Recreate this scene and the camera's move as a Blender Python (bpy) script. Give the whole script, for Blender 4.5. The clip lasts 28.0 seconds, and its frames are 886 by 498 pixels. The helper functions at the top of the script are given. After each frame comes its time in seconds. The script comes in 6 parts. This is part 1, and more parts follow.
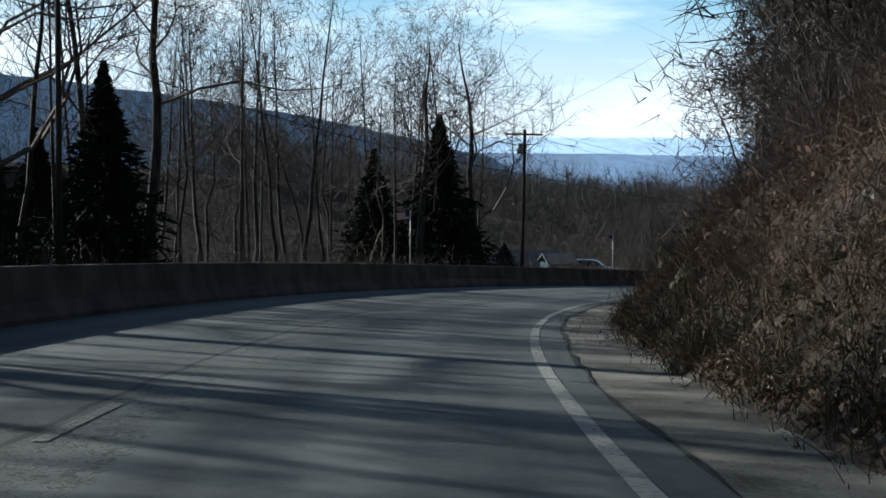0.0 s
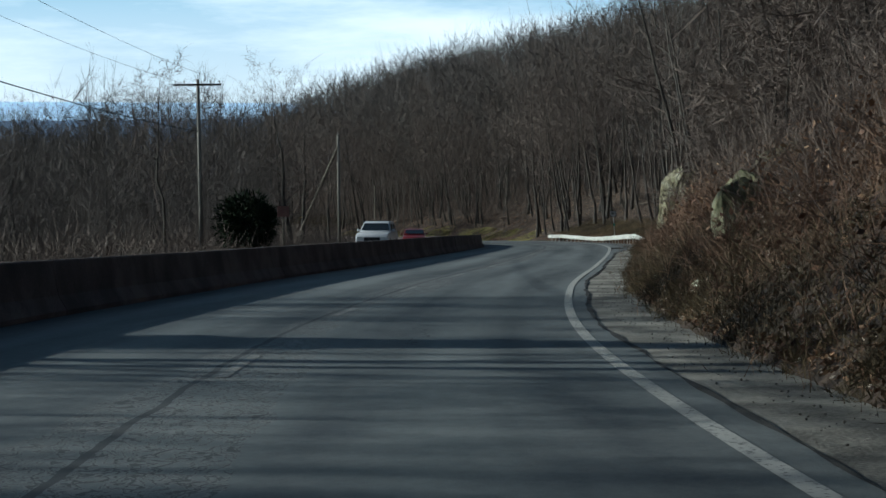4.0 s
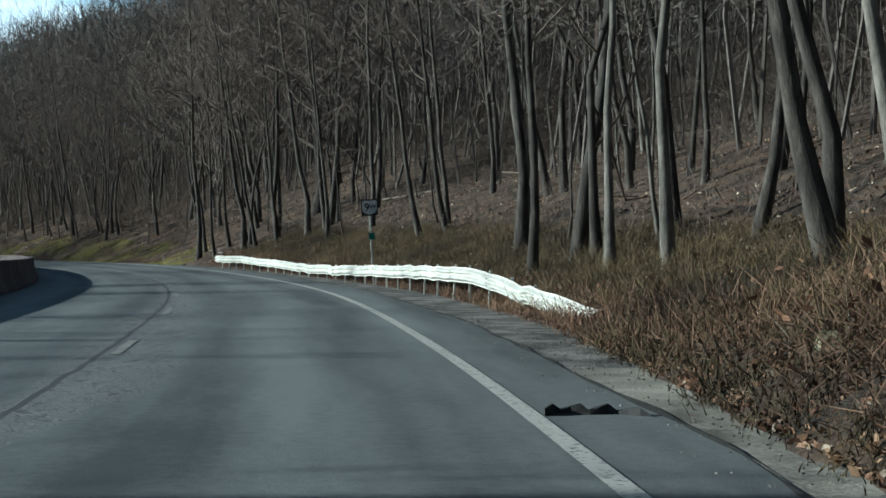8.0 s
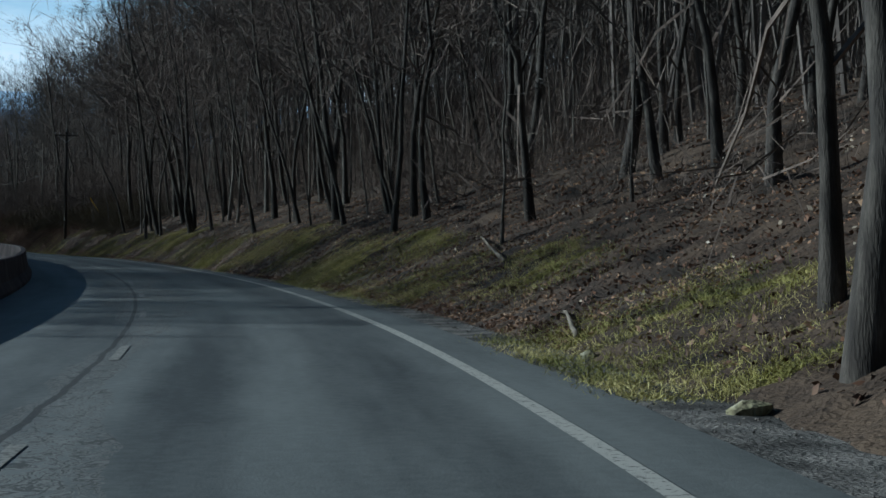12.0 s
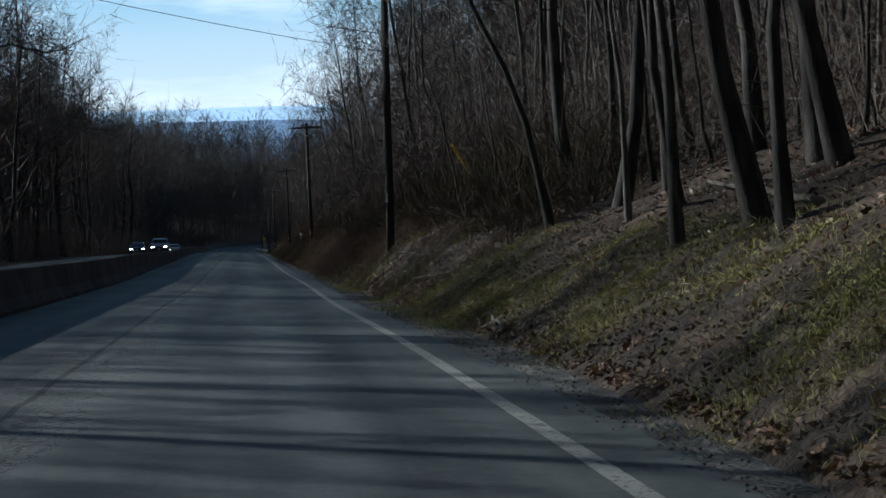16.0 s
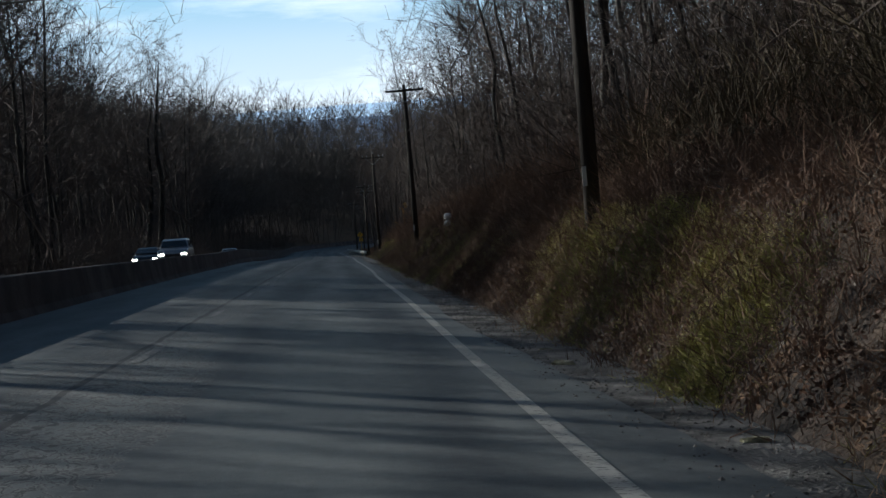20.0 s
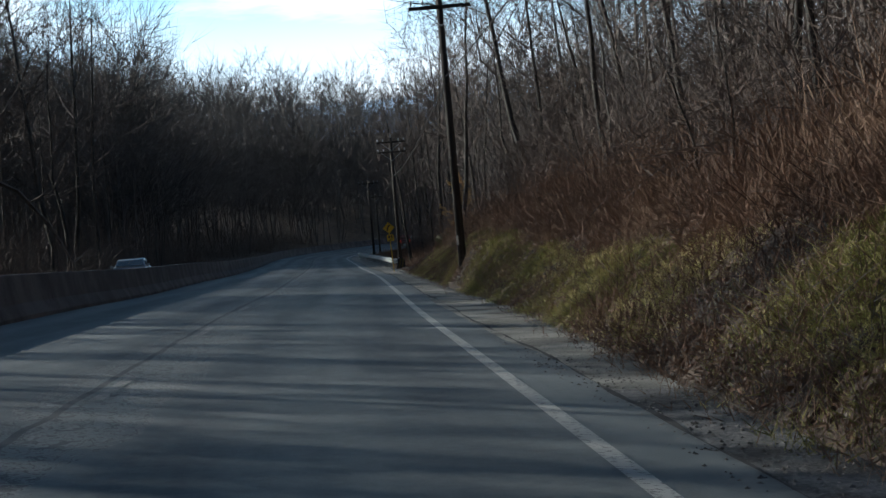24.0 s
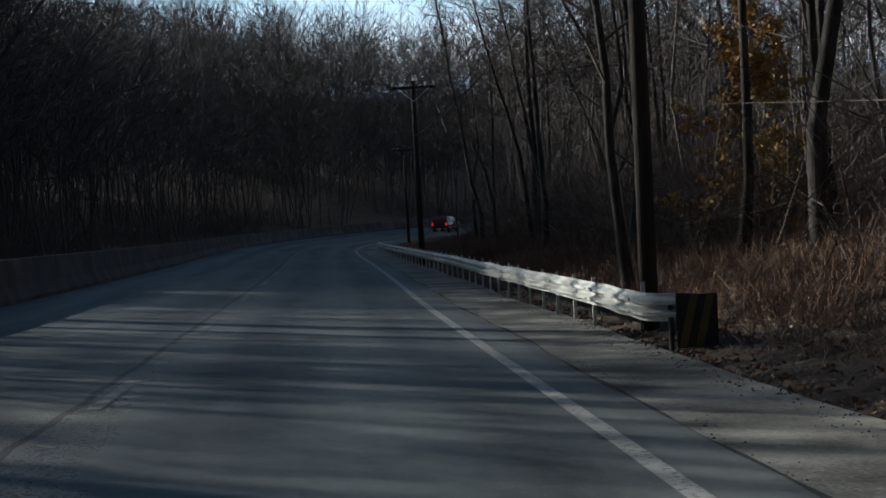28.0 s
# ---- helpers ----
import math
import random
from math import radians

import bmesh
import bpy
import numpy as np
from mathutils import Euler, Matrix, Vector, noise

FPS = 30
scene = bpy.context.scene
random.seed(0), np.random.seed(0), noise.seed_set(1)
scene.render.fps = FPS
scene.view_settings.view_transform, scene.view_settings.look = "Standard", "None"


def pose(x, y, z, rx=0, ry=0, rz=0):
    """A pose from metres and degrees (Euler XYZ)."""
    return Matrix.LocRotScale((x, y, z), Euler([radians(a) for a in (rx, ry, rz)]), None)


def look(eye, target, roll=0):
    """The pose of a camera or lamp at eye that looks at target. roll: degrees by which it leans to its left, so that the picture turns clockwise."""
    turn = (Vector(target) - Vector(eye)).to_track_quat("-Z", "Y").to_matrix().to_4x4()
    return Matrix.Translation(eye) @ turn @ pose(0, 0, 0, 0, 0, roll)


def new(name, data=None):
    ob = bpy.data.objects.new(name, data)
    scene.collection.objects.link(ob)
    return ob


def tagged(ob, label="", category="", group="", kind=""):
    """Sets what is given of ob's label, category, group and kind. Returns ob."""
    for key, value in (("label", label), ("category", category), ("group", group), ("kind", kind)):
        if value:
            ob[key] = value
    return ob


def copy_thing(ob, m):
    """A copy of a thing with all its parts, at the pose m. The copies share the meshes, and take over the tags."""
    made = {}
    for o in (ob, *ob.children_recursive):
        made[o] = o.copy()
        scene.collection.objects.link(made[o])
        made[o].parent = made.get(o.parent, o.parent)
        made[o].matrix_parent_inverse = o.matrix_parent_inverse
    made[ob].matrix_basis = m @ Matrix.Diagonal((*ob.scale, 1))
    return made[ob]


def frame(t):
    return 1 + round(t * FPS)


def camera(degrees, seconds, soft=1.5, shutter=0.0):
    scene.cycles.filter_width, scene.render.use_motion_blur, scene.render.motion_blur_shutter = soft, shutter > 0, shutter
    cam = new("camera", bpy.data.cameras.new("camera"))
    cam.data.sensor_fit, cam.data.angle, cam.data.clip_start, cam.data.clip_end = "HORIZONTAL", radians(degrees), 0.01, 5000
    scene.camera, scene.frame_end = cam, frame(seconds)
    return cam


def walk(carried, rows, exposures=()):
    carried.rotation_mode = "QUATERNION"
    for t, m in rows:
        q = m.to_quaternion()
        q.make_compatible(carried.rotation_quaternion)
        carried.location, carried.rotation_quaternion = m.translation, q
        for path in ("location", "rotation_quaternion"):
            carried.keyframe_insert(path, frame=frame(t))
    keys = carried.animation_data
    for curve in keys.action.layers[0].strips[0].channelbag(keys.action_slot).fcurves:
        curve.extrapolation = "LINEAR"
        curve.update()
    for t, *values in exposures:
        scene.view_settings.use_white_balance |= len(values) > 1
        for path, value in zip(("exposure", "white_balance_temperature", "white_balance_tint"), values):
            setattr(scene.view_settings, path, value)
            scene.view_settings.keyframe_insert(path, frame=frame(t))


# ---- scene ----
cam = camera(30.26, 28.0)
PATH = [
    (0.0, pose(2.032, -3.018, 2.269, 85.86, -0.52, 0.06)),
    (0.5, pose(1.770, 6.820, 1.532, 85.73, 0.39, -2.61)),
    (1.0, pose(1.743, 16.639, 0.786, 85.53, 1.02, -5.50)),
    (1.5, pose(2.165, 26.442, 0.041, 85.20, 1.24, -8.87)),
    (2.0, pose(3.059, 36.167, -0.734, 84.92, 1.31, -12.22)),
    (2.5, pose(4.441, 45.771, -1.535, 84.85, 1.24, -15.13)),
    (3.0, pose(6.390, 55.203, -2.339, 84.94, 1.15, -18.21)),
    (3.5, pose(8.951, 64.446, -3.125, 84.84, 0.85, -21.83)),
    (4.0, pose(12.116, 73.441, -3.916, 84.66, 0.48, -25.53)),
    (4.5, pose(15.893, 82.113, -4.699, 84.64, 0.17, -29.11)),
    (5.0, pose(20.142, 90.528, -5.482, 84.69, -0.05, -32.14)),
    (5.5, pose(24.777, 98.753, -6.273, 84.81, -0.19, -34.55)),
    (6.0, pose(29.707, 106.867, -7.052, 84.96, -0.30, -36.26)),
    (6.5, pose(34.847, 114.958, -7.824, 85.11, -0.43, -37.17)),
    (7.0, pose(40.104, 123.128, -8.580, 85.22, -0.64, -37.17)),
    (7.5, pose(45.411, 131.471, -9.319, 85.34, -0.82, -36.64)),
    (8.0, pose(50.725, 139.956, -10.079, 85.19, -1.03, -36.11)),
    (8.5, pose(56.002, 148.569, -10.865, 85.29, -1.13, -35.39)),
    (9.0, pose(61.132, 157.302, -11.687, 85.09, -1.13, -33.64)),
    (9.5, pose(66.072, 166.103, -12.514, 84.92, -1.15, -31.89)),
    (10.0, pose(70.654, 175.092, -13.348, 84.93, -1.18, -30.06)),
    (10.5, pose(74.841, 184.215, -14.213, 84.42, -0.98, -28.55)),
    (11.0, pose(78.748, 193.440, -15.067, 84.63, -0.97, -26.89)),
    (11.5, pose(82.508, 202.677, -15.894, 85.04, -1.42, -25.38)),
    (12.0, pose(85.929, 212.026, -16.734, 85.06, -1.60, -23.64)),
    (12.5, pose(89.036, 221.495, -17.582, 84.89, -1.68, -21.78)),
    (13.0, pose(91.843, 231.091, -18.435, 84.70, -1.67, -19.88)),
    (13.5, pose(94.362, 240.821, -19.288, 84.67, -1.55, -17.97)),
    (14.0, pose(96.600, 250.688, -20.141, 85.00, -1.18, -16.11)),
    (14.5, pose(98.605, 260.664, -20.998, 84.82, -0.97, -14.38)),
    (15.0, pose(100.368, 270.729, -21.839, 84.80, -0.20, -12.75)),
    (15.5, pose(101.923, 280.874, -22.669, 84.88, 0.86, -11.43)),
    (16.0, pose(103.199, 291.094, -23.484, 85.07, 1.36, -10.08)),
    (16.5, pose(104.224, 301.281, -24.312, 85.09, 1.32, -8.63)),
    (17.0, pose(105.046, 311.396, -25.141, 85.13, 1.24, -7.20)),
    (17.5, pose(105.647, 321.409, -25.988, 84.84, 1.33, -6.33)),
    (18.0, pose(106.110, 331.391, -26.839, 84.99, 1.79, -6.26)),
    (18.5, pose(106.576, 341.404, -27.673, 85.02, 2.26, -6.28)),
    (19.0, pose(107.048, 351.495, -28.492, 85.06, 2.70, -6.61)),
    (19.5, pose(107.567, 361.688, -29.296, 85.06, 3.31, -6.82)),
    (20.0, pose(108.102, 372.003, -30.098, 85.05, 3.77, -7.03)),
    (20.5, pose(108.695, 382.404, -30.909, 84.99, 4.02, -7.02)),
    (21.0, pose(109.262, 392.901, -31.724, 84.98, 4.22, -6.88)),
    (21.5, pose(109.806, 403.460, -32.550, 85.00, 4.38, -6.68)),
    (22.0, pose(110.340, 414.048, -33.378, 85.06, 4.50, -6.53)),
    (22.5, pose(110.873, 424.638, -34.196, 85.15, 4.59, -6.47)),
    (23.0, pose(111.398, 435.207, -35.016, 85.27, 4.67, -6.54)),
    (23.5, pose(111.911, 445.734, -35.836, 85.14, 4.74, -6.67)),
    (24.0, pose(112.434, 456.214, -36.664, 85.04, 4.70, -6.97)),
    (24.5, pose(112.996, 466.643, -37.492, 85.02, 4.42, -7.11)),
    (25.0, pose(113.544, 477.011, -38.327, 85.01, 4.03, -7.09)),
    (25.5, pose(114.052, 487.291, -39.159, 84.96, 3.84, -6.91)),
    (26.0, pose(114.515, 497.495, -39.988, 84.90, 3.62, -6.68)),
    (26.5, pose(114.938, 507.615, -40.828, 84.89, 3.40, -6.69)),
    (27.0, pose(115.388, 517.714, -41.669, 84.77, 3.19, -6.76)),
    (27.5, pose(115.967, 527.852, -42.501, 84.70, 3.11, -6.80)),
    (28.0, pose(116.517, 538.059, -43.327, 84.63, 3.15, -6.79)),
]
EXPOSURES = [(0.0, 0.13, 5850, 5), (1.0, -0.17, 5850, 5), (2.0, 0.03, 5850, 4), (3.0, 0.18, 5700, 2), (4.2, -0.12, 5600, 0), (6.5, 0.38, 6100, -4), (8.0, 0.38, 5450, -4), (9.2, 0.2, 5350, -3), (10.0, 0.05, 5300, -3),
             (11.5, -0.42, 5150, -2), (14.0, 0.0, 5200, 2), (16.0, -0.08, 5500, 4), (18.0, -0.05, 5900, 8), (20.0, 0.05, 5850, 8), (23.0, 0.6, 5900, 7), (25.0, 0.9, 5850, 6), (26.0, 1.05, 5900, 5), (28.0, 0.35, 6000, 8)]
walk(cam, PATH, EXPOSURES)

# ---- world and sun ----
SUN_AZ, SUN_EL = radians(-54), radians(19.5)
sun_dir = Vector((math.sin(SUN_AZ) * math.cos(SUN_EL), math.cos(SUN_AZ) * math.cos(SUN_EL), math.sin(SUN_EL)))
world = bpy.data.worlds.new("sky")
scene.world = world
world.use_nodes = True
wn, wl = world.node_tree.nodes, world.node_tree.links
wn.clear()
w_out, w_bg, w_sky = wn.new("ShaderNodeOutputWorld"), wn.new("ShaderNodeBackground"), wn.new("ShaderNodeTexSky")
w_sky.sky_type, w_sky.sun_disc = "NISHITA", False
w_sky.sun_elevation, w_sky.sun_rotation = SUN_EL, SUN_AZ
w_sky.air_density, w_sky.dust_density, w_sky.ozone_density, w_sky.altitude = 1.0, 0.35, 2.0, 300
w_geo, w_map, w_noise, w_ramp, w_mix = (wn.new("ShaderNodeTexCoord"), wn.new("ShaderNodeMapping"), wn.new("ShaderNodeTexNoise"),
                                        wn.new("ShaderNodeValToRGB"), wn.new("ShaderNodeMix"))
w_map.inputs["Scale"].default_value = (1.6, 1.6, 9.0)
w_noise.inputs["Scale"].default_value, w_noise.inputs["Detail"].default_value, w_noise.inputs["Roughness"].default_value = 1.7, 8.0, 0.62
w_ramp.color_ramp.elements[0].position, w_ramp.color_ramp.elements[1].position = 0.45, 0.64
w_mix.data_type = "RGBA"
w_band = wn.new("ShaderNodeValToRGB")
for pos, c in ((0.0, (23, 25, 26)), (0.045, (17, 21.5, 24.5)), (0.085, (8.5, 16, 20.5)), (0.2, (5.5, 10, 14))):
    el = w_band.color_ramp.elements.new(pos) if 0 < pos < 0.2 else w_band.color_ramp.elements[0 if pos == 0 else -1]
    el.position, el.color = pos, (*c, 1)
wl.new(w_geo.outputs["Generated"], w_map.inputs["Vector"])
wl.new(w_map.outputs["Vector"], w_noise.inputs["Vector"])
wl.new(w_noise.outputs["Fac"], w_ramp.inputs["Fac"])
w_sep, w_fall = wn.new("ShaderNodeSeparateXYZ"), wn.new("ShaderNodeMapRange")
w_fall.inputs["From Min"].default_value, w_fall.inputs["From Max"].default_value = 0.09, 0.26
w_fall.inputs["To Min"].default_value, w_fall.inputs["To Max"].default_value = 1.0, 0.0
wl.new(w_geo.outputs["Generated"], w_sep.inputs["Vector"])
wl.new(w_sep.outputs["Z"], w_fall.inputs["Value"])
w_cloud = wn.new("ShaderNodeMix")
w_cloud.data_type = "RGBA"
w_cloud.inputs["B"].default_value = (30, 31.5, 32, 1)
wl.new(w_sep.outputs["Z"], w_band.inputs["Fac"])
wl.new(w_ramp.outputs["Color"], w_cloud.inputs["Factor"])
wl.new(w_band.outputs["Color"], w_cloud.inputs["A"])
wl.new(w_cloud.outputs["Result"], w_mix.inputs["B"])
wl.new(w_fall.outputs["Result"], w_mix.inputs["Factor"])
w_lift = wn.new("ShaderNodeMapping")
w_lift.inputs["Location"].default_value, w_lift.inputs["Scale"].default_value = (0, 0, 0.16), (1, 1, 1.0)
wl.new(w_geo.outputs["Generated"], w_lift.inputs["Vector"])
wl.new(w_lift.outputs["Vector"], w_sky.inputs["Vector"])
w_blue = wn.new("ShaderNodeMix")
w_blue.data_type, w_blue.blend_type = "RGBA", "MULTIPLY"
w_blue.inputs["Factor"].default_value, w_blue.inputs["B"].default_value = 1.0, (1.2, 1.34, 1.27, 1)
wl.new(w_sky.outputs["Color"], w_blue.inputs["A"])
wl.new(w_blue.outputs["Result"], w_mix.inputs["A"])
wl.new(w_mix.outputs["Result"], w_bg.inputs["Color"])
w_bg.inputs["Strength"].default_value = 0.037
wl.new(w_bg.outputs["Background"], w_out.inputs["Surface"])
sun_data = bpy.data.lights.new("sun", "SUN")
sun_data.energy, sun_data.angle, sun_data.color = 5.6, radians(0.6), (1.0, 0.93, 0.82)
sun = new("sun", sun_data)
sun.matrix_world = look(sun_dir * 300, (0, 0, 0))


# ---- materials ----
def material(name, colors, scale=4.0, rough=0.85, metal=0.0, bump=0.25, bump_scale=None, fine=None, stretch=(1, 1, 1), rand=0.0, spec=0.4, low=0.35, high=0.65):
    """Two or three colours mixed by noise at two scales, with bump; rand lets single objects or islands differ."""
    m = bpy.data.materials.new(name)
    m.use_nodes = True
    n, l = m.node_tree.nodes, m.node_tree.links
    b = n["Principled BSDF"]
    tc, mp, n1, n2, r = n.new("ShaderNodeTexCoord"), n.new("ShaderNodeMapping"), n.new("ShaderNodeTexNoise"), n.new("ShaderNodeTexNoise"), n.new("ShaderNodeValToRGB")
    mp.inputs["Scale"].default_value = stretch
    l.new(tc.outputs["Object"], mp.inputs["Vector"])
    n1.inputs["Scale"].default_value, n1.inputs["Detail"].default_value = scale, 6
    n2.inputs["Scale"].default_value, n2.inputs["Detail"].default_value = fine or scale * 9, 4
    for q in (n1, n2):
        l.new(mp.outputs["Vector"], q.inputs["Vector"])
    mx = n.new("ShaderNodeMath")
    mx.operation = "MULTIPLY_ADD"
    mx.inputs[1].default_value, mx.inputs[2].default_value = 0.35, -0.17
    l.new(n2.outputs["Fac"], mx.inputs[0])
    ad = n.new("ShaderNodeMath")
    ad.operation = "ADD"
    l.new(n1.outputs["Fac"], ad.inputs[0])
    l.new(mx.outputs[0], ad.inputs[1])
    l.new(ad.outputs[0], r.inputs["Fac"])
    e = r.color_ramp.elements
    e[0].position, e[0].color = low, (*colors[0], 1)
    e[1].position, e[1].color = high, (*colors[-1], 1)
    if len(colors) == 3:
        k = e.new((low + high) / 2)
        k.color = (*colors[1], 1)
    last = r.outputs["Color"]
    if rand:
        oi, gi, hv, mr = n.new("ShaderNodeObjectInfo"), n.new("ShaderNodeNewGeometry"), n.new("ShaderNodeHueSaturation"), n.new("ShaderNodeMapRange")
        sm = n.new("ShaderNodeMath")
        sm.operation = "ADD"
        l.new(oi.outputs["Random"], sm.inputs[0])
        l.new(gi.outputs["Random Per Island"], sm.inputs[1])
        mr.inputs["From Max"].default_value = 2.0
        mr.inputs["To Min"].default_value, mr.inputs["To Max"].default_value = 1 - rand, 1 + rand
        l.new(sm.outputs[0], mr.inputs["Value"])
        l.new(mr.outputs["Result"], hv.inputs["Value"])
        l.new(last, hv.inputs["Color"])
        last = hv.outputs["Color"]
    l.new(last, b.inputs["Base Color"])
    b.inputs["Roughness"].default_value, b.inputs["Metallic"].default_value = rough, metal
    b.inputs["Specular IOR Level"].default_value = spec
    if bump:
        bp = n.new("ShaderNodeBump")
        bp.inputs["Strength"].default_value, bp.inputs["Distance"].default_value = bump, bump_scale or 0.02
        l.new(n2.outputs["Fac"], bp.inputs["Height"])
        l.new(bp.outputs["Normal"], b.inputs["Normal"])
    return m


def road_material():
    """Worn asphalt: grain, paler wheel tracks along each lane, stains, and ragged cracks beside the lane line. UV is (along, across) in metres."""
    m = bpy.data.materials.new("worn_asphalt")
    m.use_nodes = True
    n, l = m.node_tree.nodes, m.node_tree.links
    b = n["Principled BSDF"]

    def noise_tex(vec, scale, detail=5, stretch=None):
        q = n.new("ShaderNodeTexNoise")
        q.inputs["Scale"].default_value, q.inputs["Detail"].default_value = scale, detail
        if stretch:
            p = n.new("ShaderNodeMapping")
            p.inputs["Scale"].default_value = stretch
            l.new(vec, p.inputs["Vector"])
            vec = p.outputs["Vector"]
        l.new(vec, q.inputs["Vector"])
        return q.outputs["Fac"]

    def calc(op, a, c=None, d=None):
        q = n.new("ShaderNodeMath")
        q.operation = op
        for k, v in enumerate((a, c, d)):
            if v is None:
                continue
            if isinstance(v, (int, float)):
                q.inputs[k].default_value = v
            else:
                l.new(v, q.inputs[k])
        return q.outputs[0]

    uv = n.new("ShaderNodeUVMap")
    sep = n.new("ShaderNodeSeparateXYZ")
    l.new(uv.outputs["UV"], sep.inputs["Vector"])
    across = sep.outputs["Y"]
    vec = uv.outputs["UV"]
    wob = noise_tex(vec, 0.35, 3)
    streak = noise_tex(vec, 1.3, 6, (0.05, 1.0, 1.0))
    grain = noise_tex(vec, 45.0, 3)
    patch = noise_tex(vec, 0.22, 6, (0.35, 1.0, 1.0))
    # wheel tracks: four paler bands per carriageway
    lane = calc("MULTIPLY", calc("SINE", calc("MULTIPLY_ADD", across, 2 * math.pi / 1.75, 1.1)), 0.5)
    tone = calc("ADD", calc("MULTIPLY", lane, 0.32), calc("MULTIPLY", streak, 1.15))
    tone = calc("ADD", tone, calc("MULTIPLY", patch, 0.8))
    tone = calc("ADD", tone, calc("MULTIPLY", grain, 0.42))
    tone = calc("ADD", tone, calc("MULTIPLY_ADD", noise_tex(vec, 9.0, 8), 0.5, -0.25))
    tone = calc("ADD", tone, calc("MULTIPLY_ADD", noise_tex(vec, 2.2, 8, (0.25, 1.0, 1.0)), 0.5, -0.25))
    ramp = n.new("ShaderNodeValToRGB")
    e = ramp.color_ramp.elements
    e[0].position, e[0].color = 0.0, (0.043, 0.049, 0.052, 1)
    e[1].position, e[1].color = 1.0, (0.158, 0.173, 0.172, 1)
    l.new(calc("MULTIPLY_ADD", tone, 1.45, -1.16), ramp.inputs["Fac"])
    # cracks beside the lane line
    crack_n = n.new("ShaderNodeTexVoronoi")
    crack_n.feature = "DISTANCE_TO_EDGE"
    crack_n.inputs["Scale"].default_value = 8.0
    mp = n.new("ShaderNodeMapping")
    mp.inputs["Scale"].default_value = (0.4, 1.3, 1)
    l.new(vec, mp.inputs["Vector"])
    bend = n.new("ShaderNodeTexNoise")
    bend.inputs["Scale"].default_value, bend.inputs["Detail"].default_value = 3.0, 5
    l.new(vec, bend.inputs["Vector"])
    shift = n.new("ShaderNodeVectorMath")
    shift.operation = "MULTIPLY_ADD"
    shift.inputs[1].default_value = (0.9, 0.9, 0.0)
    l.new(bend.outputs["Color"], shift.inputs[0])
    l.new(mp.outputs["Vector"], shift.inputs[2])
    l.new(shift.outputs["Vector"], crack_n.inputs["Vector"])
    near = calc("SUBTRACT", 0.42, calc("ABSOLUTE", calc("ADD", across, calc("MULTIPLY_ADD", wob, 0.9, 3.05))))
    seg = calc("GREATER_THAN", calc("ADD", near, calc("MULTIPLY_ADD", patch, 2.6, -1.18)), 0.12)
    crack = calc("MULTIPLY", calc("MULTIPLY", calc("LESS_THAN", crack_n.outputs["Distance"], 0.06), seg), 0.9)
    seam = calc("LESS_THAN", calc("ABSOLUTE", calc("ADD", across, calc("MULTIPLY_ADD", noise_tex(vec, 0.8, 4), 0.16, 3.62))), 0.035)
    # a thin wandering crack inside the lane, here and there
    stray = calc("LESS_THAN", calc("ABSOLUTE", calc("ADD", across, calc("MULTIPLY_ADD", noise_tex(vec, 0.55, 8), 1.7, 1.15))), 0.012)
    stray = calc("MULTIPLY", stray, calc("GREATER_THAN", noise_tex(vec, 0.06, 2), 0.60))
    dark = calc("MAXIMUM", calc("MAXIMUM", crack, seam), stray)
    # crumbled pale rims round the cracks
    rim = calc("MULTIPLY", calc("MULTIPLY", calc("LESS_THAN", crack_n.outputs["Distance"], 0.16), seg), 0.5)
    mix = n.new("ShaderNodeMix")
    mix.data_type = "RGBA"
    mix.inputs["B"].default_value = (0.022, 0.022, 0.023, 1)
    l.new(calc("MULTIPLY", dark, 0.85), mix.inputs["Factor"])
    pale = n.new("ShaderNodeMix")
    pale.data_type = "RGBA"
    pale.inputs["B"].default_value = (0.25, 0.25, 0.235, 1)
    l.new(rim, pale.inputs["Factor"])
    l.new(ramp.outputs["Color"], pale.inputs["A"])
    l.new(pale.outputs["Result"], mix.inputs["A"])
    l.new(mix.outputs["Result"], b.inputs["Base Color"])
    b.inputs["Roughness"].default_value = 0.72
    b.inputs["Specular IOR Level"].default_value = 0.45
    bp = n.new("ShaderNodeBump")
    bp.inputs["Strength"].default_value, bp.inputs["Distance"].default_value = 0.5, 0.012
    l.new(calc("SUBTRACT", calc("MULTIPLY", grain, 0.5), dark), bp.inputs["Height"])
    l.new(bp.outputs["Normal"], b.inputs["Normal"])
    return m


def paint_material(name, color, wear=0.5):
    m = material(name, [(0.13, 0.13, 0.125), color, color], scale=20.0, rough=0.7, fine=85, low=0.24 + 0.10 * wear, high=0.56)
    return m


def glass_material(name, color=(0.02, 0.025, 0.03)):
    m = material(name, [color, color], rough=0.06, bump=0, spec=0.9)
    return m


def glow_material(name, color, strength):
    m = bpy.data.materials.new(name)
    m.use_nodes = True
    b = m.node_tree.nodes["Principled BSDF"]
    b.inputs["Base Color"].default_value = (*color, 1)
    b.inputs["Emission Color"].default_value = (*color, 1)
    b.inputs["Emission Strength"].default_value = strength
    return m


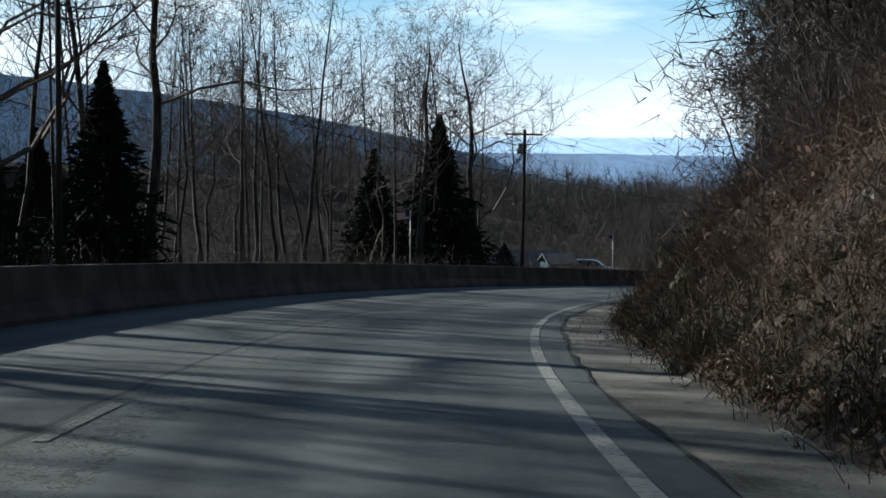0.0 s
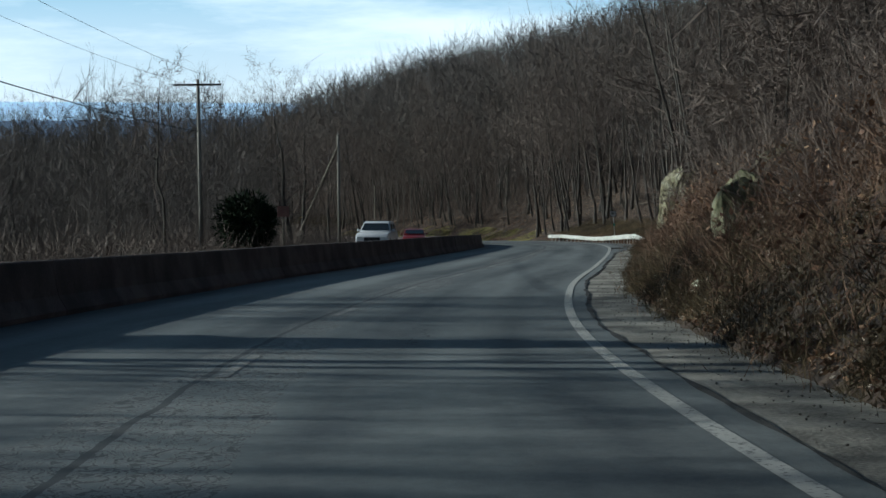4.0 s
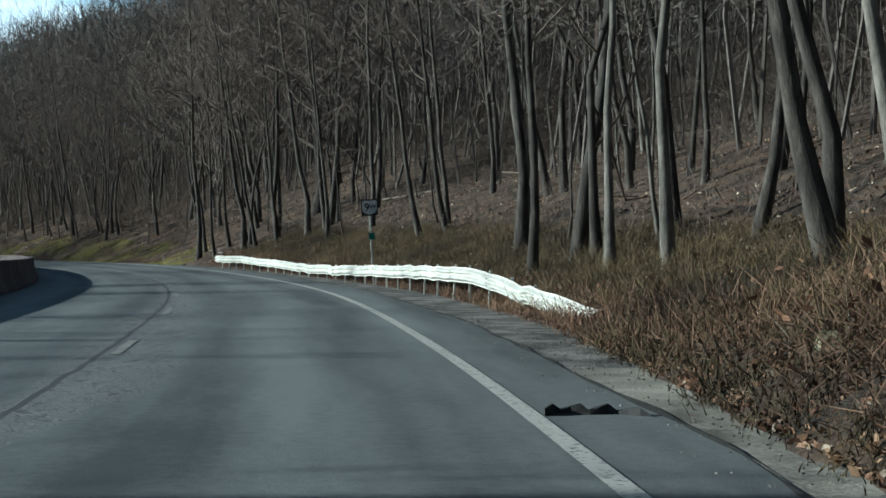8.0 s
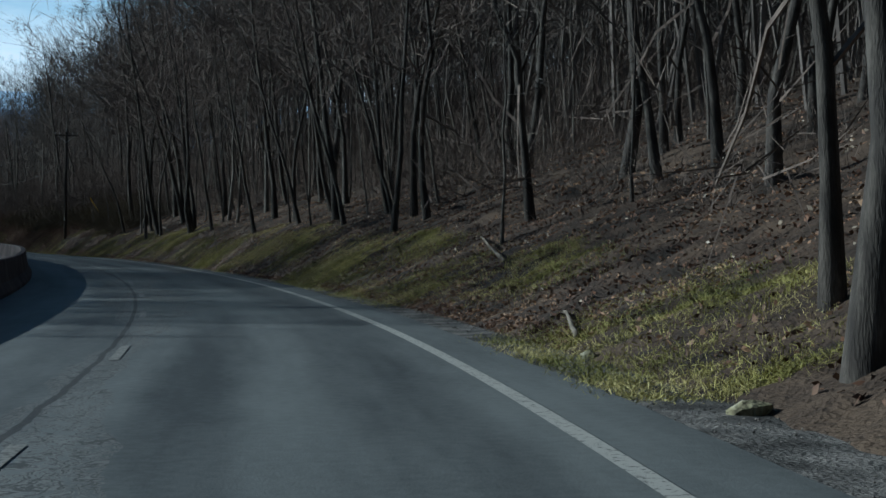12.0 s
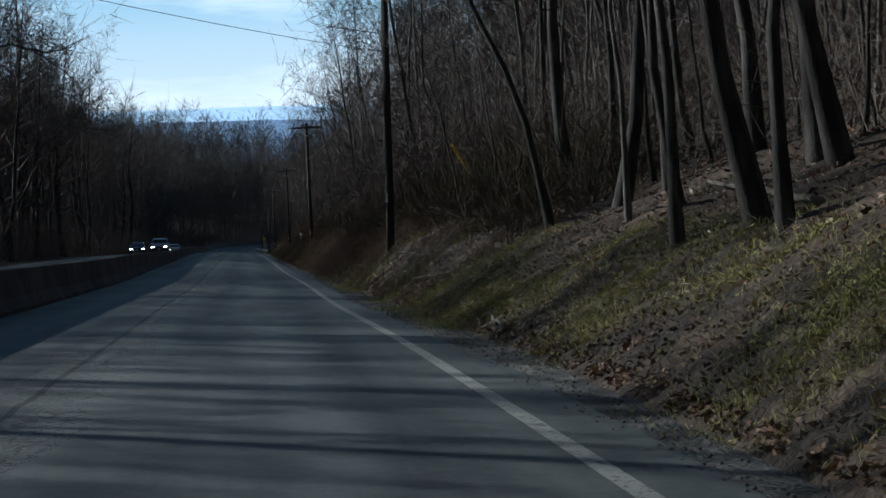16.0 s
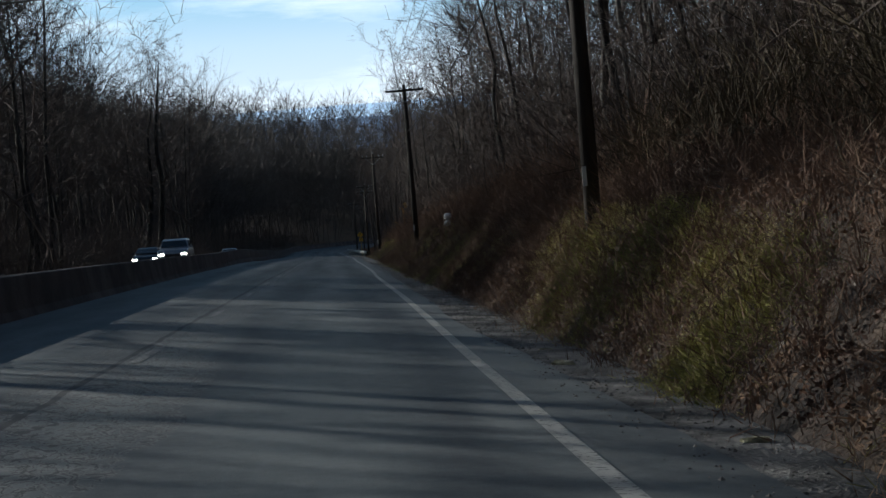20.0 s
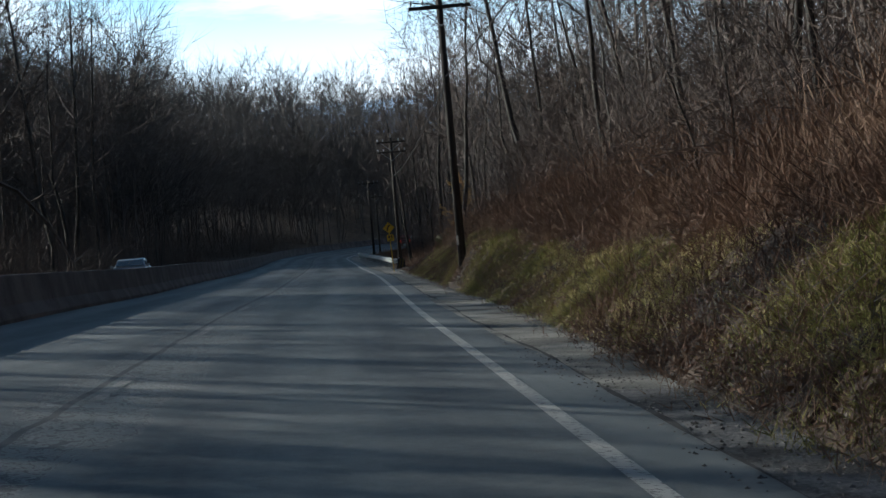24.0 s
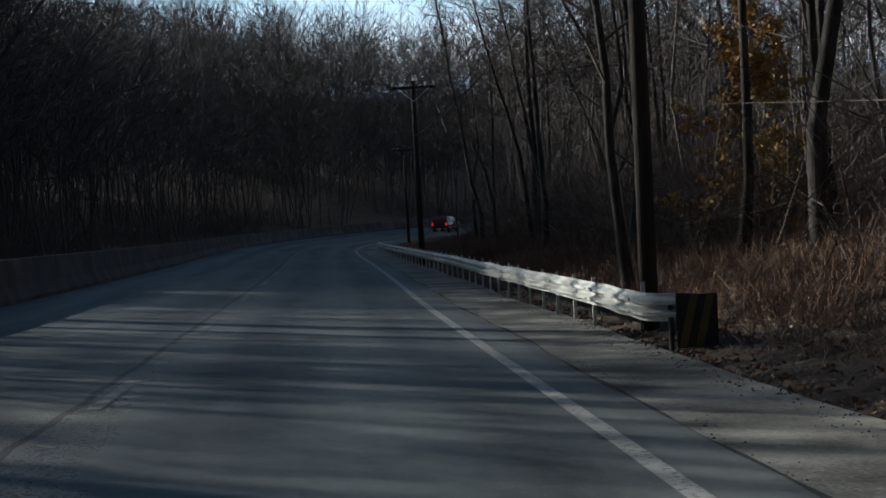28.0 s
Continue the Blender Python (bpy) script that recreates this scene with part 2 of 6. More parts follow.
ASPHALT = road_material()
PAINT = paint_material("worn_white_paint", (0.42, 0.42, 0.39), 1.1)
DASH_PAINT = paint_material("faded_lane_paint", (0.27, 0.27, 0.25), 2.0)
DIRT = material("sandy_shoulder", [(0.085, 0.080, 0.068), (0.20, 0.19, 0.162), (0.33, 0.312, 0.27)], scale=0.9, bump=0.6, bump_scale=0.02, fine=26)
DARK_DIRT = material("broken_dark_shoulder", [(0.04, 0.038, 0.035), (0.10, 0.096, 0.09), (0.21, 0.20, 0.185)], scale=1.6, bump=0.9, bump_scale=0.05, fine=22)
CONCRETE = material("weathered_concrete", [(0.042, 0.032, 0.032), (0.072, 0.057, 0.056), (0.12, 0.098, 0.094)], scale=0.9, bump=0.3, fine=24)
GROUND = material("leaf_litter_ground", [(0.020, 0.014, 0.009), (0.048, 0.031, 0.020), (0.090, 0.062, 0.040)], scale=1.1, bump=1.0, bump_scale=0.06, fine=14)
BARK = material("grey_bark", [(0.018, 0.015, 0.013), (0.038, 0.033, 0.028), (0.082, 0.073, 0.062)], scale=2.2, bump=0.8, bump_scale=0.02, stretch=(3, 3, 0.6), rand=0.45)
PALE_BARK = material("pale_bark", [(0.055, 0.05, 0.042), (0.105, 0.096, 0.083), (0.18, 0.165, 0.145)], scale=2.0, bump=0.5, stretch=(3, 3, 0.8), rand=0.3)
TWIG = material("twig_bark", [(0.065, 0.050, 0.042), (0.165, 0.130, 0.107)], scale=3.0, bump=0, rand=0.45)
FAR_TWIG = material("far_wood", [(0.060, 0.052, 0.046), (0.130, 0.112, 0.100)], scale=0.15, bump=0, rand=0.4)
BRUSH = material("russet_brush", [(0.075, 0.043, 0.028), (0.165, 0.096, 0.060), (0.27, 0.18, 0.115)], scale=0.3, bump=0, rand=0.4)
LEAF = material("dead_leaf", [(0.06, 0.027, 0.015), (0.15, 0.077, 0.043), (0.32, 0.205, 0.12)], scale=0.7, bump=0, rand=0.5, rough=0.7)
PALE_LEAF = material("bleached_leaf", [(0.30, 0.24, 0.17), (0.52, 0.45, 0.35)], scale=0.7, bump=0, rand=0.5, rough=0.55)
GOLD_LEAF = material("golden_dry_leaf", [(0.36, 0.21, 0.055), (0.60, 0.39, 0.14)], scale=0.8, bump=0, rand=0.4, rough=0.7)
GRASS = material("winter_grass", [(0.12, 0.125, 0.033), (0.31, 0.29, 0.085), (0.50, 0.44, 0.19)], scale=0.35, bump=0, rand=0.4)
SEDGE = material("tawny_sedge", [(0.032, 0.024, 0.012), (0.066, 0.048, 0.022), (0.12, 0.088, 0.042)], scale=0.3, bump=0, rand=0.35)
NEEDLE = material("spruce_needles", [(0.010, 0.016, 0.010), (0.024, 0.034, 0.018)], scale=1.5, bump=0, rand=0.4, rough=0.95, spec=0.1)
ROCK = material("pale_gneiss", [(0.07, 0.062, 0.036), (0.27, 0.255, 0.15), (0.46, 0.45, 0.33)], stretch=(1.5, 1.5, 0.6), scale=2.2, bump=0.9, bump_scale=0.06, fine=8)
DARK_ROCK = material("mossy_rock", [(0.05, 0.048, 0.028), (0.15, 0.15, 0.075), (0.27, 0.26, 0.17)], scale=0.8, bump=0.9, bump_scale=0.06, fine=8)
STEEL = material("galvanised_steel", [(0.50, 0.51, 0.47), (0.70, 0.71, 0.66)], scale=1.2, rough=0.5, metal=0.15, bump=0.1, fine=20)
# pole wood with sunlight painted in: a paler copy for the lit poles
SUNLIT_POLE = material("sunlit_pole_wood", [(0.16, 0.145, 0.125), (0.27, 0.25, 0.22)], scale=2.0, stretch=(5, 5, 0.35), bump=0.6)
TAR = material("dark_joint", [(0.018, 0.017, 0.016), (0.05, 0.047, 0.042)], scale=3.0, bump=0.4)
POLE_WOOD = material("creosoted_pole_wood", [(0.022, 0.018, 0.015), (0.048, 0.039, 0.032)], scale=2.0, stretch=(5, 5, 0.35), bump=0.6)
DARK_METAL = material("dark_metal", [(0.03, 0.03, 0.03), (0.06, 0.06, 0.06)], rough=0.5, metal=0.5, bump=0.1)
GREY_METAL = material("grey_metal", [(0.25, 0.26, 0.27), (0.36, 0.37, 0.38)], rough=0.5, metal=0.3, bump=0.1)
CABLE = material("black_cable", [(0.02, 0.02, 0.02), (0.035, 0.035, 0.035)], bump=0)
SIGN_WHITE = material("faded_white_sheeting", [(0.50, 0.50, 0.49), (0.62, 0.62, 0.60)], scale=3, bump=0, rough=0.5)
SIGN_BLACK = material("black_sheeting", [(0.012, 0.012, 0.013), (0.025, 0.025, 0.025)], scale=3, bump=0, rough=0.5)
SIGN_YELLOW = material("yellow_sheeting", [(0.62, 0.36, 0.02), (0.74, 0.45, 0.03)], scale=2, bump=0, rough=0.5)
SIGN_GREEN = material("green_sheeting", [(0.0, 0.12, 0.08), (0.01, 0.17, 0.11)], scale=2, bump=0, rough=0.5)
SIGN_RED = material("red_sheeting", [(0.42, 0.03, 0.03), (0.5, 0.04, 0.04)], scale=2, bump=0, rough=0.5)
FLAG_RED = material("faded_red_cloth", [(0.45, 0.10, 0.10), (0.55, 0.14, 0.13)], bump=0)
FLAG_WHITE = material("white_cloth", [(0.65, 0.65, 0.65), (0.75, 0.75, 0.75)], bump=0)
FLAG_BLUE = material("navy_cloth", [(0.03, 0.04, 0.14), (0.04, 0.05, 0.18)], bump=0)
PLASTIC = material("white_plastic", [(0.60, 0.60, 0.58), (0.75, 0.75, 0.73)], rough=0.4, bump=0.2)
RUBBER = material("black_rubber", [(0.015, 0.015, 0.015), (0.03, 0.03, 0.03)], rough=0.8)
CAR_WHITE = material("white_car_paint", [(0.62, 0.64, 0.66), (0.66, 0.68, 0.70)], rough=0.25, bump=0, spec=0.6)
CAR_SILVER = material("silver_car_paint", [(0.36, 0.38, 0.41), (0.42, 0.44, 0.47)], rough=0.28, metal=0.4, bump=0)
CAR_DARK = material("dark_car_paint", [(0.025, 0.028, 0.035), (0.035, 0.04, 0.05)], rough=0.25, bump=0, spec=0.6)
CAR_RED = material("red_car_paint", [(0.15, 0.010, 0.010), (0.18, 0.014, 0.014)], rough=0.28, bump=0, spec=0.6)
GLASS = glass_material("tinted_car_glass")
HEADLIGHT = glow_material("lit_headlight", (1.0, 0.93, 0.78), 14.0)
TAILLIGHT = glow_material("lit_tail_light", (1.0, 0.05, 0.03), 0.4)
SIDING = material("pale_siding", [(0.42, 0.43, 0.43), (0.52, 0.53, 0.53)], scale=1.0, bump=0.2)
ROOFING = material("grey_shingle_roof", [(0.12, 0.12, 0.125), (0.2, 0.2, 0.21)], scale=2.0, bump=0.5)
GRIT = material("loose_grit", [(0.06, 0.055, 0.05), (0.15, 0.14, 0.125), (0.30, 0.28, 0.25)], scale=2.0, bump=0, rand=0.6)
WOOD = material("bare_dead_wood", [(0.10, 0.085, 0.065), (0.23, 0.20, 0.16)], scale=2.5, stretch=(1, 1, 5), bump=0.5)


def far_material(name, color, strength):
    """A distant hillside; kilometres of air are painted in as tint and glow."""
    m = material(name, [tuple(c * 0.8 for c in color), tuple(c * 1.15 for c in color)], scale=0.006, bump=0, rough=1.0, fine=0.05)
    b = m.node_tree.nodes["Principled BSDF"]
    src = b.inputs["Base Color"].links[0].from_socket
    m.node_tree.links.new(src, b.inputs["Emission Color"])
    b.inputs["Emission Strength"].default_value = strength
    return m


# ---- building helpers ----
def put(name, verts, faces, mat, parent=None, label="", smooth=False, uvs=None):
    me = bpy.data.meshes.new(name)
    verts = np.asarray(verts, float)
    me.from_pydata(verts.tolist() if len(verts) < 2000 else verts, [], faces if isinstance(faces, list) else faces.tolist())
    for m in (mat if isinstance(mat, (list, tuple)) else [mat]):
        me.materials.append(m)
    if smooth:
        me.polygons.foreach_set("use_smooth", [True] * len(me.polygons))
    if uvs is not None:
        lay = me.uv_layers.new(name="UVMap")
        idx = np.empty(len(me.loops), dtype=np.int32)
        me.loops.foreach_get("vertex_index", idx)
        lay.data.foreach_set("uv", np.asarray(uvs, float)[idx].ravel())
    me.update()
    ob = new(name, me)
    if parent is not None:
        ob.parent = parent
    if label:
        ob["label"] = label
    return ob


def part(name, bm, mat, parent, label="", smooth=False):
    """Links a bmesh as one mesh object under a thing or a part."""
    me = bpy.data.meshes.new(name)
    bm.to_mesh(me)
    bm.free()
    me.materials.append(mat)
    if smooth:
        me.polygons.foreach_set("use_smooth", [True] * len(me.polygons))
    ob = new(name, me)
    ob.parent = parent
    if label:
        ob["label"] = label
    return ob


def empty(name, label, category, m=None, group="", kind=""):
    e = new(name)
    e.empty_display_size = 0.2
    if m is not None:
        e.matrix_world = m
    return tagged(e, label, category, group, kind)


def box_bm(size, at=(0, 0, 0), bevel=0.0, bm=None, turn=None):
    bm = bm or bmesh.new()
    m = Matrix.Translation(at) @ (turn or Matrix()) @ Matrix.Diagonal((*size, 1))
    r = bmesh.ops.create_cube(bm, size=1, matrix=m)
    if bevel:
        es = list({e for v in r["verts"] for e in v.link_edges})
        bmesh.ops.bevel(bm, geom=es, offset=bevel, segments=2, affect="EDGES", profile=0.6)
    return bm


def cyl_bm(r1, r2, depth, m=None, seg=12, bm=None):
    bm = bm or bmesh.new()
    bmesh.ops.create_cone(bm, cap_ends=True, segments=seg, radius1=r1, radius2=r2, depth=depth, matrix=m or Matrix())
    return bm


def between(a, b, r1, r2=None, seg=8, bm=None):
    """A tapered round bar from a to b."""
    a, b = Vector(a), Vector(b)
    d = b - a
    m = Matrix.Translation((a + b) / 2) @ d.to_track_quat("Z", "Y").to_matrix().to_4x4()
    return cyl_bm(r1, r1 if r2 is None else r2, d.length, m, seg, bm)


def tubes(p0, p1, r0, r1, sides):
    """Open tapered tubes for many segments at once: vertices and quads."""
    p0, p1 = np.asarray(p0, float), np.asarray(p1, float)
    d = p1 - p0
    d /= np.linalg.norm(d, axis=1, keepdims=True) + 1e-9
    ref = np.where(np.abs(d[:, 2:3]) > 0.9, np.array([[1.0, 0, 0]]), np.array([[0, 0, 1.0]]))
    u = np.cross(d, ref)
    u /= np.linalg.norm(u, axis=1, keepdims=True) + 1e-9
    v = np.cross(d, u)
    a = np.arange(sides) * 2 * np.pi / sides
    ring = np.cos(a)[None, :, None] * u[:, None] + np.sin(a)[None, :, None] * v[:, None]
    low = p0[:, None] + ring * np.asarray(r0)[:, None, None]
    top = p1[:, None] + ring * np.asarray(r1)[:, None, None]
    vs = np.concatenate([low, top], 1).reshape(-1, 3)
    k = np.arange(sides)
    f = np.stack([k, (k + 1) % sides, (k + 1) % sides + sides, k + sides], 1)
    fs = (f[None] + (np.arange(len(p0)) * 2 * sides)[:, None, None]).reshape(-1, 4)
    return vs, fs


def ribbons(p0, p1, w, rng):
    """Thin flat slivers from p0 to p1, pointed at the tip."""
    d = p1 - p0
    d = d / (np.linalg.norm(d, axis=1, keepdims=True) + 1e-9)
    s = np.cross(d, rng.normal(size=d.shape))
    s /= np.linalg.norm(s, axis=1, keepdims=True) + 1e-9
    s *= np.asarray(w).reshape(-1, 1)
    vs = np.stack([p0 - s, p0 + s, p1], 1).reshape(-1, 3)
    fs = np.arange(len(vs)).reshape(-1, 3)
    return vs, fs


# ---- the road's line: the right edge line, every 20 m ----
AX = [6.5, 3.83, 3.07, 4.08, 7.21, 12.58, 20.25, 29.88, 40.61, 51.34, 61.69, 71.31, 79.76, 87.02, 93.18, 98.11, 101.93, 104.63, 106.01, 107.05, 108.25, 109.23, 110.28, 111.38, 112.39, 113.51, 114.47, 115.45, 116.62, 117.68, 118.63, 119.51, 120.45, 121.29, 122.04, 123.14, 125.4, 129.49, 135.79, 144.43, 155.34, 168.3, 183.04, 199.26, 216.7, 235.1, 254.25]
AY = [-29.78, -9.81, 10.08, 29.83, 49.29, 68.36, 86.75, 104.27, 121.13, 138.03, 155.11, 172.68, 190.83, 209.49, 228.56, 248, 267.66, 287.54, 307.53, 327.51, 347.48, 367.47, 387.4, 407.37, 427.35, 447.35, 467.34, 487.34, 507.31, 527.21, 547.2, 567.19, 587.17, 607.15, 627.11, 646.89, 666.43, 685.73, 704.53, 722.47, 739.23, 754.49, 768.07, 779.81, 789.64, 797.51, 803.33]
AZ = [3.05, 1.55, 0.06, -1.53, -3.15, -4.78, -6.45, -8.12, -9.69, -11.21, -12.77, -14.41, -16.11, -17.77, -19.46, -21.17, -22.85, -24.5, -26.1, -27.79, -29.46, -31.08, -32.66, -34.21, -35.78, -37.35, -38.91, -40.52, -42.18, -43.78, -45.46, -47.12, -48.71, -50.27, -51.79, -53.28, -54.74, -56.16, -57.53, -58.86, -60.14, -61.38, -62.59, -63.78, -64.95, -66.11, -67.27]
AB = [0.016, 0.007, -0.01, -0.02, -0.018, -0.008, 0.001, 0.006, 0.01, 0.014, 0.018, 0.019, 0.021, 0.026, 0.029, 0.022, 0.005, -0.015, -0.022, -0.028, -0.043, -0.062, -0.072, -0.078, -0.081, -0.081, -0.077, -0.068, -0.058, -0.056, -0.054, -0.056, -0.06, -0.065, -0.067, -0.069, -0.068, -0.067, -0.065, -0.063, -0.062, -0.06, -0.06, -0.059, -0.059, -0.059, -0.059]
stations = np.stack([AX, AY, AZ, AB], 1)
ends = np.vstack([2 * stations[0] - stations[1], stations, 2 * stations[-1] - stations[-2]])
fine = []
for i in range(1, len(ends) - 2):
    qa, qb, qc, qd = ends[i - 1:i + 3]
    for u in np.arange(20) / 20:
        fine.append(0.5 * (2 * qb + (qc - qa) * u + (2 * qa - 5 * qb + 4 * qc - qd) * u * u + (3 * qb - qa - 3 * qc + qd) * u ** 3))
LINE = np.array(fine)
ALONG = np.r_[0, np.cumsum(np.linalg.norm(np.diff(LINE[:, :2], axis=0), axis=1))] - 30.0
HEAD = np.gradient(LINE[:, :2], ALONG, axis=0)
HEAD /= np.linalg.norm(HEAD, axis=1, keepdims=True)
S_END = float(ALONG[-1])


def spot(s, l, h=0.0):
    """World places s metres along the edge line, l to its right, h over the road's plane there."""
    s, l = np.broadcast_arrays(np.asarray(s, float), np.asarray(l, float))
    x, y, z, b = (np.interp(s, ALONG, LINE[:, k]) for k in range(4))
    hx, hy = np.interp(s, ALONG, HEAD[:, 0]), np.interp(s, ALONG, HEAD[:, 1])
    return np.stack([x + hy * l, y - hx * l, z + b * np.clip(l, -8.2, 1.2) + h], -1)


def bearing(s):
    """Degrees that the road has turned to the left of +y."""
    return math.degrees(math.atan2(-np.interp(s, ALONG, HEAD[:, 0]), np.interp(s, ALONG, HEAD[:, 1])))


def along_across(x, y):
    """The s and l of places in the plan."""
    x, y = np.ravel(x), np.ravel(y)
    s_out, l_out = np.empty(len(x)), np.empty(len(x))
    for k in range(0, len(x), 20000):
        px, py = x[k:k + 20000], y[k:k + 20000]
        d2 = (px[:, None] - LINE[None, ::4, 0]) ** 2 + (py[:, None] - LINE[None, ::4, 1]) ** 2
        j = d2.argmin(1) * 4
        dx, dy = px - LINE[j, 0], py - LINE[j, 1]
        s_out[k:k + 20000] = ALONG[j] + dx * HEAD[j, 0] + dy * HEAD[j, 1]
        l_out[k:k + 20000] = dx * HEAD[j, 1] - dy * HEAD[j, 0]
    return s_out, l_out


# right-hand slope: s, toe, first slope, its width, hill's slope
BANK = np.array([(-60, 1.5, 0.9, 5, 0.5), (8, 1.4, 0.9, 5, 0.5), (28, 1.4, 0.95, 5, 0.5), (40, 1.7, 1.0, 5, 0.5), (65, 1.7, 0.85, 6, 0.5), (85, 1.35, 0.85, 6, 0.5), (100, 1.3, 0.8, 6, 0.5), (135, 1.2, 0.65, 5, 0.45), (143, 1.2, 0.42, 4, 0.5), (147, 1.1, 0.22, 3.2, 0.7), (151, 1.1, 0.24, 3.2, 0.6),
                 (160, 1.2, 0.45, 4, 0.38), (172, 2.0, 0.3, 4, 0.36), (186, 2.2, 0.3, 4, 0.38), (205, 2.0, 0.33, 4, 0.38), (225, 1.7, 0.34, 3, 0.38), (240, 1.5, 0.36, 4, 0.4), (268, 1.1, 0.45, 3, 0.42), (285, 0.85, 0.6, 2.2, 0.38), (300, 0.75, 0.75, 1.8, 0.36),
                 (315, 0.8, 0.8, 1.5, 0.38), (330, 1.05, 0.55, 2.5, 0.4), (348, 1.2, 0.62, 2.0, 0.42), (362, 1.2, 1.1, 1.3, 0.45), (392, 1.4, 0.65, 2.2, 0.45), (410, 1.38, 1.1, 1.4, 0.45), (417, 1.35, 1.55, 1.05, 0.45), (426, 1.33, 1.1, 1.4, 0.45), (450, 1.3, 0.85, 1.8, 0.45), (470, 1.4, 1.3, 1.2, 0.45), (490, 1.3, 0.75, 1.8, 0.42),
                 (510, 1.75, 0.62, 1.8, 0.38), (520, 1.7, 0.9, 1.1, 0.38), (526, 1.6, 1.75, 0.7, 0.36), (540, 1.7, 0.65, 1.7, 0.38), (557, 1.6, 0.75, 1.8, 0.38), (566, 1.7, 0.25, 3, 0.3), (575, 1.8, 0.1, 4, 0.2), (900, 1.7, 0.05, 4, 0.25)], float)


def rolling(x, y, size):
    return np.sin(x / size + 1.3) * np.cos(y / (size * 1.27) + 0.4) + 0.5 * np.sin((x + y) / (size * 0.57)) + 0.3 * np.sin((x - 1.7 * y) / (size * 0.31))


def ground_z(x, y):
    shape = np.shape(x)
    x, y = np.ravel(np.asarray(x, float)), np.ravel(np.asarray(y, float))
    s, l = along_across(x, y)
    sc = np.clip(s, -60, S_END)
    road = np.interp(sc, ALONG, LINE[:, 2]) + np.interp(sc, ALONG, LINE[:, 3]) * np.clip(l, -8.2, 1.2)
    toe, m1, w1, m2 = (np.interp(sc, BANK[:, 0], BANK[:, k]) for k in (1, 2, 3, 4))
    r1 = np.clip(l - toe, 0, w1) * m1
    far = np.clip(l - toe - w1, 0, None)
    right = r1 + m2 * 75 * (1 - np.exp(-far / 75))
    # left: level past the other carriageway, then down to the valley early on, up into woods later
    wood = np.clip((sc - 320) / 90, 0, 1)
    out = np.clip(-l - 17.5, 0, None)
    fall = -0.04 * np.clip(out, 0, 25) - 0.24 * np.clip(out - 25, 0, 420)
    steeper = np.clip((sc - 570) / 80, 0, 1)
    rise = 0.10 * np.clip(out, 0, 70) * steeper + 0.08 * np.clip(out, 0, 30) + (0.30 - 0.11 * steeper) * 95 * (1 - np.exp(-np.clip(out - 30, 0, None) / 95))
    left = fall * (1 - wood) + rise * wood
    z = road - 0.055 + np.where(l > 0, right, 0) + np.where(l < 0, left, 0)
    z += rolling(x, y, 9.0) * 0.10 * np.clip((np.abs(l + 7) - 10) / 6, 0, 1) + rolling(x, y, 31.0) * 0.7 * np.clip((np.abs(l + 7) - 18) / 30, 0, 1)
    rough = np.clip((l - 1.9) / 1.0, 0, 1) * np.clip((40 - l) / 10, 0, 1) * np.interp(sc, [-60, 150, 175, 235, 260, 350, 370, 545, 570], [1, 1, 0.3, 0.3, 0.6, 0.6, 0.35, 0.35, 0.3])
    z += rough * (rolling(x, y, 1.15) * 0.16 + rolling(y, x, 0.6) * 0.06)
    # past the road's end and far off the land sinks to a wide valley
    far_y = np.clip((y - 930) / 500, 0, 1)
    far_l = np.clip((np.hypot(x - 100, y - 330) - 620) / 900, 0, 1)
    t = np.maximum(far_y, far_l)
    t = t * t * (3 - 2 * t)
    z = z * (1 - t) + (-150 + rolling(x, y, 260.0) * 9) * t
    return z.reshape(shape)


def on_ground(s, l, h=0.0):
    p = spot(s, l)
    p = np.atleast_2d(p)
    z = ground_z(p[:, 0], p[:, 1]) + h
    q = np.column_stack([p[:, :2], z])
    return q if np.ndim(s) or np.ndim(l) else q[0]


# ---- the ground: one sheet out to the horizon ----
def graded(a, b, step, out_lo, out_hi, grow=1.22):
    mid = list(np.arange(a, b + step, step))
    lo, hi, d = [], [], step
    while not lo or lo[-1] > out_lo:
        d *= grow
        lo.append((lo[-1] if lo else a) - d)
    d = step
    while not hi or hi[-1] < out_hi:
        d *= grow
        hi.append((hi[-1] if hi else mid[-1]) + d)
    return np.array(lo[::-1] + mid + hi)


gx, gy = graded(-25, 150, 1.6, -3800, 3800), graded(-30, 660, 1.6, -2500, 4600)
GX, GY = np.meshgrid(gx, gy, indexing="ij")
GZ = ground_z(GX, GY)
nx, ny = GX.shape
kk = np.arange(nx * ny).reshape(nx, ny)
quads = np.stack([kk[:-1, :-1], kk[1:, :-1], kk[1:, 1:], kk[:-1, 1:]], -1).reshape(-1, 4)
# the sheet dips under the road's edge and the finely modelled bank that lies on it
gs, gl = along_across(GX, GY)
toe_g = np.interp(gs, BANK[:, 0], BANK[:, 1])
dip = np.clip((gl + 1.5) / 1.0, 0, 1) * np.clip((toe_g + 7.0 - gl) / 1.2, 0, 1) * (gs > -32) * (gs < 668)
GZ = GZ - 0.55 * dip.reshape(GZ.shape)
ground = put("ground", np.stack([GX, GY, GZ], -1).reshape(-1, 3), quads, GROUND, smooth=True)
tagged(ground, "wooded winter hillside covered in leaf litter", "ground", kind="structure")


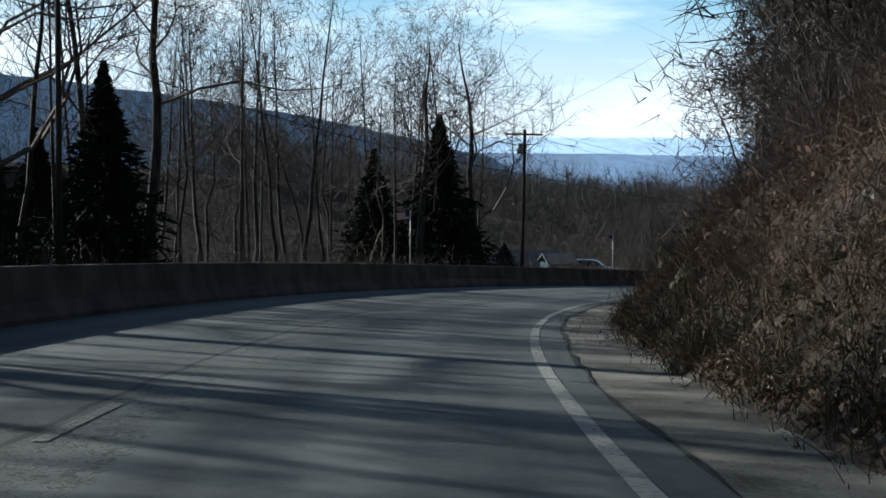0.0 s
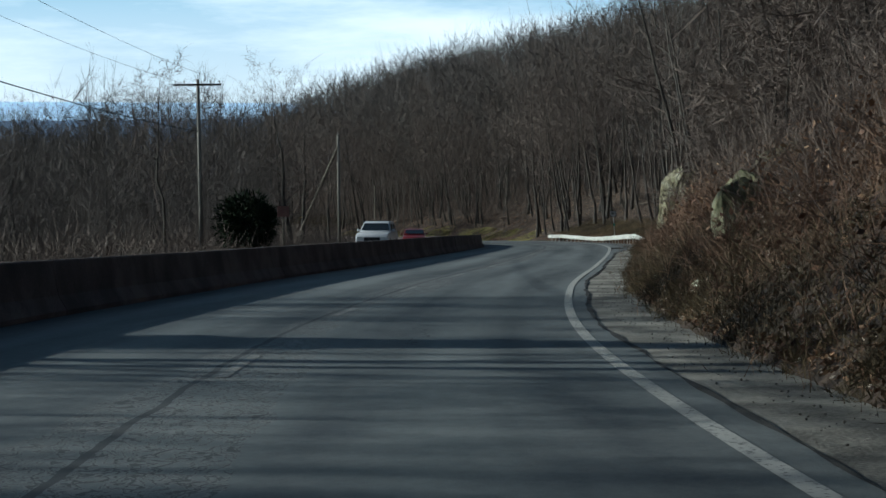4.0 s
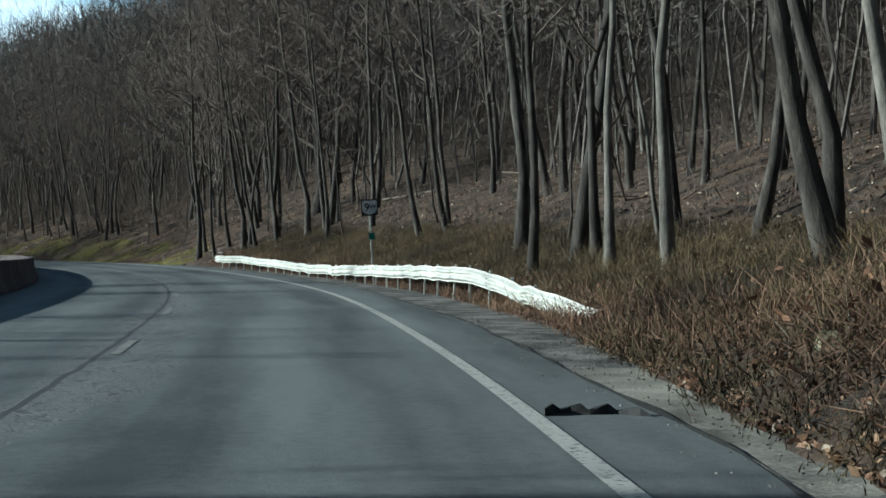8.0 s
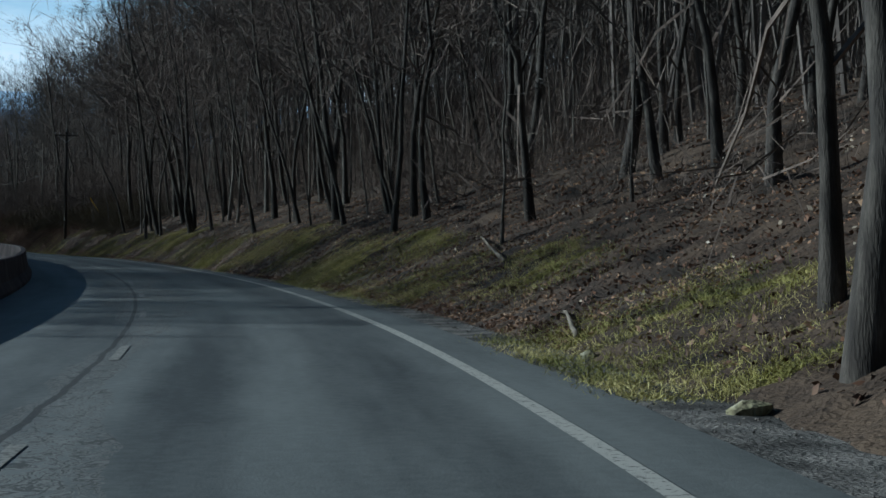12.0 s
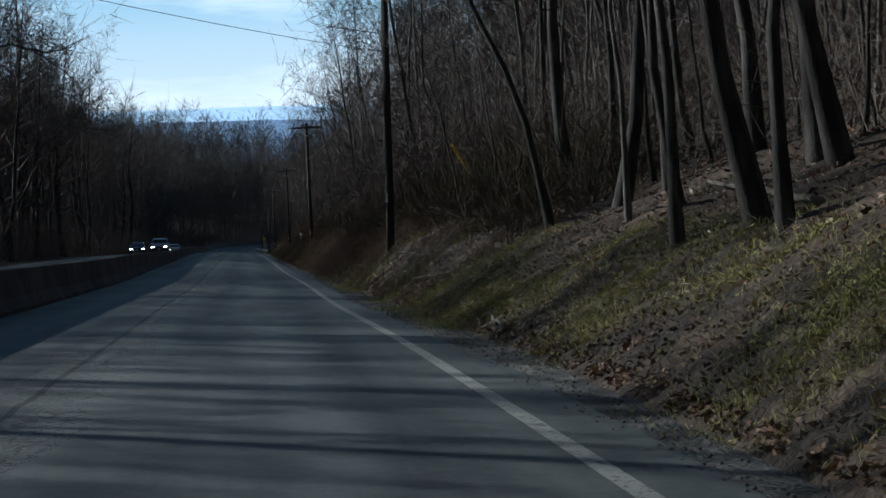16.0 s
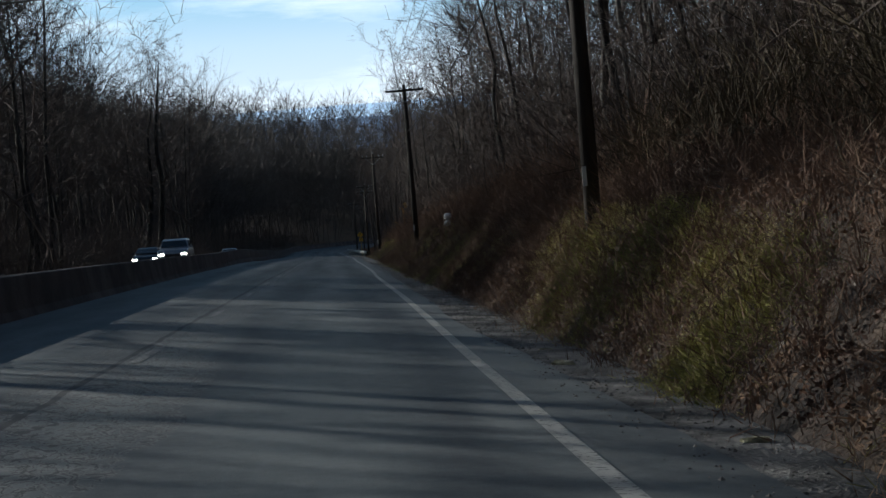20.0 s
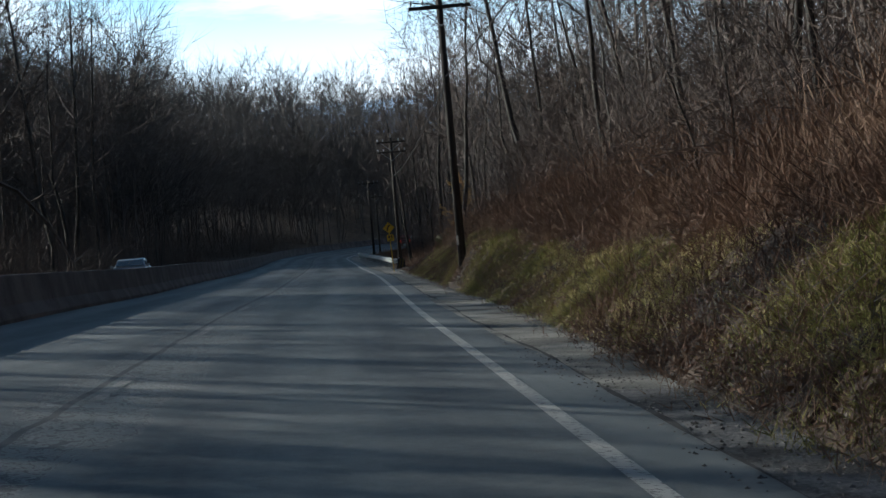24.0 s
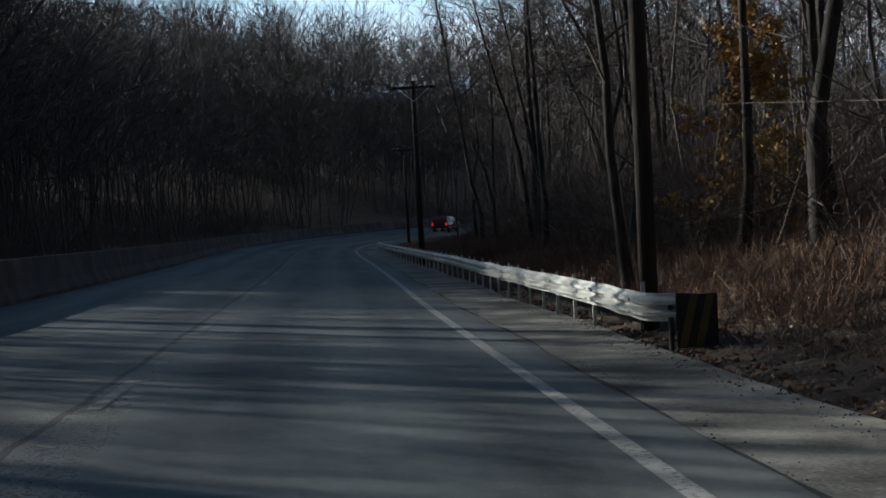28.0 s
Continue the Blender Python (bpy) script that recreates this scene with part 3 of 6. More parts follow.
def strip(name, s0, s1, l0, l1, h, mat, step=2.0, cols=2, thick=0.0, edge=None):
    """A band of road surface; edge(s) shifts its right-hand rim."""
    s = np.arange(s0, s1 + 0.01, step)
    rows = []
    for c in range(cols):
        l = l0 + (l1 - l0) * c / (cols - 1)
        lc = np.full(len(s), l) + (edge(s) if edge is not None and c == cols - 1 else 0)
        rows.append((spot(s, lc, h), np.stack([s, lc], 1)))
    vs = np.concatenate([r[0] for r in rows])
    uv = np.concatenate([r[1] for r in rows])
    n = len(s)
    k = np.arange(n - 1)
    fs = np.concatenate([np.stack([k + c * n, k + (c + 1) * n, k + (c + 1) * n + 1, k + c * n + 1], 1) for c in range(cols - 1)])
    return put(name, vs, fs, mat, uvs=uv, smooth=True)


def ragged(s):
    return 0.035 * np.sin(s * 0.37) + 0.015 * np.sin(s * 0.9 + 1) + 0.006 * np.sin(s * 2.3)


SHOULDER = np.array([(-60, 0.45), (60, 0.42), (100, 0.34), (135, 0.27), (150, 0.3), (160, 0.9), (175, 1.02), (225, 1.0), (240, 0.8), (300, 0.5), (330, 0.6), (350, 0.5), (385, 0.72), (402, 0.9), (420, 0.4), (465, 0.7), (510, 0.72), (530, 0.65), (550, 0.6), (900, 0.6)])


def shoulder(s):
    return np.interp(s, SHOULDER[:, 0], SHOULDER[:, 1])


def gutter(s):
    return np.interp(s, BANK[:, 0], BANK[:, 1]) + 0.12


road = strip("road", -30, S_END - 2, -16.6, 0.0, 0.0, ASPHALT, step=0.5, cols=14, edge=lambda s: shoulder(s) + ragged(s))
tagged(road, "worn grey two-lane asphalt carriageway with cracks", "road", kind="structure")
for name, s0, s1, mat, label in (("shoulder_1", -30, 166, DIRT, "pale sandy shoulder beside the asphalt"), ("shoulder_2", 166, 492, DARK_DIRT, "dark broken gravel shoulder beside the asphalt"), ("shoulder_3", 492, S_END - 2, DIRT, "pale sandy shoulder beside the asphalt")):
    verge = strip(name, s0, s1, -0.2, 0.0, -0.014, mat, step=0.5, cols=5, edge=lambda s: gutter(s) + 1.6 * ragged(s + 31))
    tagged(verge, label, "shoulder", kind="structure")
edge_line = strip("edge_line", -30, S_END - 4, -0.07, 0.07, 0.009, PAINT, step=0.5)
tagged(edge_line, "worn white edge line on the asphalt", "road marking", kind="structure")
# the bank's surface beside the shoulder
bs = np.arange(-30, 665, 0.4)
btoe = np.interp(bs, BANK[:, 0], BANK[:, 1]) - 0.05
cols = [0.0, 0.12, 0.28, 0.5, 0.75, 1.05, 1.4, 1.8, 2.25, 2.75, 3.3, 3.9, 4.6, 5.4, 6.3, 7.2]
rows_b, uv_b = [], []
for c, dl in enumerate(cols):
    w = (ragged(bs * 0.7 + 9) * 1.5 + 0.06 * np.sin(bs * 2.7)) * (1 if 0 < c < 6 else 0)
    lb = btoe + dl + w
    p = on_ground(bs, lb, -0.06 if c == 0 else (-0.7 if c == len(cols) - 1 else 0.0))
    if 0 < c < len(cols) - 1:
        p[:, 2] += 0.03 * np.sin(p[:, 0] * 5.1 + p[:, 1] * 3.7 + c) * min(1, c / 3) + 0.03 * np.sin(p[:, 0] * 2.3 - p[:, 1] * 6.1)
    rows_b.append(p)
    uv_b.append(np.stack([bs, lb], 1))
kb = np.arange(len(bs) - 1)
fb = np.concatenate([np.stack([kb + c * len(bs), kb + (c + 1) * len(bs), kb + (c + 1) * len(bs) + 1, kb + c * len(bs) + 1], 1) for c in range(len(cols) - 1)])
bank = put("bank", np.concatenate(rows_b), fb, GROUND, smooth=True, uvs=np.concatenate(uv_b))
tagged(bank, "roadside bank of dark soil and leaf litter", "bank", kind="structure")


def joint(name, s0, s1, shift, wide):
    s = np.arange(s0, s1, 0.35)
    mid = shoulder(s) + ragged(s) + shift + 0.008 * np.sin(s * 1.9)
    half = wide * np.clip(0.55 + 0.35 * np.sin(s * 0.9) + 0.3 * np.sin(s * 2.9 + 2), 0.12, None)
    vs = np.concatenate([spot(s, mid - half, 0.004), spot(s, mid + half, 0.004)])
    k = np.arange(len(s) - 1)
    ob = put(name, vs, np.stack([k, k + len(s), k + len(s) + 1, k + 1], 1), TAR)
    return tagged(ob, "dark open joint along the edge of the asphalt", "road joint", kind="structure")


joint("road_joint_1", -20, 232, 0.0, 0.045)
joint("road_joint_2", 440, 640, 0.0, 0.035)
DASH0 = 7.0
for k in range(int((S_END - DASH0) // 10.1)):
    s = DASH0 + 10.1 * k
    dash = strip("lane_dash", s, s + 2.6, -3.59, -3.48, 0.007, DASH_PAINT, step=0.5)
    dash.parent = road
far_line = strip("far_edge_line", -30, S_END - 4, -15.4, -15.28, 0.006, PAINT, step=2.0)
tagged(far_line, "worn edge line of the opposite carriageway", "road marking", kind="structure")

# ---- median barrier of cast concrete ----
BARRIER_L = [(-30, -7.85), (60, -7.85), (100, -8.1), (130, -8.3), (180, -8.2), (215, -7.95), (250, -7.2), (305, -6.6), (420, -6.7), (480, -7.3), (520, -7.8), (600, -8.2), (900, -8.0)]
BARRIER_SUNK = [(385, 0.0), (415, -0.18), (470, -0.18), (510, 0.0)]
PROFILE = [(0.30, -0.03), (0.30, 0.08), (0.17, 0.31), (0.09, 0.84), (0.075, 0.86), (-0.075, 0.86), (-0.09, 0.84), (-0.17, 0.31), (-0.30, 0.08), (-0.30, -0.03)]
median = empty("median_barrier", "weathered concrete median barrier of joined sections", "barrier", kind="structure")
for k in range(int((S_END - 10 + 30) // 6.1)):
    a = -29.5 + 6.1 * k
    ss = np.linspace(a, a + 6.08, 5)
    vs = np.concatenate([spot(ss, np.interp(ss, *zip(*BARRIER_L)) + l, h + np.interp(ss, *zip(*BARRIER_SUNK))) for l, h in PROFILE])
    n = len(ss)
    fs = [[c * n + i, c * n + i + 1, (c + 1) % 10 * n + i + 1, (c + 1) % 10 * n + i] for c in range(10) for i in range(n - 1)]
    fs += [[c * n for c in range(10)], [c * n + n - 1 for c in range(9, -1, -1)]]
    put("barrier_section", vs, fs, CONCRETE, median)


# ---- trees ----
def pipe(pts, rad, sides):
    """One connected tapered tube along pts."""
    n = len(pts)
    a = np.arange(sides) * 2 * np.pi / sides
    ring = np.stack([np.cos(a), np.sin(a), 0 * a], 1)
    vs = (pts[:, None] + ring[None] * np.asarray(rad)[:, None, None]).reshape(-1, 3)
    k = np.arange(sides)
    f = np.stack([k, (k + 1) % sides, (k + 1) % sides + sides, k + sides], 1)
    fs = (f[None] + (np.arange(n - 1) * sides)[:, None, None]).reshape(-1, 4)
    return vs, fs


def grow(seed, height=14.0, radius=0.17, clear=0.45, limbs=11, lean=0.05, spread=0.32, sub=5, twigs=5, crook=0.10, steep=0.9):
    """A bare broadleaf tree: trunk segments, branch segments and twig slivers."""
    rng = np.random.default_rng(seed)
    n = 9
    t = np.linspace(0, 1, n + 1)
    bend = np.cumsum(rng.normal(0, crook * height / n * 0.6, (n + 1, 2)), 0)
    bend -= bend[0]
    trunk = np.column_stack([bend[:, 0] + lean * height * t ** 1.3, bend[:, 1], height * t])
    rad = radius * (1 - 0.88 * t) + radius * 0.45 * np.exp(-t * 22)
    rad = rad * 0.8
    tr = pipe(trunk, rad, 7)
    P0, P1, R0, R1 = [], [], [], []
    W0, W1, WW = [], [], []

    def branch(start, d, length, r, segs, level):
        p = np.array(start)
        d = d / np.linalg.norm(d)
        pts, rr = [p], [r]
        for i in range(segs):
            d = d + rng.normal(0, crook * 2.2, 3) + np.array([0, 0, 0.10 if level < 2 else 0.02])
            d /= np.linalg.norm(d)
            p = p + d * length / segs
            pts.append(p)
            rr.append(r * (1 - 0.85 * (i + 1) / segs))
        return np.array(pts), np.array(rr), d

    for k in range(limbs):
        u = clear + (1 - clear) * (k + rng.random()) / limbs
        a = k * 2.4 + rng.normal(0, 0.5)
        i = min(int(u * n), n - 1)
        start = trunk[i] + (trunk[i + 1] - trunk[i]) * (u * n - i)
        rise = steep * (0.35 + 0.9 * (u - clear) / (1 - clear)) + rng.normal(0, 0.18)
        ln = height * spread * (1.25 - 0.75 * (u - clear) / (1 - clear)) * rng.uniform(0.65, 1.2)
        r = max(0.012, 0.45 * np.interp(u, t, rad))
        pts, rr, d = branch(start, np.array([math.cos(a), math.sin(a), rise]), ln, r, 5, 1)
        P0.append(pts[:-1]), P1.append(pts[1:]), R0.append(rr[:-1]), R1.append(rr[1:])
        for j in range(sub):
            v = rng.uniform(0.25, 1.0)
            q = int(v * 5 - 1e-6)
            st = pts[q] + (pts[q + 1] - pts[q]) * (v * 5 - q)
            dd = (pts[q + 1] - pts[q]) / np.linalg.norm(pts[q + 1] - pts[q]) + rng.normal(0, 0.75, 3) + np.array([0, 0, 0.25])
            p2, r2, d2 = branch(st, dd, ln * rng.uniform(0.28, 0.55), max(0.007, rr[q] * 0.5), 3, 2)
            P0.append(p2[:-1]), P1.append(p2[1:]), R0.append(r2[:-1]), R1.append(r2[1:])
            for w in range(twigs):
                e = rng.uniform(0.1, 1.0) * 3
                g = min(int(e), 2)
                ws = p2[g] + (p2[g + 1] - p2[g]) * (e - g)
                wd = (p2[g + 1] - p2[g]) / np.linalg.norm(p2[g + 1] - p2[g]) + rng.normal(0, 0.7, 3) + np.array([0, 0, 0.2])
                wd /= np.linalg.norm(wd)
                we = ws + wd * ln * rng.uniform(0.12, 0.30)
                W0.append(ws), W1.append(we), WW.append(0.016)
                for f in range(2):
                    wm = ws + (we - ws) * rng.uniform(0.2, 0.8)
                    W0.append(wm), W1.append(wm + (wd + rng.normal(0, 0.6, 3)) * ln * rng.uniform(0.06, 0.16)), WW.append(0.012)
    br = tubes(np.concatenate(P0), np.concatenate(P1), np.concatenate(R0), np.concatenate(R1), 3)
    rb = ribbons(np.array(W0), np.array(W1), np.array(WW), rng)
    return tr, br, rb


def merged(*bits):
    vs, fs, o = [], [], 0
    for v, f in bits:
        vs.append(v)
        fs += (f + o).tolist()
        o += len(v)
    return np.concatenate(vs), fs


def tree_proto(seed, name, label, bark, **kw):
    tr, br, rb = grow(seed, **kw)
    e = empty(name, label, "tree")
    put("trunk", *tr, bark, e, smooth=True)
    put("crown", *merged(br, rb), TWIG if bark is BARK else bark, e)
    return e


PROTO = [
    tree_proto(1, "slender_tree", "tall slender bare forest tree with grey bark", BARK, height=15, radius=0.14, clear=0.33, limbs=13),
    tree_proto(2, "forest_tree", "tall bare forest tree with grey bark", BARK, height=17, radius=0.18, clear=0.30, limbs=14, lean=0.08),
    tree_proto(3, "crooked_tree", "bare forest tree with crooked grey limbs", BARK, height=13, radius=0.15, clear=0.2, limbs=14, crook=0.16, spread=0.40),
    tree_proto(4, "bare_sapling", "thin bare sapling on the wooded slope", BARK, height=8.5, radius=0.055, clear=0.35, limbs=8, sub=4, twigs=3, spread=0.26, lean=0.08),
    tree_proto(5, "bare_sapling", "thin pale bare sapling on the wooded slope", PALE_BARK, height=9.5, radius=0.06, clear=0.4, limbs=7, sub=4, twigs=3, spread=0.22, lean=-0.10),
    tree_proto(6, "bare_oak", "large bare oak with wide crooked limbs", BARK, height=15, radius=0.36, clear=0.24, limbs=16, crook=0.17, spread=0.46, sub=6),
    tree_proto(7, "pale_tree", "straight bare forest tree with pale bark", PALE_BARK, height=15.5, radius=0.13, clear=0.52, limbs=9, lean=0.03),
    tree_proto(8, "leaning_tree", "leaning bare tree with dark bark", BARK, height=14, radius=0.15, clear=0.4, limbs=10, lean=0.28),
    tree_proto(9, "old_oak", "tall old bare oak with a thick trunk", BARK, height=19, radius=0.42, clear=0.42, limbs=13, crook=0.13, spread=0.36, sub=6),
    tree_proto(10, "bare_shrub", "dense bare shrub with many crooked branches", BARK, height=5.2, radius=0.075, clear=0.05, limbs=16, crook=0.2, spread=0.52, sub=6, twigs=5, steep=0.8),
]
USED = [False] * len(PROTO)


def plant(kind, s, l, turn=0.0, size=1.0, sink=0.15, lean=0.0):
    """Stands a tree of one of the kinds on the ground; lean tips its top towards the road."""
    q = on_ground(s, l, -sink)
    m = Matrix.Translation(q) @ Matrix.Rotation(radians(bearing(s)), 4, "Z") @ Matrix.Rotation(-lean, 4, "Y") @ Matrix.Rotation(turn, 4, "Z") @ Matrix.Scale(size, 4)
    if not USED[kind]:
        USED[kind] = True
        PROTO[kind].matrix_world = m
        return PROTO[kind]
    c = copy_thing(PROTO[kind], m)
    c.matrix_world = m
    return c


rng = np.random.default_rng(11)
taken = []


def free(s, l, gap):
    for a, b in taken:
        if (a - s) ** 2 + (b - l) ** 2 < gap * gap:
            return False
    taken.append((s, l))
    return True


# trees measured one by one: kind, s, l, size
KNOWN = [(0, 184.5, 3.9, 0.9), (6, 180.5, 4.6, 0.9), (1, 193.5, 5.6, 1.1), (1, 233.0, 7.4, 1.15), (0, 234.5, 8.2, 1.0), (1, 238.5, 4.0, 0.95), (0, 241.5, 3.0, 0.8),
         (1, 243.0, 2.4, 1.0), (0, 243.7, 4.3, 0.9), (2, 246.7, 3.5, 0.9), (2, 242.0, 6.7, 1.0), (5, 243.0, 9.2, 1.0), (1, 232.0, 6.0, 1.0), (7, 298.1, 4.3, 0.7),
         (7, 300.5, 4.6, 0.75), (0, 302.4, 3.2, 0.7), (6, 302.3, 9.1, 0.9), (0, 314.3, 3.4, 0.7), (7, 322.0, 5.7, 0.7), (7, 329.3, 3.6, 0.7), (0, 332.1, 3.2, 0.7), (7, 344.2, 4.0, 0.7),
         (7, 336.0, 4.3, 0.7), (0, 340.0, 5.2, 0.7), (0, 290.0, 4.5, 0.75), (0, 284.0, 5.0, 0.6)]
for kind, s, l, size in KNOWN:
    free(s, l, 0.1)
    plant(kind, s, l, rng.uniform(0, 6.28), size, lean=rng.uniform(0.08, 0.3) if s > 280 else rng.uniform(0.0, 0.14))
# the rest of the wood's rim, nearest to the road
RIM = [(-12, 150, 9.0, 20, 34), (168, 232, 5.0, 17, 62), (232, 352, 3.2, 15, 78), (352, 545, 6.5, 17, 62), (545, 660, 5.5, 16, 34)]
for s0, s1, l0, l1, count in RIM:
    made = 0
    for _ in range(2000):
        if made >= count:
            break
        s, l = rng.uniform(s0, s1), l0 + (l1 - l0) * rng.random() ** 1.3
        if free(s, l, 1.25):
            plant(int(rng.choice([0, 1, 2, 3, 4, 6, 7], p=[0.22, 0.2, 0.13, 0.16, 0.1, 0.09, 0.1])), s, l, rng.uniform(0, 6.28), rng.uniform(0.75, 1.1), lean=rng.uniform(-0.04, 0.16))
            made += 1
# thin stems crowding the slope
made = 0
for _ in range(900):
    if made >= 105:
        break
    s, l = rng.uniform(286, 356), 3.6 + 12 * rng.random() ** 1.2
    if free(s, l, 0.7):
        plant(int(rng.choice([0, 3, 4, 7], p=[0.25, 0.45, 0.2, 0.1])), s, l, rng.uniform(0, 6.28), rng.uniform(0.7, 1.25), lean=rng.uniform(0.0, 0.2))
        made += 1
# left rim
for s0, s1, l0, l1, count in [(265, 420, -30, -18.5, 30), (420, 640, -28, -18.5, 24)]:
    made = 0
    for _ in range(2000):
        if made >= count:
            break
        s, l = rng.uniform(s0, s1), rng.uniform(l0, l1)
        if free(s, l, 1.6):
            plant(int(rng.choice([0, 1, 2, 3, 6], p=[0.3, 0.3, 0.2, 0.1, 0.1])), s, l, rng.uniform(0, 6.28), rng.uniform(0.8, 1.1))
            made += 1


# ---- deeper woods, joined ----
def simple_tree(seed, height, radius, limbs, sub, tw, clear=0.35, wide=1.0):
    r = np.random.default_rng(seed)
    t = np.linspace(0, 1, 5)
    ax = np.column_stack([np.cumsum(r.normal(0, 0.38, 5)) * (t > 0), np.cumsum(r.normal(0, 0.38, 5)) * (t > 0), height * t])
    rad = radius * (1 - 0.85 * t)
    tr = tubes(ax[:-1], ax[1:], rad[:-1], rad[1:], 5)
    P0, P1, W = [], [], []
    for k in range(limbs):
        u = clear + (1 - clear) * (k + r.random()) / limbs
        i = min(int(u * 4), 3)
        st = ax[i] + (ax[i + 1] - ax[i]) * (u * 4 - i)
        a = r.uniform(0, 6.28)
        d = np.array([math.cos(a), math.sin(a), 0.5 + u])
        d /= np.linalg.norm(d)
        en = st + d * height * 0.36 * (1.3 - u)
        P0.append(st), P1.append(en), W.append(radius * 0.28 * wide)
        for j in range(sub):
            m = st + (en - st) * r.uniform(0.3, 1)
            d2 = d + r.normal(0, 0.6, 3) + np.array([0, 0, 0.2])
            e2 = m + d2 * height * r.uniform(0.06, 0.13)
            P0.append(m), P1.append(e2), W.append(0.03 * wide)
            for w in range(tw):
                m2 = m + (e2 - m) * r.uniform(0.3, 1)
                P0.append(m2), P1.append(m2 + (d2 + r.normal(0, 0.6, 3)) * height * r.uniform(0.03, 0.075)), W.append(0.018 * wide)
    rb = ribbons(np.array(P0), np.array(P1), np.array(W), r)
    v, f = tr
    tri = np.concatenate([f[:, [0, 1, 2]], f[:, [0, 2, 3]]])
    return np.concatenate([v, rb[0]]), np.concatenate([tri, rb[1] + len(v)])


def woodland(name, label, places, sizes, kinds, mat):
    vs, fs, o = [], [], 0
    for p, z, k, a in zip(places, sizes, kinds, rng.uniform(0, 6.28, len(places))):
        v, f = k
        c, s = math.cos(a), math.sin(a)
        w = v @ np.array([[c, s, 0], [-s, c, 0], [0, 0, 1]]) * z + p
        vs.append(w), fs.append(f + o)
        o += len(v)
    ob = put(name, np.concatenate(vs), np.concatenate(fs), mat)
    return tagged(ob, label, "woods", kind="stuff")


MID = [simple_tree(40 + i, 15 + (i % 3), 0.085, 11, 6, 4, 0.12, 1.0) for i in range(5)]
LOW = [simple_tree(60 + i, 14 + (i % 3), 0.075, 9, 6, 4, 0.12, 1.6) for i in range(5)]


FINE = [simple_tree(80 + i, 15 + (i % 3), 0.06, 11, 8, 4, 0.10, 0.9) for i in range(4)]


def scatter(n, s0, s1, l0, l1, bias=1.0):
    s = rng.uniform(s0, s1, n)
    l = l0 + (l1 - l0) * rng.random(n) ** bias
    return on_ground(s, l, -0.1)


def wood_zone(name, label, n, s0, s1, l0, l1, kinds, bias=1.0, lo=0.8, hi=1.15):
    p = scatter(n, s0, s1, l0, l1, bias)
    woodland(name, label, p, rng.uniform(lo, hi, n), [kinds[i] for i in rng.integers(0, len(kinds), n)], FAR_TWIG)


wood_zone("woods", "dense bare woods up the slope", 620, -20, 160, 10, 60, MID)
wood_zone("woods", "dense bare woods behind the guardrail", 520, 160, 300, 13, 70, MID, 1.3)
wood_zone("woods", "dense bare woods up the slope", 980, 270, 480, 13, 75, MID, 1.3)
wood_zone("woods", "dense bare woods up the slope", 620, 480, 760, 11, 60, MID, 1.2)
wood_zone("woods", "dense bare woods beyond the opposite carriageway", 430, 270, 470, -60, -22, MID, 1.3)
wood_zone("woods", "dense bare woods beyond the opposite carriageway", 220, 470, 600, -60, -24, MID, 1.0, 1.0, 1.3)
wood_zone("woods", "tall dense bare woods beyond the opposite carriageway", 60, 618, 690, -44, -19, MID, 1.0, 1.1, 1.4)
wood_zone("woods", "dense bare woods beyond the opposite carriageway", 620, 620, 800, -60, -18.5, MID, 1.3, 0.95, 1.3)
wood_zone("woods", "dense bare woods on the hillside across the road", 1300, 290, 800, -190, -45, LOW)
wood_zone("woods", "bare woods on the far hillside", 600, 250, 620, -420, -150, LOW)
wood_zone("woods", "dense bare woods beyond the bend", 1000, 620, 920, -130, -20, LOW, 1.0, 0.9, 1.35)
far_x, far_y = rng.uniform(-170, 230, 900), rng.uniform(770, 980, 900)
far_p = np.column_stack([far_x, far_y, ground_z(far_x, far_y) - 0.1])
woodland("woods", "bare woods on the hill beyond the bend", far_p, rng.uniform(0.7, 1.0, 900), [LOW[i] for i in rng.integers(0, 5, 900)], FAR_TWIG)
wood_zone("woods", "bare woods along the hill's crest", 650, 150, 340, 50, 105, LOW)
wood_zone("woods", "dense bare woods high on the slope", 800, 285, 500, 40, 120, LOW, 1.0, 1.0, 1.3)
wood_zone("woods", "bare woods on the hill above", 800, 150, 620, 55, 170, LOW)
wood_zone("woods", "bare woods falling away to the valley", 1300, 160, 300, -330, -62, FINE, 1.0, 0.42, 0.6)
wood_zone("woods", "bare woods falling away to the valley", 700, 30, 170, -340, -120, FINE, 1.0, 0.45, 0.62)


wood_zone("woods", "bare woods beyond the opposite carriageway", 420, 168, 300, -75, -24, FINE, 1.0, 0.4, 0.62)
wood_zone("woods", "bare woods beyond the opposite carriageway", 60, 168, 235, -60, -28, MID, 1.0, 0.5, 0.65)


# ---- guardrails ----
W_SHAPE = [(0.0, -0.155), (0.0, -0.125), (0.075, -0.085), (0.075, -0.045), (0.0, -0.012), (0.0, 0.012), (0.075, 0.045), (0.075, 0.085), (0.0, 0.125), (0.0, 0.155)]


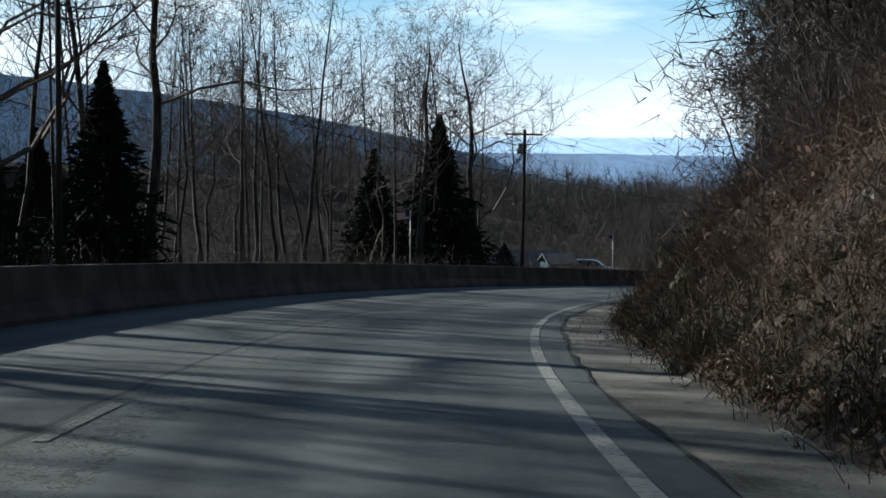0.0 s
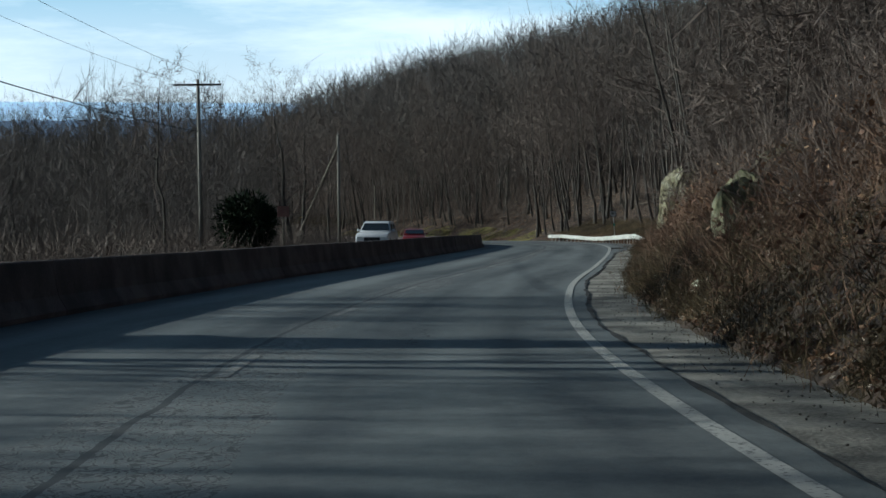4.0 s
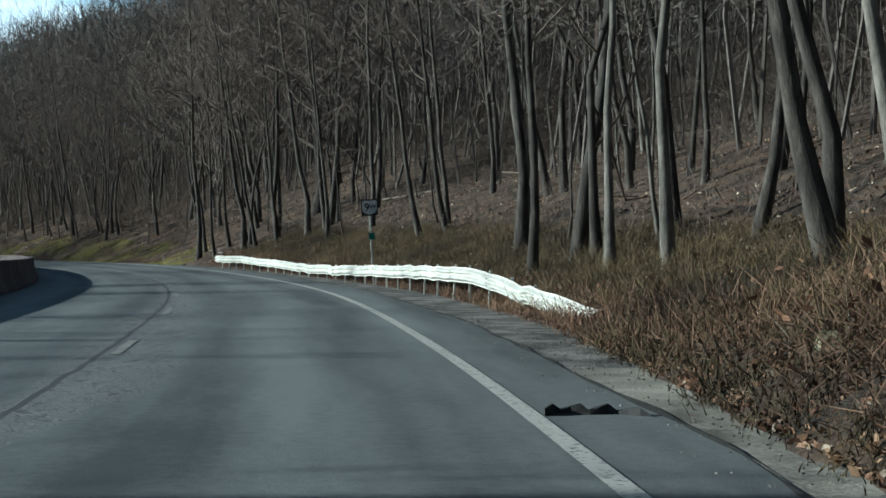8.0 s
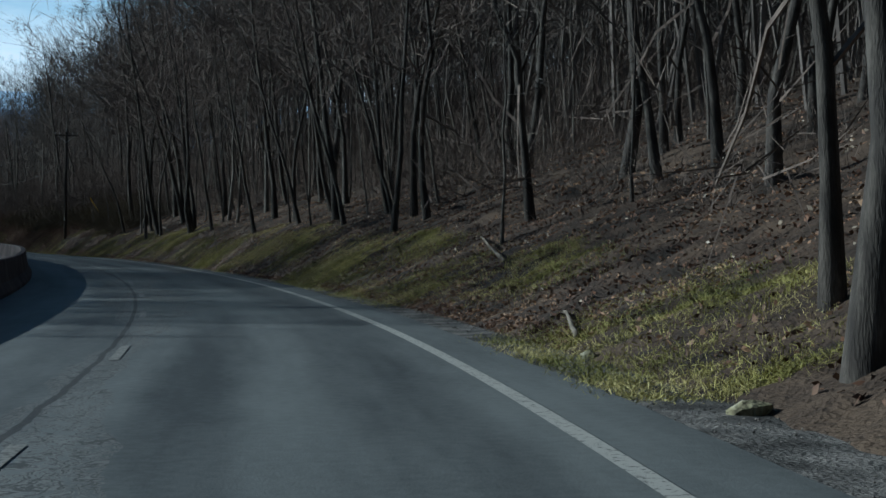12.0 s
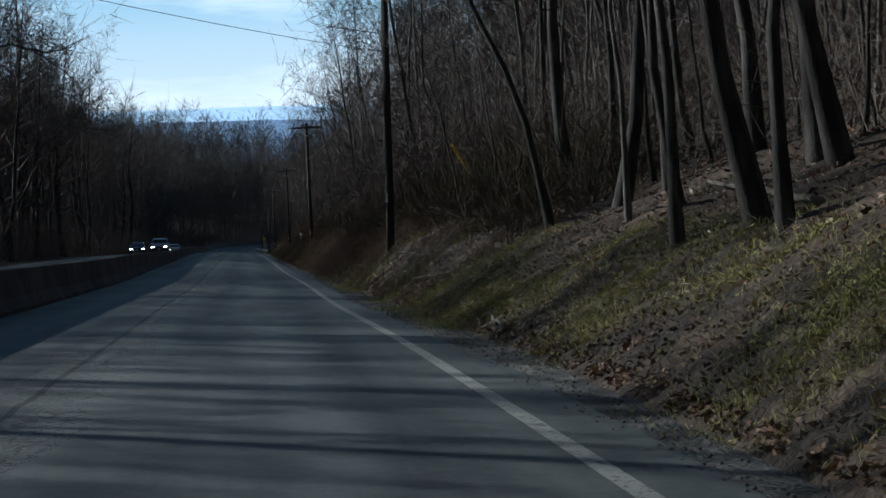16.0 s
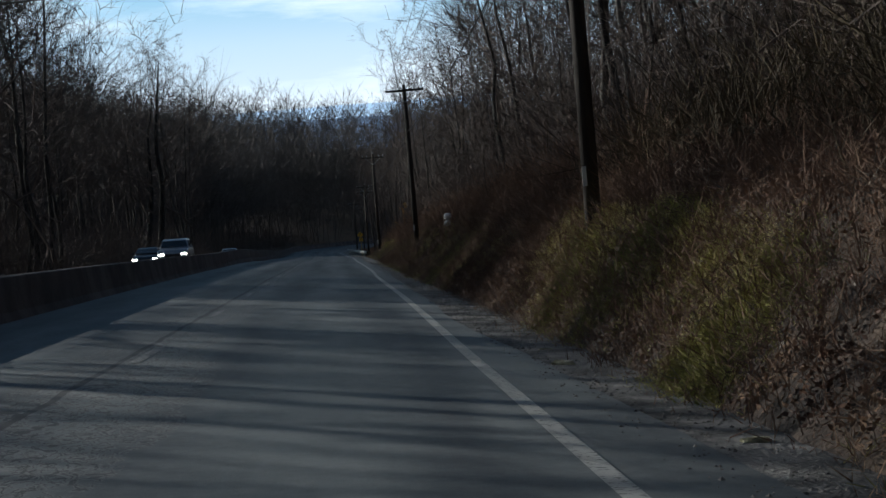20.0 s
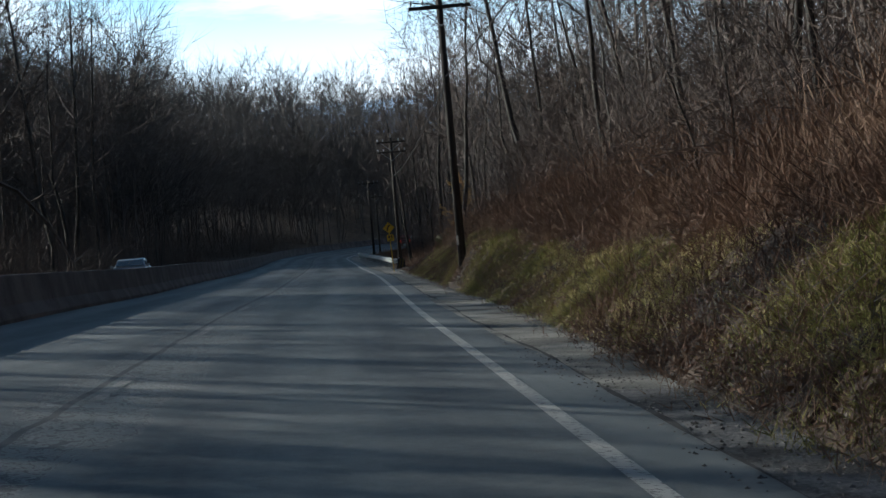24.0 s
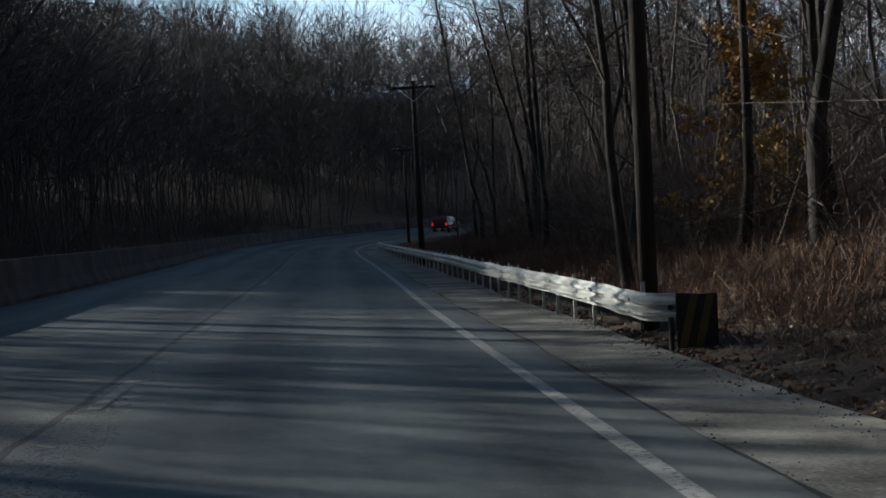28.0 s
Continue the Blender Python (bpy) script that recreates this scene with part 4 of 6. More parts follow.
def beam_mesh(pts, outs, warp=0.0, seed=0):
    """A corrugated rail along pts; outs are the sideways directions toward the road."""
    r = np.random.default_rng(seed)
    pts, outs = np.array(pts), np.array(outs)
    n = len(pts)
    w = r.normal(0, warp, n)
    w[0] = w[-1] = 0.0
    ring = []
    for o, h in W_SHAPE + [(o - 0.006, h) for o, h in W_SHAPE[::-1]]:
        ring.append(pts + outs * o + np.array([0, 0, 1.0]) * h + np.array([0, 0, 1.0]) * w[:, None])
    c = len(ring)
    vs = np.concatenate(ring)
    fs = [[k * n + i, k * n + i + 1, (k + 1) % c * n + i + 1, (k + 1) % c * n + i] for k in range(c) for i in range(n - 1)]
    fs += [[k * n for k in range(c)], [k * n + n - 1 for k in range(c - 1, -1, -1)]]
    return vs, fs


BOLT = bpy.data.meshes.new("bolt")
bm = cyl_bm(0.014, 0.012, 0.016, None, 6)
bm.to_mesh(BOLT)
bm.free()
BOLT.materials.append(GREY_METAL)


def guardrail(label, s_pts, l_pts, h_pts, gap, bent, seed):
    rail = empty("guardrail", label, "guardrail", Matrix())
    s0, s1 = s_pts[0], s_pts[-1]
    length = 3.81
    k = 0
    a = s0
    while a < s1 - 0.3:
        b = min(a + length, s1)
        ss = np.linspace(a, b + 0.02, 7)
        l, h = np.interp(ss, s_pts, l_pts), np.interp(ss, s_pts, h_pts)
        p = on_ground(ss, l)
        base = spot(ss, np.minimum(l, 1.2))
        p[:, 2] = base[:, 2] + h
        d = spot(ss, l - 1.0)[:, :2] - spot(ss, l)[:, :2]
        o = np.column_stack([d / np.linalg.norm(d, axis=1, keepdims=True), np.zeros(len(ss))])
        vs, fs = beam_mesh(p, o, bent, seed + k)
        put("rail_section", vs, fs, STEEL, rail)
        # splice bolts at the joint
        for dz in (-0.065, 0.065):
            for ds in (0.05, 0.14):
                q = p[0] + (p[1] - p[0]) * ds + o[0] * 0.078 + np.array([0, 0, dz])
                bolt = new("bolt", BOLT)
                bolt.parent = rail
                bolt.matrix_world = Matrix.Translation(q) @ Vector(o[0]).to_track_quat("Z", "Y").to_matrix().to_4x4()
        a = b
        k += 1
    r = np.random.default_rng(seed)
    s = s0 + 0.6
    shared = None
    while s < s1:
        l, h = float(np.interp(s, s_pts, l_pts)), float(np.interp(s, s_pts, h_pts))
        if s > s0 + 3.0:
            top = spot(s, min(l, 1.2))[2] + h + 0.19
            q = on_ground(s, l + 0.10, -0.15)
            if shared is None:
                bm = box_bm((0.038, 0.005, 1.15), (0, 0, 0.575))
                for dy in (-0.03, 0.03):
                    box_bm((0.005, 0.045, 1.15), (0.019 if dy > 0 else -0.019, 0, 0.575), bm=bm)
                post = part("post", bm, STEEL, rail)
                shared = post.data
            else:
                post = new("post", shared)
                post.parent = rail
            post.matrix_world = Matrix.Translation(q) @ Euler((r.normal(0, 0.03), r.normal(0, 0.02), radians(bearing(s)))).to_matrix().to_4x4() @ Matrix.Diagonal((1, 1, (top - q[2]) / 1.15, 1))
        s += gap
    return rail


rail_a = guardrail("dented galvanised guardrail with a turned-down end", [172.5, 177.5, 182.0, 186.0, 191.0, 202.0, 206.0, 211.0, 219.0, 224.0, 231.3], [2.6, 2.4, 2.2, 2.1, 2.0, 1.85, 1.8, 1.7, 1.58, 1.43, 1.3], [0.12, 0.32, 0.54, 0.52, 0.45, 0.32, 0.30, 0.30, 0.38, 0.45, 0.42], 1.9, 0.014, 5)
rail_b = guardrail("galvanised guardrail with a curved end", [578.3, 583.0, 590.0, 610.0, 640.0, 655.0], [1.66, 1.80, 1.84, 1.78, 1.45, 1.2], [0.48, 0.48, 0.48, 0.50, 0.52, 0.54], 1.9, 0.006, 9)
# rounded end and striped panel of the second rail
end0 = spot(578.3, 1.66)
hd = radians(bearing(578.3))
fwd, rgt = np.array([-math.sin(hd), math.cos(hd), 0]), np.array([math.cos(hd), math.sin(hd), 0])
turn = np.linspace(0, math.pi / 2, 6)
arc = [end0 + rgt * 0.36 * (1 - math.cos(a)) - fwd * 0.36 * math.sin(a) + np.array([0, 0, 0.48]) for a in turn]
outs = [-rgt * math.cos(a) - fwd * math.sin(a) for a in turn]
vs, fs = beam_mesh(arc, outs)
put("curved_end", vs, fs, STEEL, rail_b)
# same beam turned back; dark metal paints in the shade on it
back = [arc[-1] + rgt * x + np.array([0, 0, -0.10 * x]) for x in (0.0, 0.15, 0.3, 0.42)]
vs, fs = beam_mesh(back, [-fwd] * 4)
put("end_return", vs, fs, DARK_METAL, rail_b, "return of the rail's end, shade painted as dark metal")
bm = box_bm((0.46, 0.012, 0.58), (0, 0, 0), 0.003)
# yellow sheeting with the shade on the panel's front mixed into its colour
SHADED_YELLOW = material("shaded_yellow_sheeting", [(0.09, 0.07, 0.02), (0.13, 0.10, 0.03)], bump=0)
panel = part("end_panel", bm, SIGN_BLACK, rail_b, "black panel with yellow diagonal stripes darkened for shade")
pm = Matrix.Translation(Vector(arc[-1] + rgt * 0.21 - fwd * 0.09 - np.array([0, 0, 0.15]))) @ Euler((0, 0, hd)).to_matrix().to_4x4()
panel.matrix_world = pm
for k in range(2):
    x = -0.21 + 0.18 * k
    vs = [(x, -0.0095, -0.28), (x + 0.09, -0.0095, -0.28), (x + 0.23, -0.0095, 0.28), (x + 0.14, -0.0095, 0.28)]
    st = put("stripe", vs, [[0, 1, 2, 3]], SHADED_YELLOW, panel)
for x in (-0.06, 0.36):
    q = arc[-1] + rgt * x
    foot = ground_z(q[0], q[1])
    part("end_post", between((q[0], q[1], float(foot) - 0.1), (q[0], q[1], q[2] + 0.06), 0.03), DARK_METAL, rail_b)


# ---- utility poles and wires ----
def utility_pole(s, l, top_h, arms=1, tag=False, transformer=False, lean=0.0, group="utility poles", arm_turn=0.0, arm=1.8, wood=None):
    q = on_ground(s, l, -0.4)
    road_z = spot(s, 0.0)[2]
    height = road_z + top_h - q[2]
    e = empty("utility_pole", "tall dark creosoted wooden utility pole" if wood is None else "tall wooden utility pole coloured pale as if sunlit", "utility pole", Matrix.Translation(q) @ Euler((0, lean, radians(bearing(s) + arm_turn))).to_matrix().to_4x4(), group)
    bm = cyl_bm(0.125, 0.09, height, Matrix.Translation((0, 0, height / 2)), 12)
    part("pole", bm, wood or POLE_WOOD, e, smooth=True)
    tips = []
    for k in range(arms):
        z = height - 0.28 - 0.62 * k
        part("crossarm", box_bm((arm, 0.09, 0.11), (0, -0.12, z), 0.012), POLE_WOOD, e)
        for sx in (-1, 1):
            part("arm_brace", between((sx * 0.5 * arm * 0.7, -0.17, z - 0.02), (0, -0.14, z - 0.55), 0.014, seg=6), GREY_METAL, e)
            for x in (0.46, 0.27):
                bm = cyl_bm(0.02, 0.02, 0.12, Matrix.Translation((sx * x * arm, -0.12, z + 0.11)), 8)
                cyl_bm(0.045, 0.03, 0.06, Matrix.Translation((sx * x * arm, -0.12, z + 0.19)), 10, bm)
                cyl_bm(0.03, 0.045, 0.05, Matrix.Translation((sx * x * arm, -0.12, z + 0.13)), 10, bm)
                part("insulator", bm, GREY_METAL, e)
                if k == 0:
                    tips.append(e.matrix_world @ Vector((sx * x * arm, -0.12, z + 0.22)))
    part("top_pin", cyl_bm(0.02, 0.02, 0.3, Matrix.Translation((0, 0, height + 0.1)), 8), GREY_METAL, e)
    if tag:
        part("metal_strip", box_bm((0.06, 0.012, 0.28), (-0.1, -0.125, tag), 0.003), SIGN_WHITE, e, "small white metal strip")
    if transformer:
        bm = cyl_bm(0.2, 0.2, 0.62, Matrix.Translation((-0.18, -0.24, height - 1.15)), 14)
        cyl_bm(0.21, 0.21, 0.04, Matrix.Translation((-0.18, -0.24, height - 0.84)), 14, bm)
        part("transformer", bm, GREY_METAL, e, "grey drum transformer", True)
        bm = box_bm((0.3, 0.05, 0.06), (-0.25, -0.1, height - 1.75), 0.01)
        cyl_bm(0.05, 0.12, 0.2, Matrix.Translation((-0.42, -0.1, height - 1.85)), 10, bm)
        part("street_light", bm, GREY_METAL, e)
    mid = e.matrix_world @ Vector((0, -0.1, height * 0.72))
    return e, tips, mid


def wire(a, b, sag, name="power_line", r=0.008):
    n = 16
    t = np.linspace(0, 1, n + 1)
    p = np.array(a)[None] * (1 - t[:, None]) + np.array(b)[None] * t[:, None]
    p[:, 2] -= sag * 4 * t * (1 - t)
    d = p[-1] - p[0]
    side = np.cross(d / np.linalg.norm(d), [0, 0, 1.0])
    up = np.array([0, 0, 1.0])
    vs = np.stack([p + side * r, p + up * r, p - side * r, p - up * r], 1).reshape(-1, 3)
    fs = [[i * 4 + k, i * 4 + (k + 1) % 4, i * 4 + 4 + (k + 1) % 4, i * 4 + 4 + k] for i in range(n) for k in range(4)]
    ob = put(name, vs, fs, CABLE)
    return tagged(ob, "thin black overhead cable hung between poles", "cable", "overhead cables")


POLES_R = [(361.8, 2.34, 9.4, 1, 1.9, 0.0), (417.3, 2.3, 9.0, 1, 1.15, -0.02), (471.8, 2.38, 8.6, 1, 1.1, -0.02), (526.3, 2.04, 8.4, 1, 1.1, -0.01), (581.0, 2.33, 8.1, 2, 0.9, 0.0), (626.0, 1.96, 7.3, 1, 0.0, 0.0), (690.0, 3.0, 7.6, 1, 0.0, 0.0)]
made = [utility_pole(s, l, h, a, tg, lean=ln) for s, l, h, a, tg, ln in POLES_R]
for p, q in zip(made, made[1:]):
    for a, b in list(zip(p[1], q[1]))[:4]:
        wire(a, b, 0.5)
    wire(p[2], q[2], 0.45, r=0.02)
POLES_L = [(49.8, -19.0, 11.5, 1, 0.0, False), (91.0, -15.9, 8.95, 1, 0.01, True), (160.0, -21.9, 9.1, 1, 0.0, False), (194.0, -18.4, 8.1, 0, 0.0, False)]
made_l = [utility_pole(s, l, h, a, False, tr, ln, "utility poles beyond the road", 0, 2.4 if s == 91.0 else 2.6, SUNLIT_POLE if s > 100 else None) for s, l, h, a, ln, tr in POLES_L]
for p, q in zip(made_l, made_l[1:3]):
    for a, b in list(zip(p[1], q[1]))[::2]:
        wire(a, b, 0.6)
    wire(p[2], q[2], 0.5, r=0.02)
wire(made_l[1][1][0], on_ground(60.0, 12.0, 9.5), 0.7)
wire(made_l[0][1][0], on_ground(-25.0, -19.5, 9.0), 0.6)
wire(made[0][1][0], on_ground(322.0, -26.0, 11.0), 0.9)
wire(made[0][2], on_ground(318.0, -24.0, 9.0), 0.8)
# leaning brace pole, and a bare post by the far turning
brace = empty("brace_pole", "pale leaning wooden brace pole beside a utility pole", "pole", Matrix())
g0, g1 = on_ground(193.5, -22.0, -0.2), on_ground(194.0, -18.4, 0)
part("pole", between(g0, (g1[0], g1[1], spot(194.0, 0)[2] + 7.3), 0.09, 0.08), WOOD, brace)
for s, l, h in ((197.0, -15.9, 5.0),):
    g = on_ground(s, l, -0.3)
    e = empty("bare_post", "thin bare wooden post by the turning", "post", Matrix.Translation(g), "bare posts")
    part("shaft", cyl_bm(0.06, 0.05, h, Matrix.Translation((0, 0, h / 2)), 8), WOOD, e, smooth=True)
# yellow guy-wire guard on the slope
guy = empty("guy_wire", "slanting guy wire with a yellow plastic guard", "guy wire", Matrix())
g = on_ground(364.8, 5.7, -0.1)
top = np.array(made[0][1][0]) + np.array([0, 0, -0.8])
part("cable", between(g, top, 0.01, seg=5), CABLE, guy)
d = (top - g) / np.linalg.norm(top - g)
part("guard", between(g + d * 0.3, g + d * 2.3, 0.045, seg=8), SIGN_YELLOW, guy, "yellow plastic guard")


# ---- signs ----
def text_mesh(name, body, size, m, mat, parent, squeeze=1.0):
    cu = bpy.data.curves.new(name, "FONT")
    cu.body, cu.size, cu.align_x, cu.align_y, cu.extrude = body, size, "CENTER", "CENTER", 0.001
    cu.offset = size * 0.018
    tmp = bpy.data.objects.new(name, cu)
    me = bpy.data.meshes.new_from_object(tmp)
    bpy.data.objects.remove(tmp)
    me.materials.clear()
    me.materials.append(mat)
    ob = new(name, me)
    ob.parent = parent
    ob.matrix_local = m @ Matrix.Diagonal((squeeze, 1, 1, 1))
    return ob


UPRIGHT = Matrix.Rotation(math.pi / 2, 4, "X")


def face(name, pts, y, mat, parent, label=""):
    return put(name, [(x, y, z) for x, z in pts], [list(range(len(pts)))], mat, parent, label)


def round_rect(w, h, r, cx=0.0, cz=0.0):
    out = []
    for sx, sz, a0 in ((1, -1, -90), (1, 1, 0), (-1, 1, 90), (-1, -1, 180)):
        for k in range(5):
            a = radians(a0 + 22.5 * k)
            out.append((cx + sx * (w / 2 - r) + r * math.cos(a), cz + sz * (h / 2 - r) + r * math.sin(a)))
    return out


g = on_ground(197.0, 2.15, -0.2)
z_sign = spot(197.0, 0)[2] + 2.22 - g[2]
route = empty("route_sign", "square black road sign with a white shield on a steel post", "road sign", Matrix.Translation(g) @ Euler((0, radians(-4), radians(bearing(197.0) - 2))).to_matrix().to_4x4())
part("post", box_bm((0.05, 0.03, z_sign + 0.2), (0, 0.02, (z_sign + 0.2) / 2), 0.005), STEEL, route)
slab = bmesh.new()
vv = [slab.verts.new((x, 0, z)) for x, z in round_rect(0.47, 0.47, 0.03, 0, z_sign)]
ff = slab.faces.new(vv)
ex = bmesh.ops.extrude_face_region(slab, geom=[ff])
bmesh.ops.translate(slab, verts=[v for v in ex["geom"] if isinstance(v, bmesh.types.BMVert)], vec=(0, 0.004, 0))
part("panel", slab, SIGN_BLACK, route)
shield = [(-0.20, 0.19), (-0.10, 0.205), (0.0, 0.185), (0.10, 0.205), (0.20, 0.19), (0.215, 0.08), (0.205, -0.06), (0.15, -0.16), (0.0, -0.205), (-0.15, -0.16), (-0.205, -0.06), (-0.215, 0.08)]
face("shield", [(x, z_sign + z) for x, z in shield], -0.004, SIGN_WHITE, route, "white shield")
text_mesh("numeral", "9", 0.30, Matrix.Translation((-0.075, -0.007, z_sign)) @ UPRIGHT, SIGN_BLACK, route)
text_mesh("letter", "W", 0.19, Matrix.Translation((0.095, -0.007, z_sign + 0.015)) @ UPRIGHT, SIGN_BLACK, route)
part("marker_plate", box_bm((0.17, 0.006, 0.19), (0.02, -0.018, z_sign - 0.82), 0.002), SIGN_GREEN, route, "small green plate")

g = on_ground(564.7, 1.25, -0.2)
z_sign = spot(564.7, 0)[2] + 2.27 - g[2]
curve_sign = empty("curve_warning_sign", "yellow diamond curve sign over a 45 mph plate", "road sign", Matrix.Translation(g) @ Euler((0, radians(-2.5), radians(bearing(564.7) - 3))).to_matrix().to_4x4())
part("post", box_bm((0.045, 0.03, z_sign + 0.1), (0, 0.02, (z_sign + 0.1) / 2), 0.005), SIGN_YELLOW, curve_sign, "yellow painted post")
dm = 0.31
bm = box_bm((0.445, 0.005, 0.445), (0, 0, z_sign), 0.0, turn=Matrix.Rotation(math.pi / 4, 4, "Y"))
part("diamond", bm, SIGN_YELLOW, curve_sign)
for k, (x0, z0, x1, z1) in enumerate(((-0.285, 0, 0, 0.285), (0, 0.285, 0.285, 0), (0.285, 0, 0, -0.285), (0, -0.285, -0.285, 0))):
    part("border", between((x0, -0.005, z_sign + z0), (x1, -0.005, z_sign + z1), 0.004, seg=4), SIGN_BLACK, curve_sign)
stem = [(-0.10, -0.15), (-0.04, -0.15), (-0.04, -0.03), (-0.02, 0.03), (0.03, 0.065), (0.0, 0.12), (-0.06, 0.08), (-0.10, 0.0)]
face("arrow_stem", [(x, z_sign + z) for x, z in stem], -0.006, SIGN_BLACK, curve_sign)
face("arrow_head", [(x, z_sign + z) for x, z in ((-0.035, 0.155), (0.015, 0.03), (0.125, 0.15))], -0.006, SIGN_BLACK, curve_sign)
zp = z_sign - 0.53
part("speed_plate", box_bm((0.36, 0.005, 0.34), (0.03, 0, zp), 0.002), SIGN_YELLOW, curve_sign)
text_mesh("speed", "45", 0.25, Matrix.Translation((0.03, -0.005, zp + 0.045)) @ UPRIGHT, SIGN_BLACK, curve_sign, 1.05)
text_mesh("unit", "MPH", 0.085, Matrix.Translation((0.03, -0.005, zp - 0.11)) @ UPRIGHT, SIGN_BLACK, curve_sign, 1.3)

g = on_ground(303.5, 1.75, -0.15)
stake = empty("marker_post", "thin weathered roadside marker post", "post", Matrix.Translation(g) @ Euler((0, radians(-9), radians(bearing(303)))).to_matrix().to_4x4())
part("shaft", box_bm((0.035, 0.03, 1.3), (0, 0, 0.65), 0.006), WOOD, stake)
part("reflector", box_bm((0.04, 0.012, 0.1), (0, -0.024, 1.22), 0.003), DARK_METAL, stake)
# a red sign turned away across the road
g = on_ground(158.0, -17.0, -0.1)
rs = empty("small_sign", "small brownish sign on a wooden post by the turning", "road sign", Matrix.Translation(g) @ Euler((0, 0, radians(bearing(150) + 15))).to_matrix().to_4x4())
part("post", box_bm((0.1, 0.1, 2.4), (0, 0, 1.2), 0.01), WOOD, rs)
part("panel", box_bm((0.62, 0.02, 0.55), (0, -0.065, 2.3), 0.01), material("faded_brown_sheeting", [(0.16, 0.08, 0.07), (0.22, 0.12, 0.10)], bump=0), rs)


# ---- flags, sheds and yards below the road ----
def flagpole(x, y, top_z, turn, size):
    z = float(ground_z(np.array([x]), np.array([y]))[0]) - 0.1
    h = top_z - z
    e = empty("flagpole", "white flagpole with a striped cloth flag flying", "flag", Matrix.Translation((x, y, z)) @ Euler((0, 0, turn)).to_matrix().to_4x4(), "flags")
    part("pole", cyl_bm(0.05, 0.03, h, Matrix.Translation((0, 0, h / 2)), 8), PLASTIC, e, smooth=True)
    w, hh = 1.55 * size, 0.85 * size

    def wave(u):
        return 0.10 * math.sin(u * 7) * u, 0.10 * u * u

    for k in range(7):
        z0, z1 = h - 0.05 - hh * k / 7, h - 0.05 - hh * (k + 1) / 7
        vs, fs = [], []
        for i in range(9):
            u = i / 8
            dy, dz = wave(u)
            vs += [(-u * w, dy, z0 - dz * w), (-u * w, dy, z1 - dz * w)]
        fs = [[2 * i, 2 * i + 1, 2 * i + 3, 2 * i + 2] for i in range(8)]
        put("stripe", vs, fs, FLAG_RED if k % 2 == 0 else FLAG_WHITE, e)
    vs, fs = [], []
    for i in range(4):
        u = i / 8
        dy, dz = wave(u)
        vs += [(-u * w, dy - 0.012, h - 0.05 - dz * w), (-u * w, dy - 0.012, h - 0.05 - hh * 4 / 7 - dz * w)]
    put("canton", vs, [[2 * i, 2 * i + 1, 2 * i + 3, 2 * i + 2] for i in range(3)], FLAG_BLUE, e)
    return e


q = spot(126.3, -27.2)
flagpole(q[0], q[1], float(spot(126.3, 0)[2]) + 3.2, 0.3, 0.6)
q = spot(84.0, -19.6)
flagpole(q[0], q[1], float(spot(84.0, 0)[2]) + 3.7, 0.3, 0.5)


def shed(x, y, w, d, h, turn, roof_mat, wall_mat, label, name="shed", lift=0.0):
    z = float(ground_z(np.array([x]), np.array([y]))[0]) - 0.3
    e = empty(name, label, "building", Matrix.Translation((x, y, z + lift)) @ Euler((0, 0, turn)).to_matrix().to_4x4())
    for nm, sz, at in (("wall", (w, 0.15, h), (0, -d / 2 + 0.075, h / 2)), ("wall", (w, 0.15, h), (0, d / 2 - 0.075, h / 2)), ("wall", (0.15, d - 0.3, h), (-w / 2 + 0.075, 0, h / 2)), ("wall", (0.15, d - 0.3, h), (w / 2 - 0.075, 0, h / 2))):
        part(nm, box_bm(sz, at), wall_mat, e)
    r = 0.22 * d
    for sy in (-1, 1):
        vs = [(-w / 2 - 0.25, sy * (d / 2 + 0.3), h - 0.05), (w / 2 + 0.25, sy * (d / 2 + 0.3), h - 0.05), (w / 2 + 0.25, 0, h + r), (-w / 2 - 0.25, 0, h + r)]
        vs += [(a, b, c + 0.1) for a, b, c in vs]
        put("roof_slope", vs, [[0, 1, 2, 3], [7, 6, 5, 4], [0, 4, 5, 1], [1, 5, 6, 2], [2, 6, 7, 3], [3, 7, 4, 0]], roof_mat, e)
    for k in range(2):
        win = part("window", box_bm((0.9, 0.04, 1.0), (-w / 4 + k * w / 2, -d / 2 - 0.015, h * 0.55), 0.01), PLASTIC, e)
        part("pane", box_bm((0.76, 0.02, 0.86), (-w / 4 + k * w / 2, -d / 2 - 0.04, h * 0.55)), GLASS, win)
    part("door", box_bm((0.9, 0.05, 2.0), (0, -d / 2 - 0.02, 1.3), 0.01), GREY_METAL, e)
    return e


q = spot(126.0, -37.0)
shed(q[0], q[1], 9.0, 5.0, 2.6, 0.35, ROOFING, SIDING, "low pale shed with a grey shingle roof", lift=-1.3)
q = spot(124.0, -31.2)
shed(q[0], q[1], 2.2, 3.0, 2.4, 0.2, ROOFING, material("teal_siding", [(0.03, 0.10, 0.13), (0.05, 0.14, 0.17)], bump=0.1), "small teal outbuilding beside the shed", lift=-0.8)


